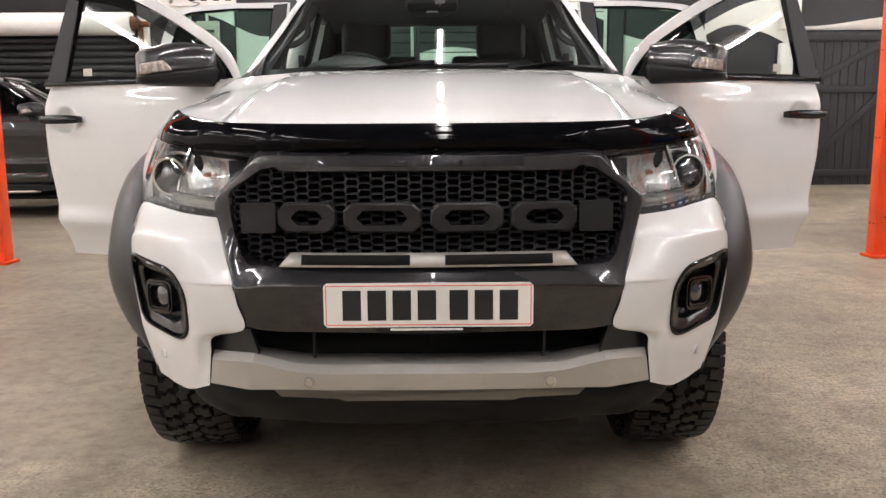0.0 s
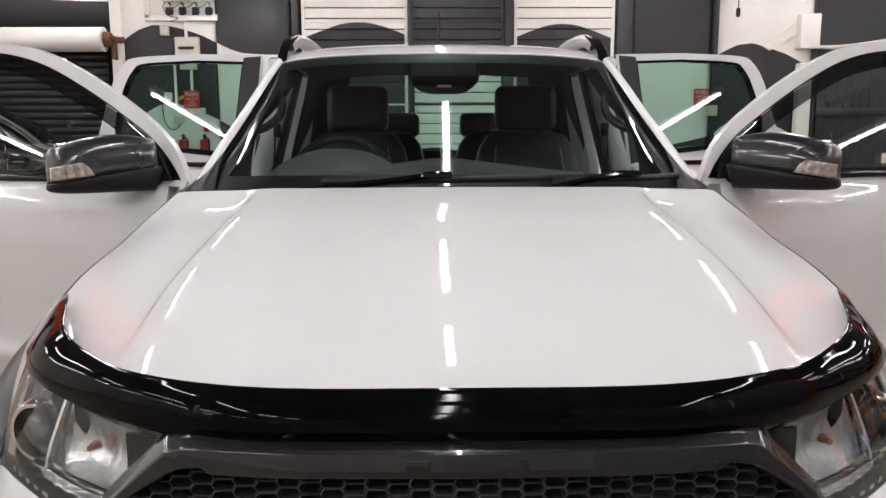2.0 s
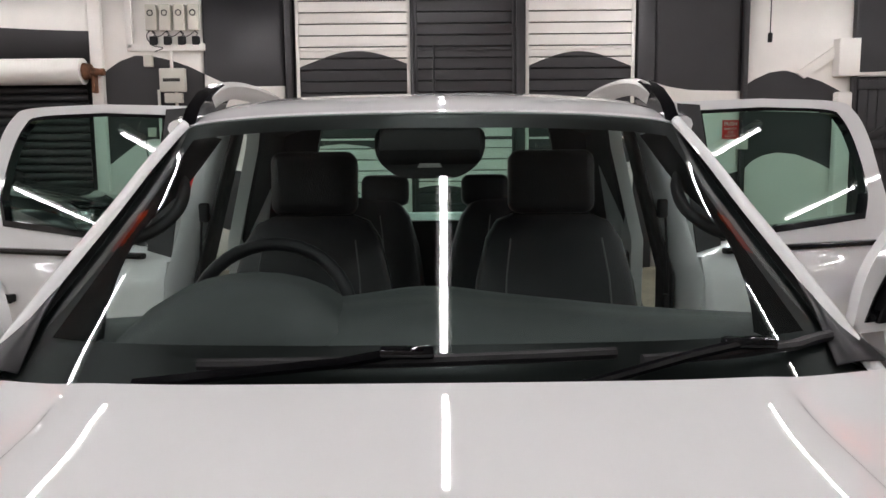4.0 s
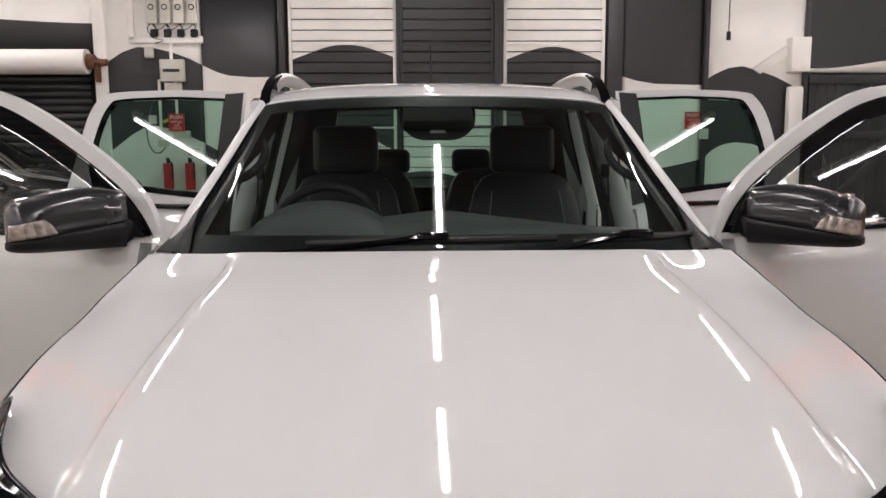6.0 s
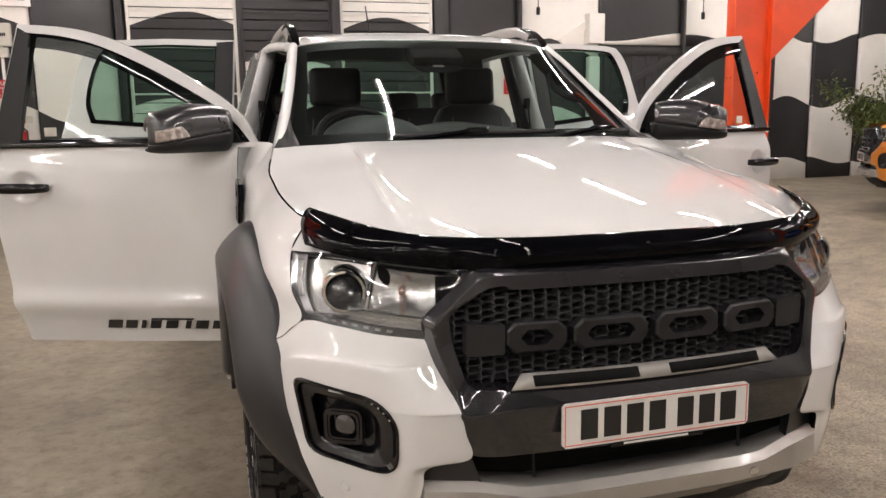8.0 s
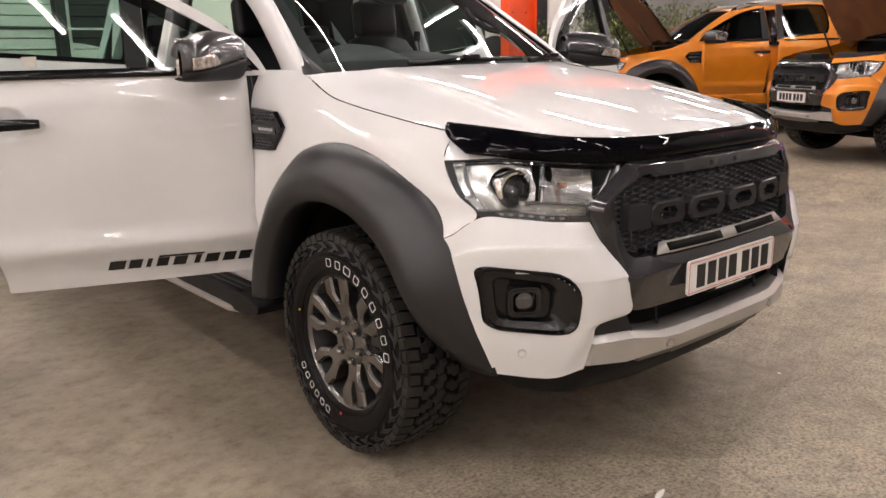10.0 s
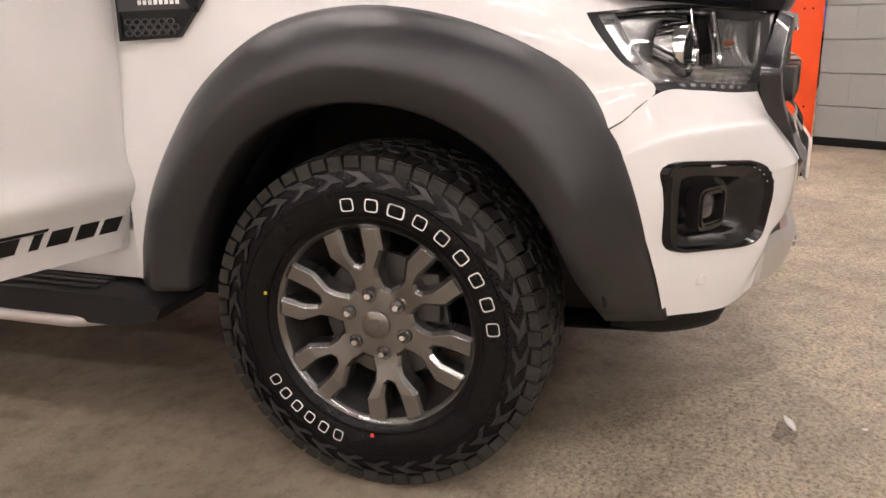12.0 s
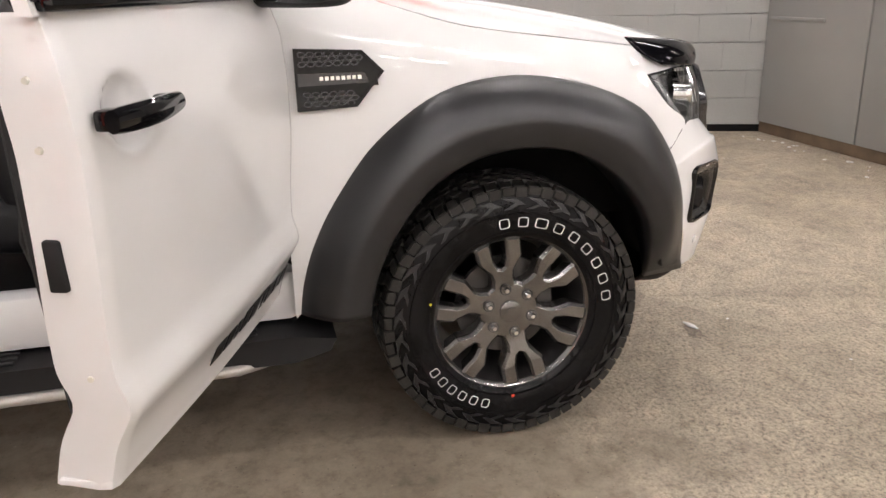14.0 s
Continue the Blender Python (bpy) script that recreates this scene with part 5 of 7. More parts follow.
    part("bulkhead", bm, DARK, truck)
    # windscreen with its dark edge, cowl and wipers
    wnet = [
        [(0, 1.215, 1.335), (0.35, 1.235, 1.335), (0.60, 1.290, 1.335), (0.735, 1.375, 1.335)],
        [(0, 1.600, 1.588), (0.32, 1.610, 1.583), (0.54, 1.650, 1.570), (0.665, 1.715, 1.553)],
        [(0, 1.995, 1.802), (0.30, 2.005, 1.799), (0.50, 2.030, 1.788), (0.605, 2.060, 1.775)],
    ]
    wgrid = patch(mirrored(wnet), 40, 24)
    g = part("windscreen", facing(sheet(wgrid), (0, -1, 1)), WIND if cabin else DARKGLASS, truck, "raked windscreen reflecting the strip lights")
    g.visible_shadow = False
    n0, n1 = len(wgrid), len(wgrid[0])
    bm = bmesh.new()
    rows = []
    loop = [(i, 0) for i in range(n0)] + [(n0 - 1, j) for j in range(1, n1)] + [(i, n1 - 1) for i in range(n0 - 2, -1, -1)] + [(0, j) for j in range(n1 - 2, 0, -1)]
    for i, j in loop:
        p = wgrid[i][j]
        q = wgrid[min(max(i, 3), n0 - 4)][min(max(j, 3), n1 - 3)]
        rows.append([p + (0, 0.003, -0.004), q + (0, 0.003, -0.004)])
    sheet(rows, closed=True, bm=bm)
    part("windscreen_border", bm, surface("ceramic_black", (0.004, 0.0045, 0.0045), 0.3) if "ceramic_black" not in bpy.data.materials else bpy.data.materials["ceramic_black"], truck)
    cowl = [[(0, 1.165, 1.325), (0.40, 1.18, 1.325), (0.62, 1.225, 1.318), (0.76, 1.27, 1.31)], [(0, 1.26, 1.34), (0.40, 1.275, 1.338), (0.62, 1.33, 1.334), (0.76, 1.40, 1.325)]]
    part("cowl", sheet(patch(mirrored(cowl), 24, 4)), SOFT_BLACK, truck, thick=0.01)
    for x0, x1 in ((-0.36, 0.30), (0.34, 0.70)):
        wiper = new("wiper")
        wiper.parent = truck
        j0 = 3

        def glass_pt(x, f, lift):
            i = min(range(n0), key=lambda k: abs(wgrid[k][j0][0] - x))
            j = f * (n1 - 1)
            a, b = wgrid[i][int(j)], wgrid[i][min(int(j) + 1, n1 - 1)]
            p = a + (b - a) * (j - int(j))
            return (x, p[1] - 0.5 * lift, p[2] + 0.86 * lift)
        bm = bmesh.new()
        tube(bm, [glass_pt(x0 + (x1 - x0) * k / 8, 0.055 + 0.02 * k / 8, 0.018) for k in range(9)], 0.010, 8)
        part("blade", bm, SOFT_BLACK, wiper)
        bm = bmesh.new()
        tube(bm, [glass_pt(x0 - 0.10, 0.01, 0.012), glass_pt((x0 + x1) / 2 - 0.1, 0.05, 0.030), glass_pt((x0 + x1) / 2, 0.07, 0.035)], 0.009, 8)
        box(bm, glass_pt((x0 + x1) / 2, 0.07, 0.033), (0.085, 0.03, 0.018), 0.005)
        part("arm", bm, GLOSS_BLACK, wiper)
    # grille surround
    outer = [(0, 1.092), (0.25, 1.092), (0.385, 1.092), (0.415, 1.090), (0.445, 1.084), (0.567, 0.967), (0.551, 0.898), (0.517, 0.785), (0.504, 0.738), (0.474, 0.634), (0, 0.630)]
    crown = [(0, 1.077), (0.25, 1.077), (0.379, 1.078), (0.407, 1.077), (0.435, 1.071), (0.552, 0.963), (0.537, 0.900), (0.503, 0.800), (0.493, 0.746), (0.430, 0.757), (0, 0.761)]
    face = [(0, 1.041), (0.25, 1.041), (0.366, 1.041), (0.381, 1.052), (0.421, 1.046), (0.512, 0.986), (0.503, 0.914), (0.479, 0.826), (0.456, 0.804), (0.358, 0.800), (0, 0.800)]
    inner = [(0, 1.034), (0.25, 1.034), (0.369, 1.034), (0.383, 1.045), (0.418, 1.039), (0.504, 0.983), (0.495, 0.916), (0.471, 0.830), (0.450, 0.812), (0.358, 0.808), (0, 0.808)]
    yo = [0.085, 0.088, 0.100, 0.106, 0.113, 0.150, 0.142, 0.078, 0.056, 0.056, 0.030]
    yc = [0.050, 0.056, 0.071, 0.075, 0.081, 0.106, 0.098, 0.060, 0.036, 0.020, 0.004]
    yf = [0.045, 0.051, 0.066, 0.069, 0.075, 0.098, 0.092, 0.070, 0.060, 0.044, 0.032]
    half_rows = [[(a[0], y, a[1]) for a, y in zip(*pair)] for pair in ((outer, yo), (crown, yc), (face, yf), (inner, [gy(p[0]) + 0.008 for p in inner]), (inner, [gy(p[0]) + 0.05 for p in inner]))]
    dense_rows = []
    for r in half_rows:
        # even steps along straight runs, the corners eased a little
        r = [np.array(p) for p in r]
        p = np.array([q0 + (q1 - q0) * k / 10 for q0, q1 in zip(r, r[1:]) for k in range(10)] + [r[-1]])
        eased = p.copy()
        eased[2:-2] = (p[:-4] + p[1:-3] + p[2:-2] + p[3:-1] + p[4:]) / 5
        dense_rows.append(eased)
    a, b, c, d, e = dense_rows
    cross = [a, a * 0.14 + b * 0.86, a * 0.03 + b * 0.95 + c * 0.02, b * 0.90 + c * 0.10, b * 0.10 + c * 0.90, c, d, e]
    bm = bmesh.new()
    for s in sides:
        sheet(cross, s, bm=bm)
    bmesh.ops.remove_doubles(bm, verts=bm.verts, dist=0.0005)
    bmesh.ops.recalc_face_normals(bm, faces=bm.faces)
    part("grille_surround", bm, GRAPHITE, truck, "graphite metallic grille surround", angle=42)
    # faint raised marks along the surround's upper bar
    for i in range(6):
        x = -0.345 + 0.138 * i
        part("embossed_mark", one_box((x, 0.0480 + 0.17 * x * x, 1.058), (0.036, 0.003, 0.015), 0.001, Matrix.Rotation(radians(-8), 4, "X")), GRAPHITE, truck)
    # honeycomb
    poly = [(x, z) for x, z in inner] + [(-x, z) for x, z in inner[::-1]]
    bm = bmesh.new()
    px, pz = 0.0640, 0.0092
    for r in range(30):
        for c in range(-9, 10):
            x = (c + 0.5 * (r % 2)) * px
            z = 0.790 + r * pz
            if not inside(poly, x, z):
                continue
            y = gy(x) + 0.010
            # flat-topped cells, wider than high
            hexa = [(-0.290, 0), (-0.212, 0.98), (0.212, 0.98), (0.290, 0), (0.212, -0.98), (-0.212, -0.98)]
            v0 = [bm.verts.new((x + a * px * 1.0, y, z + b * pz)) for a, b in hexa]
            v1 = [bm.verts.new((x + a * px * 0.88, y - 0.002, z + b * pz * 0.80)) for a, b in hexa]
            v2 = [bm.verts.new((x + a * px * 0.82, y + 0.030, z + b * pz * 0.76)) for a, b in hexa]
            for k in range(6):
                j = (k + 1) % 6
                bm.faces.new((v0[k], v0[j], v1[j], v1[k]))
                bm.faces.new((v1[k], v1[j], v2[j], v2[k]))
    part("grille_mesh", bm, MESH_BLACK, truck, "black honeycomb grille mesh", angle=20, kind="stuff")
    # near-black sheet for the shade behind the mesh
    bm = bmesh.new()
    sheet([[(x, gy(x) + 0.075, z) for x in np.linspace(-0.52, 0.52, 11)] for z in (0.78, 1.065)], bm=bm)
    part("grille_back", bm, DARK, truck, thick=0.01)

    # four hollow blocks with end caps across the mesh
    def on_mesh(a, b, d):
        return (a, gy(a) + 0.012 - d, b)
    for x0, x1 in ((-0.379, -0.229), (-0.212, -0.016), (0.006, 0.190), (0.208, 0.376)):
        bm = bmesh.new()
        o = rounded([(x0, 0.888), (x1, 0.888), (x1, 0.962), (x0, 0.962)], 0.020, 1)
        hole = rounded([(x0 + 0.036, 0.906), (x1 - 0.036, 0.906), (x1 - 0.036, 0.944), (x0 + 0.036, 0.944)], 0.016, 1)
        lip = [(a * 0.94 + (x0 + x1) * 0.03, 0.925 + (b - 0.925) * 0.88) for a, b in o]
        n = len(o)
        rows = [[on_mesh(*p, 0.0) for p in o], [on_mesh(*p, 0.028) for p in o], [on_mesh(*p, 0.033) for p in lip], [on_mesh(*p, 0.031) for p in hole], [on_mesh(*p, 0.0) for p in hole]]
        sheet(list(zip(*rows)), closed=True, bm=bm)
        facing(bm, (0, -1, 0))
        part("grille_block", bm, BLOCK_BLACK, truck, "plain matt black hollow grille block", angle=24)
    for x0, x1 in ((-0.474, -0.383), (0.380, 0.468)):
        bm = bmesh.new()
        prism(bm, rounded([(x0, 0.886), (x1, 0.886), (x1, 0.962), (x0, 0.962)], 0.008, 2), on_mesh, 0.032)
        part("grille_block", bm, BLOCK_BLACK, truck, "plain matt black end block", angle=20)
    # bright bar with two slots under the mesh
    def on_bar(a, b, d):
        return (a, 0.020 + 0.62 * (b - 0.812) + 0.17 * a * a - d, b)
    bm = bmesh.new()
    n = 24
    lo_edge = [(-0.375 + 0.75 * k / n, 0.805) for k in range(n + 1)]
    hi_edge = [(0.345 - 0.69 * k / n, 0.838) for k in range(n + 1)]
    for k in range(n):
        q = [lo_edge[k], lo_edge[k + 1], hi_edge[n - k - 1], hi_edge[n - k]]
        f0 = [bm.verts.new(on_bar(a, b, 0.006)) for a, b in q]
        bm.faces.new(f0)
    bmesh.ops.remove_doubles(bm, verts=bm.verts, dist=0.0003)
    facing(bm, (0, -1, 0))
    part("grille_bar", bm, SILVER, truck, "satin silver bar under the mesh", thick=0.004)
    for x0, x1 in ((-0.318, -0.045), (0.042, 0.312)):
        bm = bmesh.new()
        for k in range(8):
            xa, xb = x0 + (x1 - x0) * k / 8, x0 + (x1 - x0) * (k + 1) / 8
            bm.faces.new([bm.verts.new(on_bar(a, b, 0.0085)) for a, b in ((xa, 0.810), (xb, 0.810), (xb, 0.833), (xa, 0.833))])
        bmesh.ops.remove_doubles(bm, verts=bm.verts, dist=0.0003)
        facing(bm, (0, -1, 0))
        part("bar_slot", bm, DARK, truck, thick=0.003)
    # number plate, its figures plain bars
    bm = bmesh.new()
    prism(bm, [(-0.26 + 0.008, 0.656), (0.26 - 0.008, 0.656), (0.26, 0.664), (0.26, 0.759), (0.252, 0.767), (-0.252, 0.767), (-0.26, 0.759), (-0.26, 0.664)], lambda a, b, d: (a, 0.004 - d, b), 0.008)
    plate = part("number_plate", bm, PLATE_WHITE, truck, "white number plate with plain black bars")
    bm = bmesh.new()
    ring(bm, [(-0.255, 0.661), (0.255, 0.661), (0.255, 0.762), (-0.255, 0.762)], [(-0.2525, 0.6635), (0.2525, 0.6635), (0.2525, 0.7595), (-0.2525, 0.7595)], lambda a, b, d: (a, -0.004 - d, b), 0.001)
    part("plate_line", bm, PLATE_RED, plate)
    for x in (-0.19, -0.128, -0.066, -0.004, 0.075, 0.137, 0.199):
        part("plate_bar", one_box((x, -0.0045, 0.7115), (0.046, 0.002, 0.076), 0.0008, None, 1), INK, plate)
    bm = bmesh.new()
    box(bm, (0, 0.004, 0.650), (0.26, 0.012, 0.018), 0.003)
    part("plate_strip", bm, GLOSS_BLACK, plate)
    bm = bmesh.new()
    box(bm, (-0.005, -0.003, 0.650), (0.18, 0.002, 0.005))
    part("strip_marks", bm, OFFWHITE, plate)
    # lower opening: near-black sheets stand in for the shade inside it
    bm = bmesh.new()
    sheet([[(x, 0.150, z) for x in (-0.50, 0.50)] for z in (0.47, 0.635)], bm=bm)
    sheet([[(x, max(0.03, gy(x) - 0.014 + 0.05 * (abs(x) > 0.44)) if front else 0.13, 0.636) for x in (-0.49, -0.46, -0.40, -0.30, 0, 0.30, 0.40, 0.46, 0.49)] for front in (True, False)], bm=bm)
    part("opening_shade_sheet", bm, DARK, truck, thick=0.01)
    for s in sides:
        bm = bmesh.new()
        prism(bm, [(0.464, 0.634), (0.588, 0.618), (0.590, 0.545), (0.438, 0.560)], lambda a, b, d: (s * a, 0.076 + 0.52 * (a - 0.46) + d, b), 0.03)
        part("opening_wedge", bm, MATT_BLACK, truck)
        bm = bmesh.new()
        tube(bm, [(s * 0.30, 0.085, 0.63), (s * 0.297, 0.075, 0.52)], 0.004, 8)
        part("opening_rib", bm, SOFT_BLACK, truck)
        for p, aim in (((0.306, 0.026, 0.507), (0.1, -1, -0.15)), ((0.748, 0.248, 0.525), (0.75, -0.66, -0.12))):
            bm = bmesh.new()
            a = Vector((s * aim[0], aim[1], aim[2]))
            q = a.to_track_quat("X", "Z").to_matrix().to_4x4()
            b2 = bmesh.new()
            lathe(b2, [(-0.006, 0.0145), (0.004, 0.0145), (0.0045, 0.0115), (0.001, 0.0105), (0.0042, 0.0098), (0.0052, 0.0)], 24)
            bmesh.ops.transform(b2, matrix=Matrix.Translation((s * p[0], p[1] - 0.006, p[2])) @ q, verts=b2.verts)
            bm.free()
            part("parking_sensor", b2, CHROME_GREY if p[0] < 0.5 else paint, truck)
    skid = [
        [(0, 0.095, 0.560), (0.26, 0.100, 0.560), (0.335, 0.105, 0.562), (0.450, 0.115, 0.578), (0.572, 0.155, 0.568), (0.586, 0.190, 0.567)],
        [(0, 0.032, 0.549), (0.26, 0.036, 0.549), (0.340, 0.042, 0.551), (0.452, 0.070, 0.571), (0.574, 0.126, 0.562), (0.588, 0.180, 0.561)],
        [(0, 0.010, 0.531), (0.26, 0.013, 0.531), (0.340, 0.020, 0.535), (0.455, 0.049, 0.553), (0.574, 0.107, 0.545), (0.588, 0.180, 0.544)],
        [(0, 0.018, 0.486), (0.26, 0.022, 0.486), (0.340, 0.032, 0.485), (0.470, 0.062, 0.476), (0.584, 0.114, 0.478), (0.591, 0.180, 0.478)],
        [(0, 0.055, 0.482), (0.26, 0.060, 0.482), (0.340, 0.070, 0.481), (0.470, 0.095, 0.470), (0.584, 0.140, 0.469), (0.591, 0.180, 0.470)],
    ]

    def straight(r, n=8):
        """Even steps along a bent line, keeping its corners."""
        r = [np.array(p) for p in r]
        return [a + (b - a) * k / n for a, b in zip(r, r[1:]) for k in range(n)] + [r[-1]]
    part("skid_bar", sheet([straight(r) for r in mirrored(skid)]), SILVER, truck, "satin silver lower bumper bar", thick=0.006, angle=12)
    # strip under the bar, coloured darker for the shade it lies in
    bm = bmesh.new()
    prism(bm, [(-0.405, 0.436), (0.405, 0.436), (0.390, 0.412), (0.24, 0.410), (0.22, 0.402), (-0.22, 0.402), (-0.24, 0.410), (-0.390, 0.412)], lambda a, b, d: (a, 0.046 - d + 0.17 * a * a + (0.446 - b) * 0.8, b + 0.0385), 0.020)
    part("skid_insert", bm, SHADED_SILVER, truck, "silver strip under the bumper bar, its shade put into the colour")
    val = [
        [(0, 0.110, 0.452), (0.30, 0.117, 0.452), (0.50, 0.150, 0.452), (0.60, 0.22, 0.450), (0.70, 0.32, 0.455), (0.745, 0.43, 0.455)],
        [(0, 0.120, 0.405), (0.30, 0.130, 0.405), (0.50, 0.165, 0.405), (0.59, 0.22, 0.405), (0.69, 0.32, 0.405), (0.735, 0.43, 0.415)],
        [(0, 0.190, 0.338), (0.30, 0.200, 0.338), (0.46, 0.225, 0.345), (0.56, 0.22, 0.355), (0.665, 0.33, 0.365), (0.70, 0.44, 0.385)],
        [(0, 0.34, 0.315), (0.30, 0.35, 0.315), (0.44, 0.36, 0.325), (0.52, 0.38, 0.335), (0.57, 0.41, 0.35), (0.60, 0.45, 0.36)],
    ]
    part("lower_valance", sheet(patch(mirrored(val), 40, 12)), VALANCE, truck, "matt black lower valance", thick=0.006)
    # unseen tray, added to keep light off the floor under the nose
    bm = bmesh.new()
    sheet(patch([[(-0.56, 0.33, 0.325), (0, 0.33, 0.305), (0.56, 0.33, 0.325)], [(-0.54, 0.75, 0.30), (0, 0.75, 0.27), (0.54, 0.75, 0.30)], [(-0.50, 1.30, 0.30), (0, 1.30, 0.25), (0.50, 1.30, 0.30)]], 12, 8), bm=bm)
    part("light_block_tray", bm, DARK, truck, thick=0.008)
    if not cabin:
        return truck
    # cabin
    dash_net = [
        [(0, 1.30, 1.325), (0.30, 1.31, 1.325), (0.55, 1.35, 1.325), (0.74, 1.44, 1.325)],
        [(0, 1.46, 1.385), (0.30, 1.47, 1.372), (0.55, 1.50, 1.362), (0.74, 1.55, 1.350)],
        [(0, 1.62, 1.418), (0.18, 1.62, 1.405), (0.45, 1.64, 1.378), (0.74, 1.66, 1.36)],
        [(0, 1.72, 1.40), (0.18, 1.72, 1.38), (0.45, 1.74, 1.35), (0.74, 1.74, 1.33)],
        [(0, 1.76, 1.10), (0.18, 1.76, 1.10), (0.45, 1.78, 1.10), (0.74, 1.78, 1.10)],
    ]
    part("dashboard", sheet(patch(mirrored(dash_net), 36, 24)), DASH, truck, "dark moulded dashboard", angle=60)
    hood = []
    for y, hh, hw in ((1.40, 0.0, 0.20), (1.47, 0.055, 0.215), (1.58, 0.085, 0.215), (1.68, 0.090, 0.205), (1.74, 0.070, 0.19)):
        hood.append([(-0.36 + hw * math.cos(a) * 1.0, y, 1.355 + hh * math.sin(a) * 1.15 + 0.02 * (y - 1.4)) for a in [math.pi * k / 12 for k in range(13)]])
    part("instrument_hood", sheet(hood), DASH, truck, angle=60, thick=0.01)
    bm = bmesh.new()
    tube(bm, [(0.19 * math.cos(a), 0.19 * math.sin(a), 0) for a in [math.tau * k / 40 for k in range(40)]], 0.017, 10, closed=True)
    box(bm, (0, -0.01, -0.02), (0.17, 0.13, 0.05), 0.02)
    box(bm, (0, 0.0, -0.01), (0.36, 0.03, 0.02), 0.008)
    box(bm, (0, -0.10, -0.01), (0.03, 0.17, 0.02), 0.008)
    bmesh.ops.transform(bm, matrix=Matrix.Translation((-0.375, 1.875, 1.315)) @ Matrix.Rotation(radians(68), 4, "X"), verts=bm.verts)
    part("steering_wheel", bm, LEATHER, truck, "black leather steering wheel")
    seat(truck, -0.365, 2.42)
    seat(truck, 0.365, 2.42)
    seat(truck, -0.36, 3.32, rear=True)
    seat(truck, 0.36, 3.32, rear=True)
    bm = bmesh.new()
    box(bm, (0, 2.35, 1.0), (0.20, 0.75, 0.22), 0.04)
    part("centre_console", bm, SOFT_BLACK, truck)
    bm = bmesh.new()
    box(bm, (0.0, 1.93, 1.730), (0.24, 0.16, 0.05), 0.02, Matrix.Rotation(radians(28), 4, "X"))
    prism(bm, rounded([(-0.135, 1.765), (0.135, 1.765), (0.125, 1.690), (0.070, 1.648), (-0.070, 1.648), (-0.125, 1.690)], 0.030, 5), lambda a, b, d: (a, 1.835 + (b - 1.65) * 1.3 + d, b), 0.03)
    box(bm, (0.03, 1.985, 1.715), (0.20, 0.022, 0.055), 0.020, None, 3)
    part("interior_mirror", bm, DARK, truck)
    bm = bmesh.new()
    prism(bm, [(-0.028, 1.672), (0.028, 1.672), (0.014, 1.696), (-0.014, 1.696)], lambda a, b, d: (a, 1.832 + (b - 1.65) * 1.3 - d, b), 0.003)
    part("camera_cover", bm, SILVER, truck)
    return truck


white_truck = pickup("pickup_truck", "white double-cab pickup truck with all doors open, black grille and flares", WHITE, Matrix(), 69.5, 71)

# ---- the workshop ----
BACK, LEFT, RIGHT, FRONT, TOP = 11.7, -10.5, 15.0, -3.0, 4.3
FAR = -11.0


def place(name, bm, material, label, category, **kw):
    return tagged(part(name, bm, material, None, label, **kw), category=category)


def struct(name, bm, material, label, **kw):
    return part(name, bm, material, None, label, kind="structure", **kw)


# floor, gently uneven
bm = bmesh.new()
g = [[(x, y, 0.0) for y in np.linspace(FAR - 0.5, BACK + 0.5, 18)] for x in np.linspace(LEFT - 0.5, RIGHT + 0.5, 88)]
sheet(g, bm=bm)
bmesh.ops.recalc_face_normals(bm, faces=bm.faces)
bmesh.ops.solidify(bm, geom=list(bm.faces), thickness=0.15)
zmax = max(v.co.z for v in bm.verts)
for v in bm.verts:
    v.co.z -= zmax
    # the eastern bay lies a little higher, up a gentle ramp
    u = min(max((v.co.x - 4.9) / 1.4, 0), 1)
    v.co.z += 0.15 * u * u * (3 - 2 * u)
struct("floor", bm, CONCRETE, "worn stained warm-grey concrete workshop floor")
MX, MY = (LEFT + RIGHT) / 2, (FAR + BACK) / 2
bm = one_box((MX, MY, TOP + 0.06), (RIGHT - LEFT + 0.6, BACK - FAR + 0.6, 0.12))
struct("ceiling", bm, ROOFING, "plain grey sheet ceiling")
# west wall is out of view, white to throw light back on the truck
struct("bounce_wall_west", one_box((LEFT - 0.1, MY, TOP / 2), (0.2, BACK - FAR, TOP)), WALL_WHITE, "unseen white side wall added to bounce light")
struct("wall_east", one_box((RIGHT + 0.1, MY, TOP / 2), (0.2, BACK - FAR, TOP)), WALL_GREY, "grey painted side wall")


def border(w, f, x):
    """The height of a painted border: a sine over the bay, or eased from point to point."""
    if len(w) == 4 and not isinstance(w[0], tuple):
        return w[0] + w[1] * math.sin(math.tau * (w[3] * f + w[2]))
    for (xa, za), (xb, zb) in zip(w, w[1:]):
        if x <= xb or (xb, zb) == w[-1]:
            u = min(max((x - xa) / (xb - xa), 0), 1)
            return za + (zb - za) * u


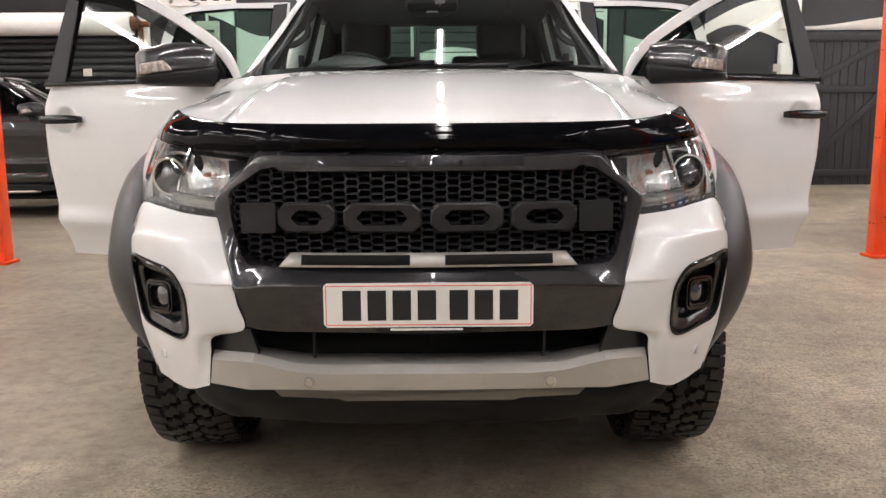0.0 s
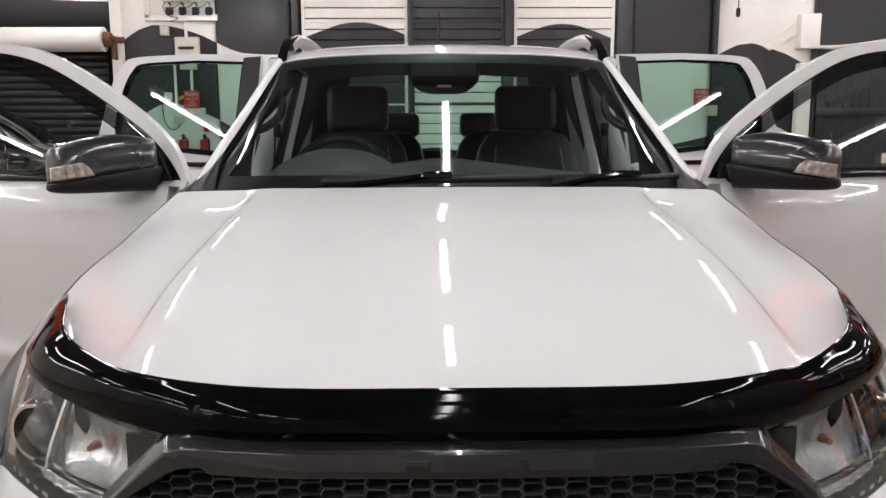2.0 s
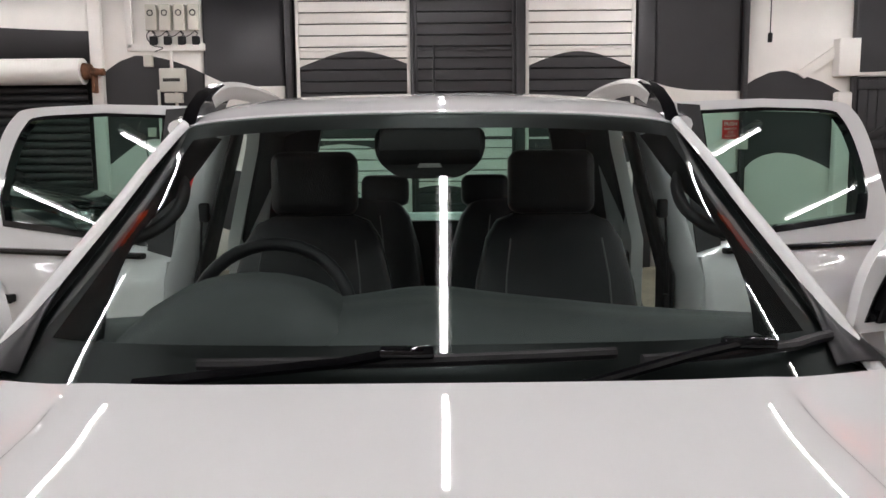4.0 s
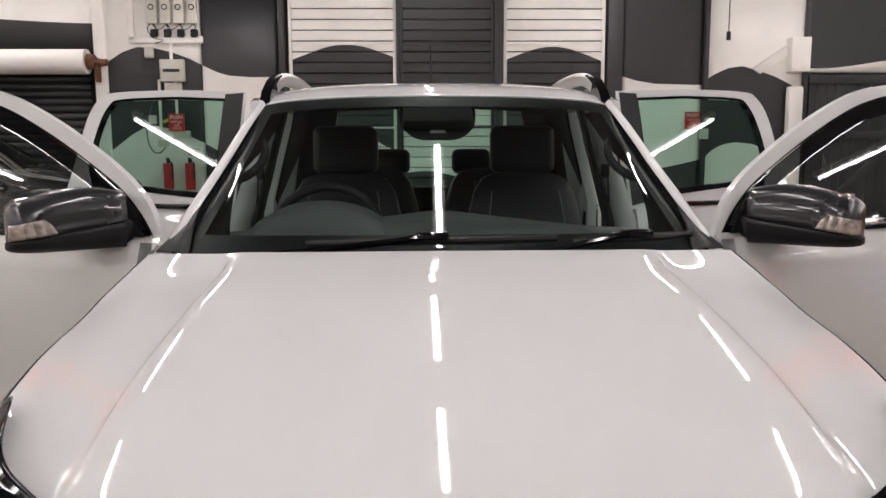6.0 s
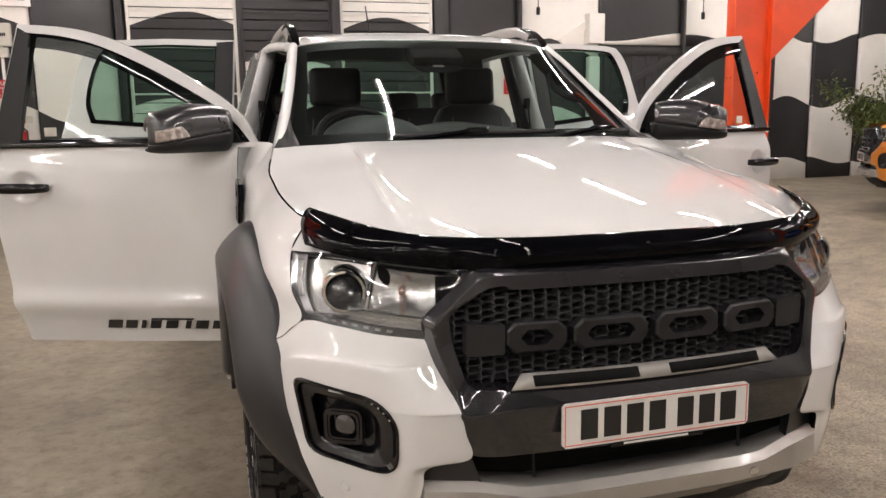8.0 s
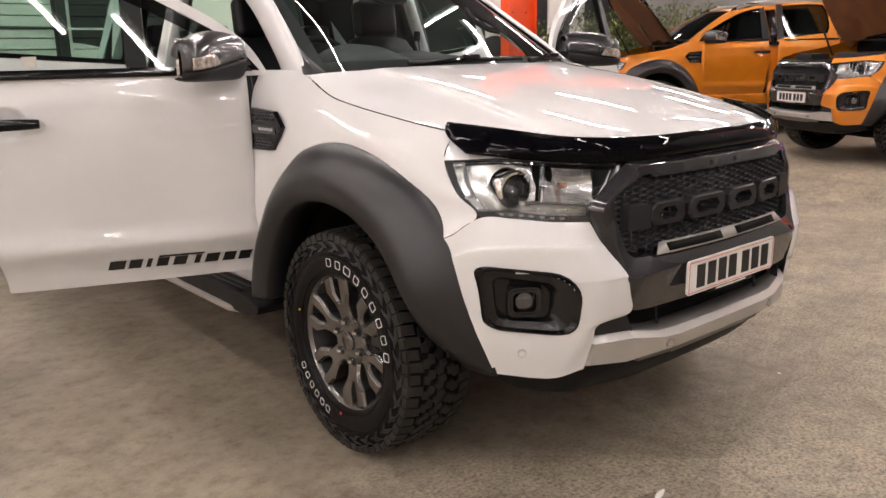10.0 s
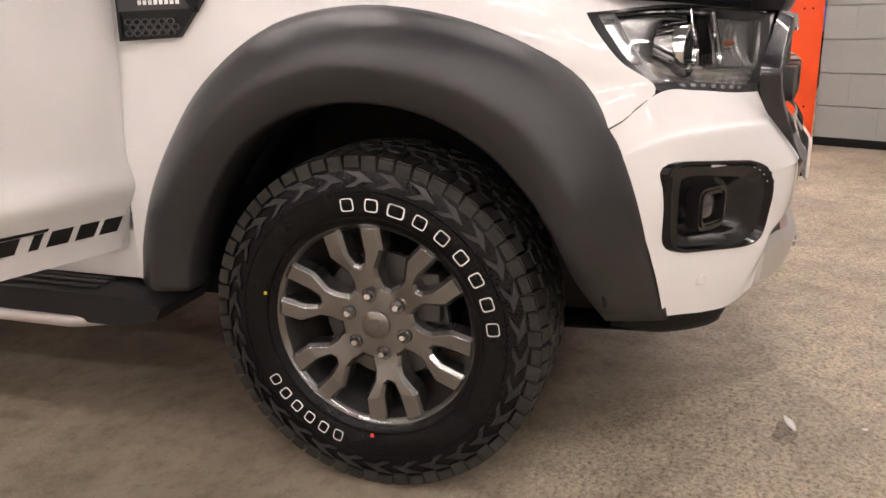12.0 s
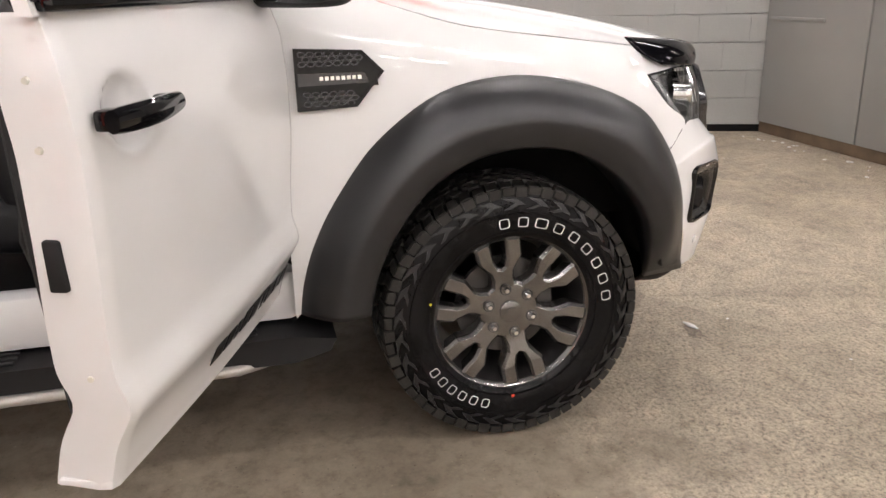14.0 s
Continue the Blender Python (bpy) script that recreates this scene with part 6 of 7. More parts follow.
def wavy_bay(name, x0, x1, y, waves, first, label, top=TOP, base=0.0, seed=0):
    """A bay of wall painted in alternating charcoal and white fields with wavy borders. waves: heights of the borders from the top down."""
    bm = bmesh.new()
    n = max(8, int((x1 - x0) / 0.05))
    lines = [lambda f: top]
    for w in waves:
        lines.append(lambda f, w=w: border(w, f, x0 + (x1 - x0) * f))
    lines.append(lambda f: base)
    for i in range(n):
        f0, f1 = i / n, (i + 1) / n
        for k in range(len(lines) - 1):
            q = [(x0 + (x1 - x0) * f0, y, lines[k](f0)), (x0 + (x1 - x0) * f1, y, lines[k](f1)),
                 (x0 + (x1 - x0) * f1, y, lines[k + 1](f1)), (x0 + (x1 - x0) * f0, y, lines[k + 1](f0))]
            if q[0][2] - q[3][2] < 0.005 and q[1][2] - q[2][2] < 0.005:
                continue
            f = bm.faces.new([bm.verts.new(p) for p in q])
            f.material_index = (first + k) % 2
    bmesh.ops.remove_doubles(bm, verts=bm.verts, dist=0.0004)
    facing(bm, (0, -1, 0))
    struct(name, bm, [WALL_DARK, WALL_WHITE], label, thick=0.08, angle=10)


def shutter(name, x0, x1, waves, first, label, pitch=0.16, z1=TOP, trim=None):
    """A ribbed sectional panel whose slats change colour along a wavy border."""
    root = thing(name, label, "shutter", kind="structure")
    z = 0.0
    k = 0
    n = 28
    while z < z1 - 0.01:
        h = min(pitch, z1 - z)
        bm = bmesh.new()
        prof = [(0.0, 0.012), (0.006, 0.0), (h - 0.016, 0.0), (h - 0.010, 0.012)]
        def quad(xa, xb, za, zb, zc, zd, da, db, level):
            f = bm.faces.new([bm.verts.new(p) for p in ((xa, BACK - 0.03 + da, za), (xb, BACK - 0.03 + da, zb), (xb, BACK - 0.03 + db, zc), (xa, BACK - 0.03 + db, zd))])
            f.material_index = (first + level) % 2
        for i in range(n):
            fa, fb = i / n, (i + 1) / n
            xa, xb = x0 + (x1 - x0) * fa, x0 + (x1 - x0) * fb
            wa = [border(w, fa, xa) for w in waves]
            wb = [border(w, fb, xb) for w in waves]
            for (u0, d0), (u1, d1) in zip(prof, prof[1:]):
                lo, hi = z + u0, z + u1
                if d0 != d1:
                    quad(xa, xb, lo, lo, hi, hi, d0, d1, sum(1 for p, q in zip(wa, wb) if (lo + hi) / 2 < (p + q) / 2))
                    continue
                ea = [hi] + [min(max(p, lo), hi) for p in wa] + [lo]
                eb = [hi] + [min(max(p, lo), hi) for p in wb] + [lo]
                for k2 in range(len(ea) - 1):
                    if ea[k2] - ea[k2 + 1] > 1e-4 or eb[k2] - eb[k2 + 1] > 1e-4:
                        quad(xa, xb, ea[k2 + 1], eb[k2 + 1], eb[k2], ea[k2], d0, d1, k2)
        bmesh.ops.remove_doubles(bm, verts=bm.verts, dist=0.0004)
        part("slat", bm, [WALL_DARK, WALL_WHITE], root, thick=0.006, angle=10)
        z += pitch
        k += 1
    bm = bmesh.new()
    for x in (x0 + 0.02, x1 - 0.02):
        box(bm, (x, BACK - 0.04, z1 / 2), (0.05, 0.03, z1), 0.004)
    part("shutter_rail", bm, trim or WALL_WHITE, root)
    bm = bmesh.new()
    for i in range(3):
        box(bm, ((x0 + x1) / 2, BACK - 0.043, 0.63 + 1.26 * i), (x1 - x0 - 0.06, 0.012, 0.03), 0.003)
    part("shutter_stiffener", bm, trim or WALL_WHITE, root)
    return root


# back wall core
struct("wall_north", one_box((MX, BACK + 0.16, TOP / 2), (RIGHT - LEFT, 0.2, TOP)), WALL_DARK, "painted back wall")
wavy_bay("wall_panel_1", LEFT, -4.97, BACK, [(3.55, 0.10, 0.1, 0.6)], 1, "wall above the roller shutter, painted charcoal and white", base=3.0, seed=1)
HUMP_UP = [(-4.95, 2.75), (-4.75, 2.90), (-4.55, 3.03), (-4.32, 3.11), (-4.05, 3.09), (-3.8, 3.03), (-3.55, 2.94), (-3.35, 2.84)]
HUMP_LOW = [(-4.95, 1.43), (-4.83, 1.51), (-4.61, 1.68), (-4.42, 1.82), (-4.26, 1.90), (-4.1, 1.93), (-3.8, 1.86), (-3.59, 1.77), (-3.35, 1.66)]
wavy_bay("wall_panel_2", -4.95, -3.36, BACK, [HUMP_UP, HUMP_LOW, (0.5, 0.12, 0.6, 0.6)], 1, "white and charcoal painted wall with electrical boxes", seed=2)
wavy_bay("wall_panel_3", -3.34, -2.20, BACK - 0.03, [[(-3.35, 2.84), (-3.12, 2.73), (-2.95, 2.68), (-2.6, 2.655), (-2.1, 2.66)], [(-3.35, 1.66), (-3.12, 1.53), (-2.9, 1.45), (-2.6, 1.41), (-2.1, 1.42)], (0.55, 0.12, 0.3, 0.6)], 0, "charcoal panel over a white wave", seed=3)
shutter("door_1", -2.02, -0.40, [(2.98, 0.16, -0.08, 0.62), [(-2.02, 1.70), (-1.7, 1.80), (-1.4, 1.83), (-1.04, 1.79), (-0.72, 1.69), (-0.39, 1.51)], (0.7, 0.12, 0.4, 0.6)], 1, "white ribbed shutter door over a charcoal wave")
shutter("door_2", -0.34, 1.10, [(4.15, 0.08, 0.5, 0.5), (2.38, 0.10, 0.0, 0.6), (1.1, 0.12, 0.1, 0.6)], 1, "charcoal ribbed shutter door with white waves", trim=WALL_DARK)
shutter("door_3", 1.25, 2.80, [(2.95, 0.16, -0.05, 0.62), (1.60, 0.10, 0.3, 0.6), (0.7, 0.12, 0.4, 0.6)], 1, "white ribbed shutter door over a charcoal wave")
wavy_bay("wall_panel_4", 3.10, 4.33, BACK - 0.03, [(3.85, 0.06, 0.0, 0.5), [(3.10, 2.66), (3.3, 2.60), (3.6, 2.55), (4.33, 2.53)], [(3.1, 1.18), (3.6, 1.22), (4.03, 1.31), (4.33, 1.38)], (0.5, 0.1, 0.5, 0.6)], 1, "charcoal panel with white waves", seed=5)
wavy_bay("wall_panel_5", 4.40, 5.92, BACK, [[(4.38, 2.60), (4.55, 2.70), (4.75, 2.79), (4.98, 2.82), (5.22, 2.75), (5.5, 2.66), (5.76, 2.53), (5.92, 2.42)], [(4.38, 1.36), (4.53, 1.52), (4.7, 1.61), (4.9, 1.65), (5.18, 1.62), (5.5, 1.50), (5.92, 1.28)], (0.5, 0.1, 0.1, 0.6)], 1, "white wall with a charcoal hump", seed=6)
wavy_bay("wall_panel_6", 5.96, 7.60, BACK - 0.03, [(3.9, 0.1, 0.1, 0.5), (2.86, 0.08, 0.7, 0.5)], 1, "charcoal panel above a timber door", base=2.72, seed=7)
wavy_bay("wall_panel_7", 7.66, 9.60, BACK, [(2.80, 0.12, 0.2, 0.6)], 1, "white upper wall panel", base=2.72, seed=8)
for k, (x0, x1) in enumerate(((9.65, 10.6), (10.65, 11.7), (11.75, 13.0), (13.05, RIGHT))):
    wavy_bay("wall_panel_%d" % (8 + k), x0, x1, BACK, [(2.9, 0.1, 0.2 + 0.4 * k, 0.6), (1.66, 0.12, 0.6 * k, 0.6), (0.50, 0.08, 0.3 * k, 0.6)], k % 2, "wall painted in charcoal and white waves", seed=20 + k)
for i, x in enumerate((-2.12, -0.37, 1.17, 2.95, 4.37, 5.94, 7.63, 9.62)):
    w = (0.10, 0.05, 0.13, 0.24, 0.07, 0.05, 0.06, 0.06)[i]
    struct("column_%d" % (i + 1), one_box((x, BACK - 0.06, TOP / 2), (w, 0.12, TOP), 0.01), WALL_DARK, "charcoal painted steel column")
bm = one_box((-4.85, BACK - 0.05, TOP / 2), (0.17, 0.10, TOP), 0.01)
struct("column_9", bm, WALL_WHITE, "white painted pilaster")

# roller shutter with its drum
root = thing("roller_shutter", "black roller shutter under a white drum housing", "shutter")
for k in range(24):
    z = k * 0.112
    bm = bmesh.new()
    grid = []
    for u, d in ((0.0, 0.0), (0.025, -0.016), (0.06, -0.020), (0.09, -0.012), (0.108, 0.0)):
        grid.append([(-9.4, BACK - 0.02 + d, z + u), (-5.02, BACK - 0.02 + d, z + u)])
    sheet(grid, bm=bm)
    part("slat", bm, SLAT_BLACK, root, thick=0.004)
bm = bmesh.new()
lathe(bm, [(-9.4, 0.0), (-9.4, 0.185), (-4.99, 0.185), (-4.99, 0.0)], 28, (0, BACK - 0.20, 2.87))
part("drum", bm, WALL_WHITE, root, "white drum housing")
bm = bmesh.new()
disc(bm, (-4.93, BACK - 0.20, 2.87), (1, 0, 0), 0.12, 0.10, 20, 0.02)
disc(bm, (-4.80, BACK - 0.20, 2.86), (1, 0, 0), 0.05, 0.20, 16)
box(bm, (-4.86, BACK - 0.12, 2.75), (0.05, 0.2, 0.35), 0.01)
part("drum_bearing", bm, RUST, root, "rusty bearing and bracket")

# electrical gear on the white panel
board = BACK - 0.012
for i in range(4):
    x = -4.05 + 0.20 * i
    root = thing("charger_unit", "white wall charger box with a dark plug below", "charger", group="charger boxes on the wall")
    part("case", one_box((x, board - 0.05, 3.62), (0.15, 0.09, 0.36), 0.012), CREAM, root)
    bm = bmesh.new()
    lathe(bm, [(0, 0.045), (0.006, 0.045), (0.006, 0.030), (0.0, 0.030)], 18)
    bmesh.ops.transform(bm, matrix=Matrix.Translation((x, board - 0.098, 3.68)) @ Vector((0, -1, 0)).to_track_quat("X", "Z").to_matrix().to_4x4(), verts=bm.verts)
    part("vent", bm, SOFT_BLACK, root)
    bm = bmesh.new()
    box(bm, (x + 0.02, board - 0.05, 3.30), (0.10, 0.09, 0.12), 0.015)
    tube(bm, [(x + 0.02, board - 0.05, 3.36), (x + 0.05, board - 0.06, 3.40), (x, board - 0.05, 3.45)], 0.008, 6)
    part("plug", bm, SOFT_BLACK, root)
bm = bmesh.new()
for i in range(3):
    x = -4.05 + 0.20 * i
    tube(bm, spline([(x, board - 0.05, 3.43), (x + 0.07, board - 0.07, 3.36), (x + 0.13, board - 0.07, 3.37), (x + 0.20, board - 0.05, 3.43)], 10), 0.006, 6)
tube(bm, spline([(-4.0, board - 0.05, 3.5), (-4.12, board - 0.07, 3.38), (-4.05, board - 0.06, 3.24), (-3.9, board - 0.06, 3.20), (-4.02, board - 0.06, 3.15)], 20), 0.007, 6)
place("charger_cables", bm, SOFT_BLACK, "loose black cables looping between the charger boxes", "cable")
bm = bmesh.new()
box(bm, (-3.86, board - 0.03, 3.21), (1.1, 0.06, 0.10), 0.006)
box(bm, (-4.38, board - 0.03, 3.6), (0.09, 0.06, 0.8), 0.006)
place("cable_trunking", bm, WALL_WHITE, "white plastic cable trunking", "trunking")
root = thing("consumer_unit", "cream electrical consumer unit with a switch row", "fuse box")
part("case", one_box((-3.78, board - 0.06, 2.75), (0.36, 0.12, 0.33), 0.015), CREAM, root)
bm = bmesh.new()
for i in range(9):
    box(bm, (-3.89 + 0.027 * i, board - 0.125, 2.75), (0.018, 0.02, 0.045), 0.002)
part("switch_row", bm, SOFT_BLACK, root)
part("cover", one_box((-3.78, board - 0.05, 2.50), (0.25, 0.09, 0.14), 0.01), CREAM, root)
bm = bmesh.new()
for x, lo in ((-4.0, 1.70), (-3.75, 1.82)):
    tube(bm, [(x, board - 0.03, 2.62), (x, board - 0.03, lo)], 0.022, 8)
tube(bm, [(-3.80, board - 0.03, 2.90), (-3.80, board - 0.03, 3.17)], 0.025, 8)
place("conduit", bm, WALL_WHITE, "white conduit pipes on the wall", "pipe")
place("junction_box", one_box((-4.12, board - 0.05, 3.02), (0.12, 0.09, 0.16), 0.01), CREAM, "cream plastic junction box", "junction box")
place("light_switch", one_box((-4.12, board - 0.04, 2.02), (0.11, 0.06, 0.13), 0.01), CREAM, "small grey switch box", "switch")


def notice(x, z, y):
    root = thing("notice_sign", "red notice sign with white lettering", "sign", group="red notices")
    part("panel", one_box((x, y - 0.006, z), (0.24, 0.008, 0.27), 0.002), RED, root)
    for k, (word, size) in enumerate((("PUSH", 0.080), ("SWITCH", 0.046), ("FOR", 0.046), ("LIGHTS", 0.046))):
        cu = bpy.data.curves.new("lettering", "FONT")
        cu.body, cu.size, cu.align_x = word, size, "CENTER"
        cu.materials.append(OFFWHITE)
        cu.extrude = 0.0006
        ob = new("lettering", cu)
        ob.parent = root
        ob.matrix_basis = Matrix.Translation((x, y - 0.0112, z + (0.055, -0.005, -0.055, -0.105)[k])) @ Matrix.Rotation(radians(90), 4, "X")


notice(-3.75, 1.975, BACK - 0.075)
notice(4.20, 1.985, BACK - 0.05)
for ex in (-3.90, -3.57):
    root = thing("fire_extinguisher", "red fire extinguisher hanging on the wall", "extinguisher", group="wall extinguishers")
    bm = bmesh.new()
    tube(bm, [(ex, board - 0.10, 0.95), (ex, board - 0.10, 1.30), (ex, board - 0.10, 1.36)], 0.075, 16)
    part("cylinder", bm, RED, root)
    bm = bmesh.new()
    tube(bm, [(ex, board - 0.10, 1.36), (ex, board - 0.10, 1.43)], 0.025, 10)
    tube(bm, [(ex, board - 0.12, 1.42), (ex + 0.08, board - 0.16, 1.36), (ex + 0.08, board - 0.16, 1.12)], 0.012, 8)
    box(bm, (ex, board - 0.10, 1.43), (0.03, 0.12, 0.02), 0.004)
    part("valve", bm, SOFT_BLACK, root)
place("wall_box", one_box((-3.69, board - 0.03, 1.79), (0.26, 0.05, 0.12), 0.006), CREAM, "cream plastic wall box under the notice", "junction box")
place("wall_box", one_box((4.36, BACK - 0.10, 1.78), (0.14, 0.08, 0.16), 0.006), CREAM, "cream plastic box beside the notice", "junction box")
place("yellow_tag", one_box((-3.92, board - 0.05, 2.0), (0.09, 0.006, 0.05), 0.002, Matrix.Rotation(radians(-25), 4, "Y")), surface("yellow_plastic", (0.6, 0.5, 0.02), 0.5), "small yellow plastic tag on a pipe", "tag")
root = thing("safety_label", "small red and cream safety label", "sign")
part("panel", one_box((-3.52, board - 0.006, 1.53), (0.18, 0.006, 0.11), 0.002), CREAM, root)
part("red_field", one_box((-3.565, board - 0.011, 1.53), (0.07, 0.004, 0.10), 0.001), RED, root)
place("socket_outlet", one_box((-3.97, board - 0.03, 1.66), (0.16, 0.05, 0.10), 0.006), CREAM, "cream double socket on the wall", "socket")
bm = bmesh.new()
tube(bm, spline([(-4.22, board - 0.04, 2.05), (-4.20, board - 0.05, 1.70), (-4.12, board - 0.07, 1.54), (-4.02, board - 0.06, 1.52), (-3.94, board - 0.05, 1.60)], 24), 0.008, 6)
place("power_cable", bm, SOFT_BLACK, "black cable drooping to the socket", "cable")
for x, y, zb in ((4.62, BACK - 0.30, 3.30), (7.95, BACK - 0.2, 3.30)):
    root = thing("pull_cord", "dark cord with a small switch at its end", "switch")
    bm = bmesh.new()
    tube(bm, [(x, y, TOP), (x, y, zb)], 0.008, 6)
    part("cord", bm, SOFT_BLACK, root)
    part("switch_body", one_box((x, y, zb - 0.06), (0.06, 0.045, 0.13), 0.012), SOFT_BLACK, root)
# white boxed ducting with a raking brace
bm = bmesh.new()
prism(bm, [(5.12, 2.78), (5.74, 3.20), (5.74, 3.03), (5.24, 2.70)], lambda a, b, d: (a, BACK - 0.001 - d, b), 0.05)
place("raking_brace", bm, WALL_WHITE, "white painted raking timber brace", "brace")
place("boxed_duct", one_box((5.80, BACK - 0.10, 2.98), (0.30, 0.2, 0.52), 0.01), WALL_WHITE, "white painted boxed-in duct", "duct")
place("white_post", one_box((5.76, BACK - 0.12, 1.25), (0.22, 0.16, 2.5), 0.03), WALL_WHITE, "white painted timber post", "post")
# dark timber double door with ledges and braces
root = thing("timber_door", "charcoal boarded timber door with ledges and diagonal braces", "door", kind="structure")
x = 6.02
while x < 7.58:
    part("board", one_box((x + 0.07, BACK - 0.03, 1.36), (0.135, 0.03, 2.66), 0.006, None, 1), WALL_DARK, root)
    x += 0.14
for z in (0.35, 1.75, 2.60):
    part("ledge", one_box((6.80, BACK - 0.06, z), (1.60, 0.035, 0.12), 0.006), WALL_DARK, root)
for a, b in (((6.2, 0.45), (7.4, 1.65)), ((6.2, 1.85), (7.4, 2.5))):
    ang = math.atan2(b[1] - a[1], b[0] - a[0])
    part("brace", one_box(((a[0] + b[0]) / 2, BACK - 0.062, (a[1] + b[1]) / 2), (math.hypot(b[0] - a[0], b[1] - a[1]), 0.03, 0.11), 0.006, Matrix.Rotation(-ang, 4, "Y")), WALL_DARK, root)
part("door_strip", one_box((6.80, BACK - 0.05, 0.012), (1.60, 0.03, 0.02)), WALL_WHITE, root)
struct("wall_panel_12", one_box((8.6, BACK - 0.01, 1.35), (1.95, 0.06, 2.70)), WALL_DARK, "charcoal lower wall panel")

# orange steel stanchions with gussets


def stanchion(x, y, gusset, w=0.40, deep=0.13):
    root = thing("steel_stanchion", "bright orange painted steel column with bolt holes", "column", group="orange columns")
    bm = bmesh.new()
    box(bm, (x, y, TOP / 2), (w, 0.012, TOP))
    for sx in (-1, 1):
        box(bm, (x + sx * (w / 2 - 0.006), y, TOP / 2), (0.014, deep, TOP), 0.002)
    part("column", bm, ORANGE_STEEL, root)
    bm = bmesh.new()
    box(bm, (x, y, 0.012), (w + 0.06, 0.22, 0.024), 0.004)
    part("base_plate", bm, ORANGE_STEEL, root)
    bm = bmesh.new()
    for k in range(5):
        for sx in (-1, 1):
            disc(bm, (x + sx * 0.10, y - 0.0075, 0.35 + 0.74 * k), (0, -1, 0), 0.008, 0.003, 10)
            disc(bm, (x - w / 2 - 0.0015, y + sx * 0.03, 0.3 + 0.74 * k), (-1, 0, 0), 0.008, 0.003, 10)
    part("bolt_holes", bm, DARK, root, kind="stuff")
    if gusset:
        bm = bmesh.new()
        s = gusset
        prism(bm, [(x + s * w / 2, 1.95), (x + s * (w / 2 + 0.9), 2.75), (x + s * (w / 2 + 0.9), 3.2), (x + s * w / 2, 3.2)], lambda a, b, d: (a, y - 0.065 + d, b), 0.13)
        part("gusset", bm, ORANGE_STEEL, root)
        bm = bmesh.new()
        box(bm, (x + s * 1.6, y, 3.0), (2.6, 0.24, 0.5), 0.01)
        part("beam", bm, ORANGE_STEEL, root)


stanchion(4.01, 4.98, 1, 0.42)
stanchion(-3.96, 4.98, -1, 0.42)
stanchion(4.55, -0.375, 0, 0.30, 0.22)

# grey blockwork wall meeting a steel door
A, B = Vector((4.43, -0.50, 0)), Vector((3.40, -2.98, 0))
along = (B - A).normalized()
ang = math.atan2(along.y, along.x)
length = (B - A).length
mw = Matrix.Translation(A) @ Matrix.Rotation(ang, 4, "Z")
root = thing("wall_south_east", "grey painted blockwork wall with deep bed joints", "wall", mw, kind="structure")
part("core", one_box((length / 2, 0.10, TOP / 2), (length, 0.16, TOP)), WALL_GREY, root)
course, z, k = 0.25, 0.06, 0
block_w = 0.45
shared = {}
while z < TOP - 0.05:
    x = -(0.5 * block_w if k % 2 else 0)
    while x < length:
        xa, xb = max(0, x), min(length, x + block_w)
        if xb - xa > 0.02:
            key = round(xb - xa, 3)
            if key not in shared:
                bm = one_box((0, 0, 0), (xb - xa - 0.0004, 0.03, course - 0.007), 0.0010, None, 1)
                me = bpy.data.meshes.new("block")
                bm.to_mesh(me)
                bm.free()
                me.materials.append(WALL_GREY)
                shared[key] = me
            ob = new("block", shared[key])
            ob.parent = root
            ob.matrix_basis = Matrix.Translation(((xa + xb) / 2, 0.012 + random.uniform(-0.001, 0.001), z + course / 2))
        x += block_w
    z += course
    k += 1
part("plinth", one_box((length / 2, 0.0, 0.03), (length, 0.03, 0.07), 0.004), DARK, root)
# south wall of grey steel panels
root = thing("wall_south", "grey sheet steel partition standing on a timber sill", "wall", kind="structure")
for k in range(2):
    x1 = B.x - 1.25 * k
    part("panel", one_box((x1 - 0.62, FRONT + 0.08, TOP / 2 + 0.05), (1.235, 0.05, TOP - 0.1), 0.004), GREY_METAL, root)
part("timber_sill", one_box((B.x - 1.25, FRONT + 0.06, 0.05), (2.5, 0.06, 0.10), 0.006), TIMBER, root)
part("stiffener", one_box((B.x - 0.40, FRONT + 0.11, 1.02), (0.7, 0.02, 0.03), 0.004), GREY_METAL, root)
# far wall is out of view too, added white to fill the truck's front
struct("bounce_wall_far", one_box((MX, FAR - 0.1, TOP / 2), (RIGHT - LEFT, 0.2, TOP)), WALL_WHITE, "unseen white far wall added to bounce light")
struct("wall_south_return", one_box((9.2, FRONT - 0.15, TOP / 2), (12.0, 0.2, TOP)), WALL_GREY, "grey closing wall")

# fluorescent battens in rows along the car
# rows ahead of the nose and far west are unseen, added as fill light
for x in (-8.6, -5.7, -2.8, 0.05, 2.9, 5.8, 8.7, 11.6):
    for y in (-7.2, -4.8, -2.4, -0.05, 2.35, 4.75, 7.15, 10.4):
        if x > 2.5 and y < FRONT:
            continue
        if x > 2.5 and y == -2.4:
            y = -1.95
        root = thing("batten_light", "white fluorescent batten hung under the ceiling", "lamp", Matrix.Translation((x, y, TOP - 0.32)), "ceiling battens")
        part("tube", one_box((0, 0, -0.03), (0.045, 1.50, 0.035), 0.012), TUBE, root)
        bm = one_box((0, 0, 0.03), (0.10, 1.56, 0.06), 0.01)
        for sy in (-0.6, 0.6):
            tube(bm, [(0, sy, 0.05), (0, sy, 0.33)], 0.006, 6)
        part("body", bm, FITTING, root)

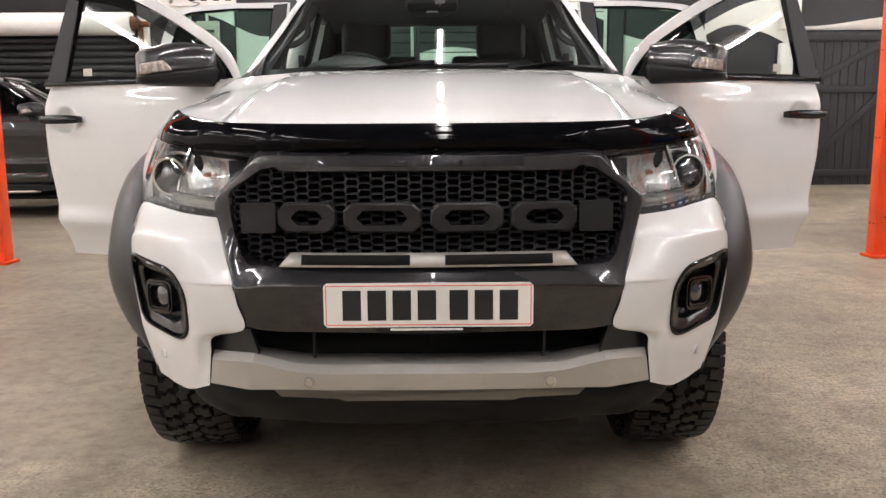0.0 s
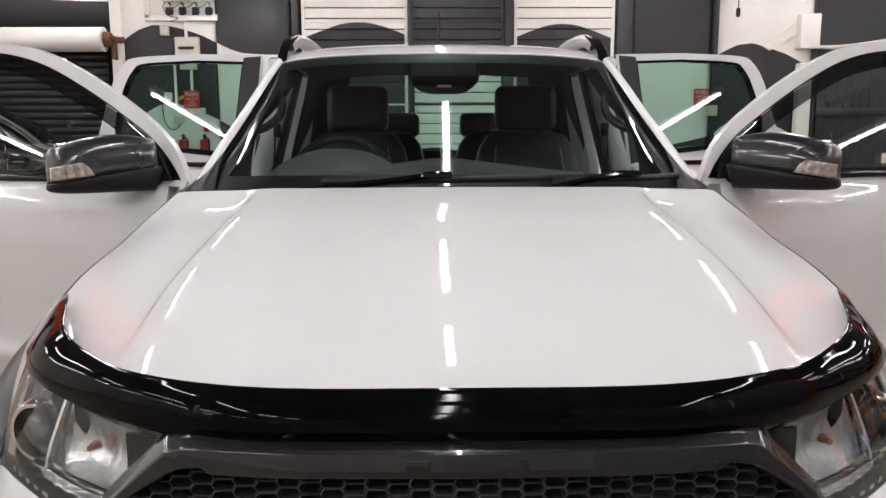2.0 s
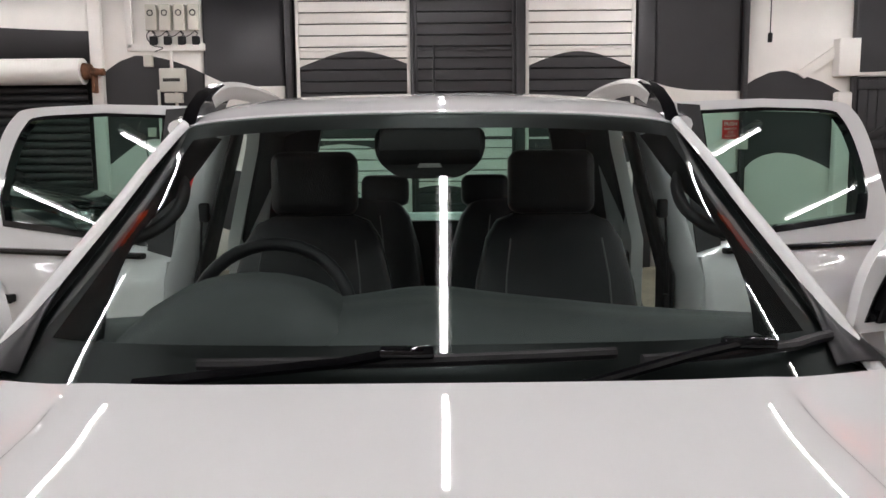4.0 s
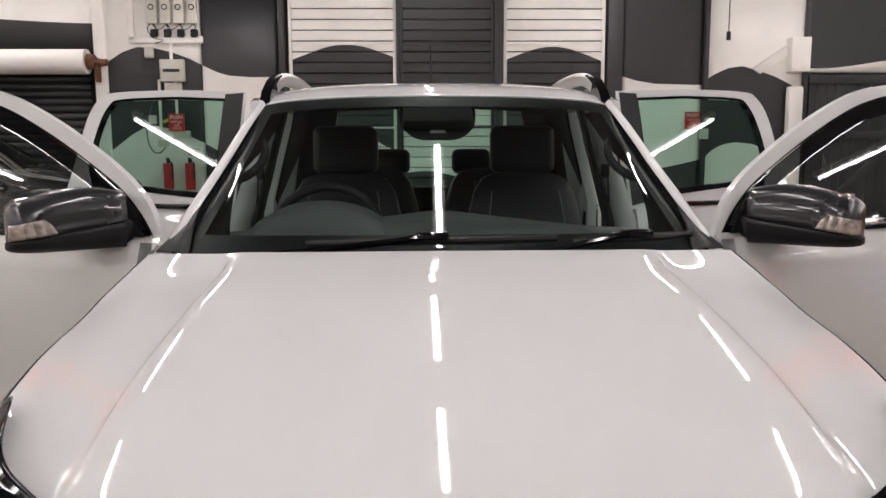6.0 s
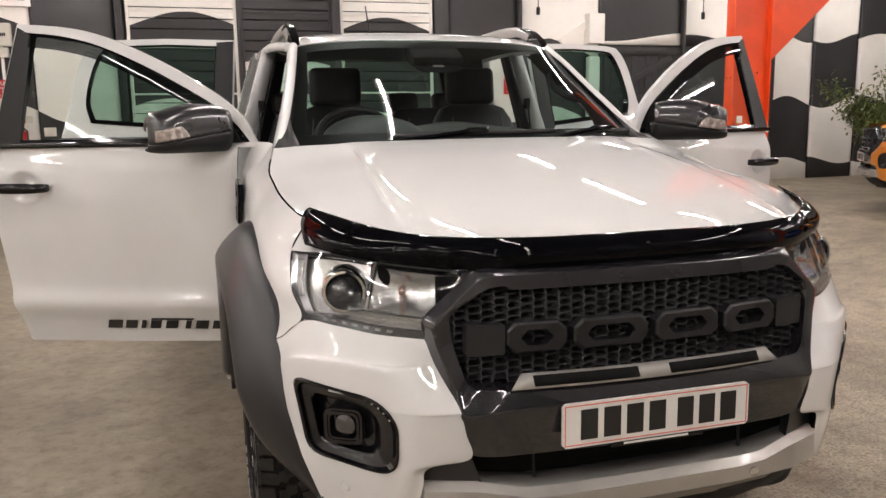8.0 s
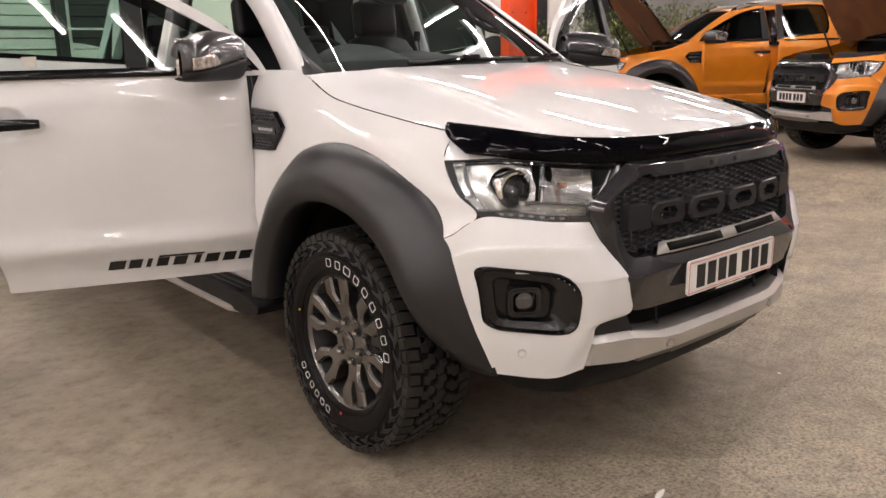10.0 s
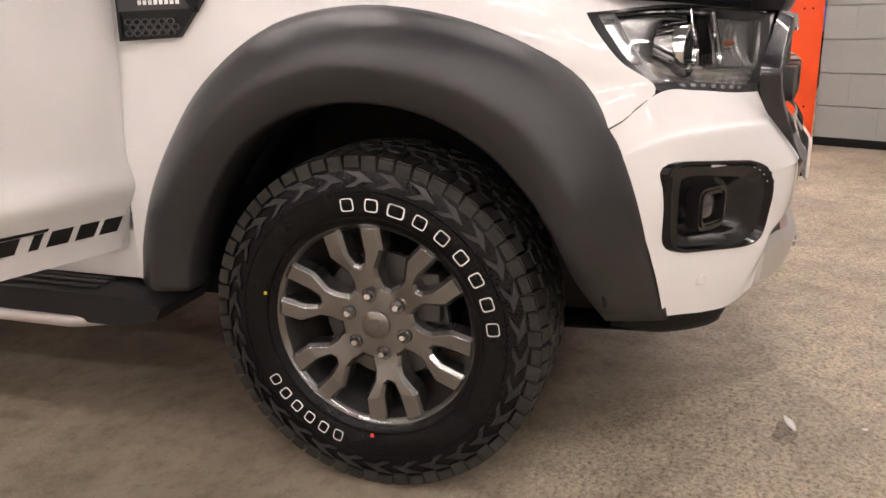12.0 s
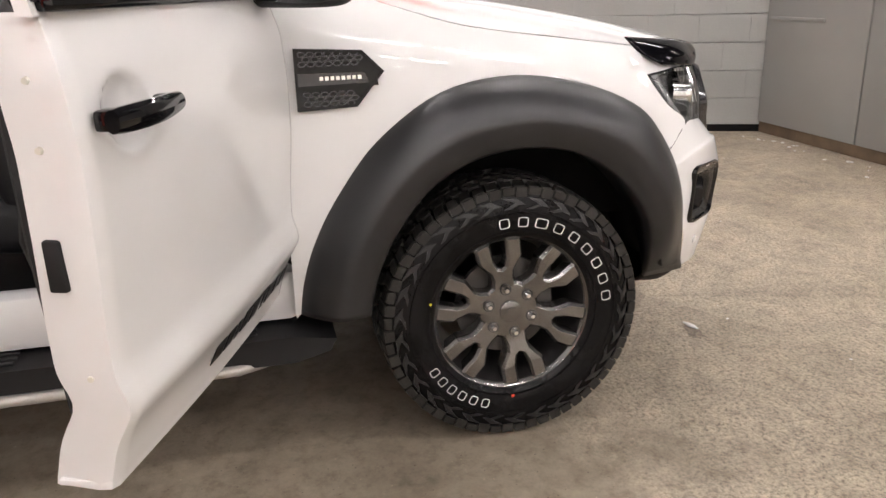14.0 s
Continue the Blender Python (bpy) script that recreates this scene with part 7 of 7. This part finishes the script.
# small things on the floor
bm = bmesh.new()
grid = []
for i in range(9):
    f = i / 8
    r = 0.010 * math.sin(math.pi * min(max(f, 0.08), 0.94)) + 0.002
    grid.append([(-0.405 + 0.075 * f, -0.02 + 0.02 * f + r * math.cos(a), 0.008 + 0.7 * r * math.sin(a)) for a in [math.tau * k / 10 for k in range(11)]])
sheet(grid, bm=bm)
stain = bmesh.new()
rnd = random.Random(9)
rim_pts = [stain.verts.new((-0.425 + (0.060 + 0.010 * math.sin(3 * a + 1) + 0.006 * math.sin(7 * a) + rnd.uniform(-0.003, 0.003)) * math.cos(a), 0.005 + (0.030 + 0.006 * math.sin(4 * a) + rnd.uniform(-0.002, 0.002)) * math.sin(a), 0.0025)) for a in [math.tau * k / 48 for k in range(48)]]
stain.faces.new(rim_pts)
place("oil_stain", stain, surface("oil_stain_dark", (0.20, 0.165, 0.128), 0.6, vary=0.5, scale=60, fine=110, bump=0.6, fleck=0.5), "small dark oily stain on the concrete", "stain")
# loose chips along the foot of the partition and about the floor
grit = bmesh.new()
for k in range(46):
    if k < 26:
        gx, gyy = rnd.uniform(1.2, 3.3), -2.80 + abs(rnd.gauss(0, 0.10))
    else:
        gx, gyy = rnd.uniform(-1.6, 2.6), rnd.uniform(-2.2, 0.3)
    size = rnd.uniform(0.006, 0.020) if k < 26 else rnd.uniform(0.003, 0.007)
    turn = Matrix.Rotation(rnd.uniform(0, 6.28), 4, "Z")
    got = bmesh.ops.create_icosphere(grit, subdivisions=1, radius=size, matrix=Matrix.Translation((gx, gyy, size * 0.30)) @ turn @ Matrix.Diagonal((1.3, 0.8, 0.45, 1)))
place("loose_chips", grit, OFFWHITE, "small pale stone chips scattered on the concrete", "debris", kind="stuff", angle=20)
place("stone_chip", bm, OFFWHITE, "small pale stone chip on the floor", "stone")


# other vehicles
def parked(x, y, heading, z=0.0):
    """The pose that puts the front axle's middle at (x, y), nose along heading."""
    m = Matrix.Rotation(radians(heading + 90), 4, "Z")
    return Matrix.Translation((x, y, z)) @ m @ Matrix.Translation((0, -0.944, 0))


pickup("pickup_truck", "orange pickup truck with its bonnet raised", ORANGE_PAINT, parked(7.37, 2.71, 151.1, 0.15), bonnet_up=64, cabin=False, group="orange trucks")
pickup("pickup_truck", "orange pickup truck parked side on, bonnet raised", ORANGE_PAINT, parked(8.13, 6.43, 143.9, 0.15), bonnet_up=60, cabin=False, group="orange trucks")
pickup("pickup_truck", "black pickup truck parked by the roller shutter", BLACK_PAINT, parked(-4.6, 9.6, 8), cabin=False)


def saloon(m):
    car = thing("saloon_car", "bright blue saloon car with twin black grilles", "car", m)
    net = [
        [(0, 0.10, 0.62), (0.35, 0.12, 0.62), (0.65, 0.26, 0.64), (0.82, 0.48, 0.66)],
        [(0, 0.14, 0.74), (0.35, 0.17, 0.74), (0.64, 0.32, 0.745), (0.80, 0.55, 0.76)],
        [(0, 0.55, 0.89), (0.36, 0.57, 0.885), (0.64, 0.66, 0.87), (0.80, 0.8, 0.85)],
        [(0, 1.30, 0.99), (0.38, 1.31, 0.985), (0.66, 1.34, 0.96), (0.80, 1.38, 0.92)],
    ]
    part("bonnet", sheet(patch(mirrored(net), 40, 20)), BLUE_PAINT, car, thick=0.006, angle=60)
    low = [
        [(0, 0.10, 0.63), (0.40, 0.12, 0.63), (0.66, 0.27, 0.64), (0.86, 0.62, 0.66)],
        [(0, 0.02, 0.50), (0.45, 0.05, 0.50), (0.72, 0.20, 0.52), (0.895, 0.62, 0.54)],
        [(0, 0.0, 0.38), (0.45, 0.03, 0.37), (0.74, 0.18, 0.37), (0.905, 0.62, 0.38)],
        [(0, 0.03, 0.22), (0.45, 0.05, 0.21), (0.74, 0.20, 0.20), (0.90, 0.62, 0.20)],
    ]
    part("bumper", sheet(patch(mirrored(low), 40, 16)), BLUE_PAINT, car, thick=0.006, angle=50)
    side = [
        [(0.82, 0.50, 0.70), (0.80, 1.35, 0.90), (0.82, 2.5, 0.95), (0.80, 4.3, 0.95)],
        [(0.89, 0.60, 0.62), (0.90, 1.35, 0.72), (0.90, 2.5, 0.75), (0.88, 4.4, 0.75)],
        [(0.90, 0.62, 0.45), (0.90, 1.35, 0.40), (0.90, 2.5, 0.35), (0.88, 4.4, 0.40)],
        [(0.88, 0.62, 0.22), (0.87, 1.35, 0.18), (0.87, 2.5, 0.18), (0.86, 4.4, 0.22)],
    ]
    for s in (-1, 1):
        part("body_side", sheet(patch(side, 30, 10), s, hole=lambda p: (p.y - 0.90) ** 2 + (p.z - 0.31) ** 2 < 0.36 ** 2 or (p.y - 3.7) ** 2 + (p.z - 0.31) ** 2 < 0.36 ** 2), BLUE_PAINT, car, angle=60)
        for y in (0.90, 3.70):
            bm = bmesh.new()
            lathe(bm, [(-0.08, 0.22), (-0.10, 0.26), (-0.09, 0.315), (0.09, 0.315), (0.10, 0.22)], 40)
            turn = Matrix.Rotation(math.pi, 4, "Z") if s > 0 else Matrix()
            w = part("wheel", bm, RUBBER, car, m=Matrix.Translation((s * 0.78, y, 0.315)) @ turn)
            bm = bmesh.new()
            lathe(bm, [(-0.075, 0.225), (-0.085, 0.20), (-0.05, 0.19), (-0.05, 0.0)], 40)
            for k in range(5):
                a = math.tau * k / 5
                box(bm, (-0.07, 0.11 * math.sin(a), 0.11 * math.cos(a)), (0.03, 0.05, 0.20), 0.008, Matrix.Rotation(-a, 4, "X"))
            part("rim", bm, RIM, w)
        head = patch([[(0.40, 0.115, 0.625), (0.62, 0.235, 0.645), (0.80, 0.50, 0.70)], [(0.42, 0.085, 0.555), (0.64, 0.205, 0.56), (0.83, 0.48, 0.62)]], 14, 5)
        h = part("headlight", sheet(head + np.array((0.006, -0.034, 0.02)), s), CHROME_GREY, car, "narrow headlight with twin rings", thick=0.004)
        for x, y in ((0.50, 0.098), (0.62, 0.172)):
            bm = bmesh.new()
            lathe(bm, [(0, 0.034), (0.012, 0.034), (0.014, 0.028), (0.004, 0.026), (0.010, 0.0)], 20)
            bmesh.ops.transform(bm, matrix=Matrix.Translation((s * x, y, 0.618)) @ Vector((s * 0.4, -1, 0)).to_track_quat("X", "Z").to_matrix().to_4x4(), verts=bm.verts)
            part("lamp_ring", bm, CHROME, h)
        bm = bmesh.new()
        o = [(0.025, 0.660), (0.34, 0.668), (0.375, 0.62), (0.34, 0.540), (0.06, 0.530), (0.025, 0.565)]
        i = [(0.195 + (a - 0.195) * 0.93, 0.585 + (b - 0.585) * 0.88) for a, b in o]
        ring(bm, o, i, lambda a, b, d: (s * a, 0.020 + 0.1 * a * a + (b - 0.5) * 0.3 - d, b), 0.030)
        part("grille_frame", bm, GLOSS_BLACK, car)
        bm = bmesh.new()
        prism(bm, i, lambda a, b, d: (s * a, 0.018 + 0.1 * a * a + (b - 0.5) * 0.3 - d, b), 0.012)
        part("grille", bm, DARK, car)
        bm = bmesh.new()
        prism(bm, [(0.55, 0.42), (0.80, 0.44), (0.82, 0.30), (0.58, 0.28)], lambda a, b, d: (s * a, 0.012 + 0.62 * max(0, a - 0.45) - d, b), 0.04)
        part("side_intake", bm, DARK, car)
        bm = bmesh.new()
        box(bm, (s * 0.97, 1.75, 1.00), (0.19, 0.10, 0.12), 0.04, None, 3)
        part("door_mirror", bm, BLUE_PAINT, car)
    bm = bmesh.new()
    prism(bm, [(-0.48, 0.40), (0.48, 0.40), (0.44, 0.27), (-0.44, 0.27)], lambda a, b, d: (a, -0.004 + 0.1 * a * a - d, b), 0.014)
    part("lower_intake", bm, DARK, car)
    bm = bmesh.new()
    sheet(patch(mirrored([[(0, -0.05, 0.17), (0.45, -0.02, 0.17), (0.78, 0.14, 0.17), (0.93, 0.55, 0.17)], [(0, 0.15, 0.19), (0.45, 0.17, 0.19), (0.76, 0.3, 0.19), (0.88, 0.6, 0.19)]]), 30, 3), bm=bm)
    part("splitter", bm, GLOSS_BLACK, car, thick=0.02)
    bm = bmesh.new()
    box(bm, (0, -0.012, 0.47), (0.52, 0.012, 0.111), 0.003)
    plate = part("number_plate", bm, PLATE_WHITE, car)
    for x in (-0.16, -0.10, 0.02, 0.08, 0.14):
        part("plate_bar", one_box((x, -0.019, 0.47), (0.045, 0.002, 0.075)), INK, plate)
    cab = [
        [(0, 1.25, 0.98), (0.45, 1.30, 0.975), (0.76, 1.45, 0.94)],
        [(0, 1.75, 1.28), (0.42, 1.78, 1.27), (0.64, 1.85, 1.23)],
        [(0, 2.10, 1.41), (0.40, 2.12, 1.40), (0.58, 2.15, 1.37)],
    ]
    part("windscreen", facing(sheet(patch(mirrored(cab), 24, 12)), (0, -1, 1)), DARKGLASS, car)
    top = [[(0, 2.10, 1.41), (0.40, 2.12, 1.40), (0.60, 2.15, 1.36)], [(0, 2.8, 1.43), (0.40, 2.8, 1.42), (0.62, 2.8, 1.37)], [(0, 3.5, 1.35), (0.4, 3.5, 1.34), (0.58, 3.45, 1.30)], [(0, 4.0, 1.05), (0.45, 4.0, 1.04), (0.75, 3.95, 0.98)], [(0, 4.55, 1.0), (0.45, 4.5, 1.0), (0.78, 4.4, 0.95)], [(0, 4.62, 0.4), (0.45, 4.6, 0.4), (0.86, 4.45, 0.4)]]
    part("roof", sheet(patch(mirrored(top), 24, 30)), BLUE_PAINT, car, thick=0.006)
    for s in (-1, 1):
        bm = bmesh.new()
        prism(bm, [(1.55, 0.95), (2.12, 1.35), (2.8, 1.37), (3.45, 1.28), (3.9, 0.98)], lambda u, z, d: (s * (0.80 - 0.5 * (z - 0.95) - d), u, z), 0.02)
        part("side_window", bm, DARKGLASS, car)
        bm = bmesh.new()
        tube(bm, [(s * 0.78, 1.42, 0.94), (s * 0.66, 1.82, 1.23), (s * 0.60, 2.13, 1.38)], 0.028, 8)
        part("a_pillar", bm, BLUE_PAINT, car)
    bm = bmesh.new()
    box(bm, (0, 2.5, 0.45), (1.5, 3.8, 0.5), 0.05)
    part("cabin_floor", bm, DARK, car)
    return car


saloon(Matrix.Translation((6.42, 0.51, 0.15)) @ Matrix.Rotation(radians(242), 4, "Z"))

# leafy shrub in the far corner


def shrub(x, y, h):
    root = thing("potted_shrub", "tall leafy green shrub in a dark pot", "plant", Matrix.Translation((x, y, 0.15)))
    bm = bmesh.new()
    tube(bm, [(0, 0, 0), (0, 0, 0.45)], 0.22, 20, r2=0.28)
    part("pot", bm, SOFT_BLACK, root)
    rnd = random.Random(3)
    bm = bmesh.new()
    tips = []
    for k in range(26):
        a, l = rnd.uniform(0, math.tau), rnd.uniform(0.5, 1.0)
        p = Vector((0, 0, 0.4))
        d = Vector((0.35 * math.cos(a), 0.35 * math.sin(a), 1)).normalized()
        pts = [p.copy()]
        for j in range(6):
            d = (d + Vector((math.cos(a) * 0.10, math.sin(a) * 0.10, rnd.uniform(-0.1, 0.05)))).normalized()
            p = p + d * (h - 0.4) * l / 6
            pts.append(p.copy())
            if j > 0:
                tips += [p.copy()] * 34
        tube(bm, pts, 0.014, 5, r2=0.003)
    part("woody_stem", bm, BARK, root, kind="stuff")
    bm = bmesh.new()
    for p in tips:
        c = p + Vector([rnd.gauss(0, 0.12) for _ in range(3)])
        q = Matrix.Rotation(rnd.uniform(0, 6.28), 4, "Z") @ Matrix.Rotation(rnd.uniform(-1.2, 0.6), 4, "X")
        l, w = rnd.uniform(0.07, 0.14), rnd.uniform(0.014, 0.028)
        vs = [bm.verts.new(c + q @ Vector(v)) for v in ((0, 0, 0), (w, l * 0.45, 0.012), (0, l, -0.01), (-w, l * 0.45, 0.012))]
        bm.faces.new((vs[0], vs[1], vs[2], vs[3]))
    part("foliage", bm, LEAF, root, kind="stuff")


shrub(11.3, 8.7, 2.5)
shrub(10.4, 9.4, 2.3)
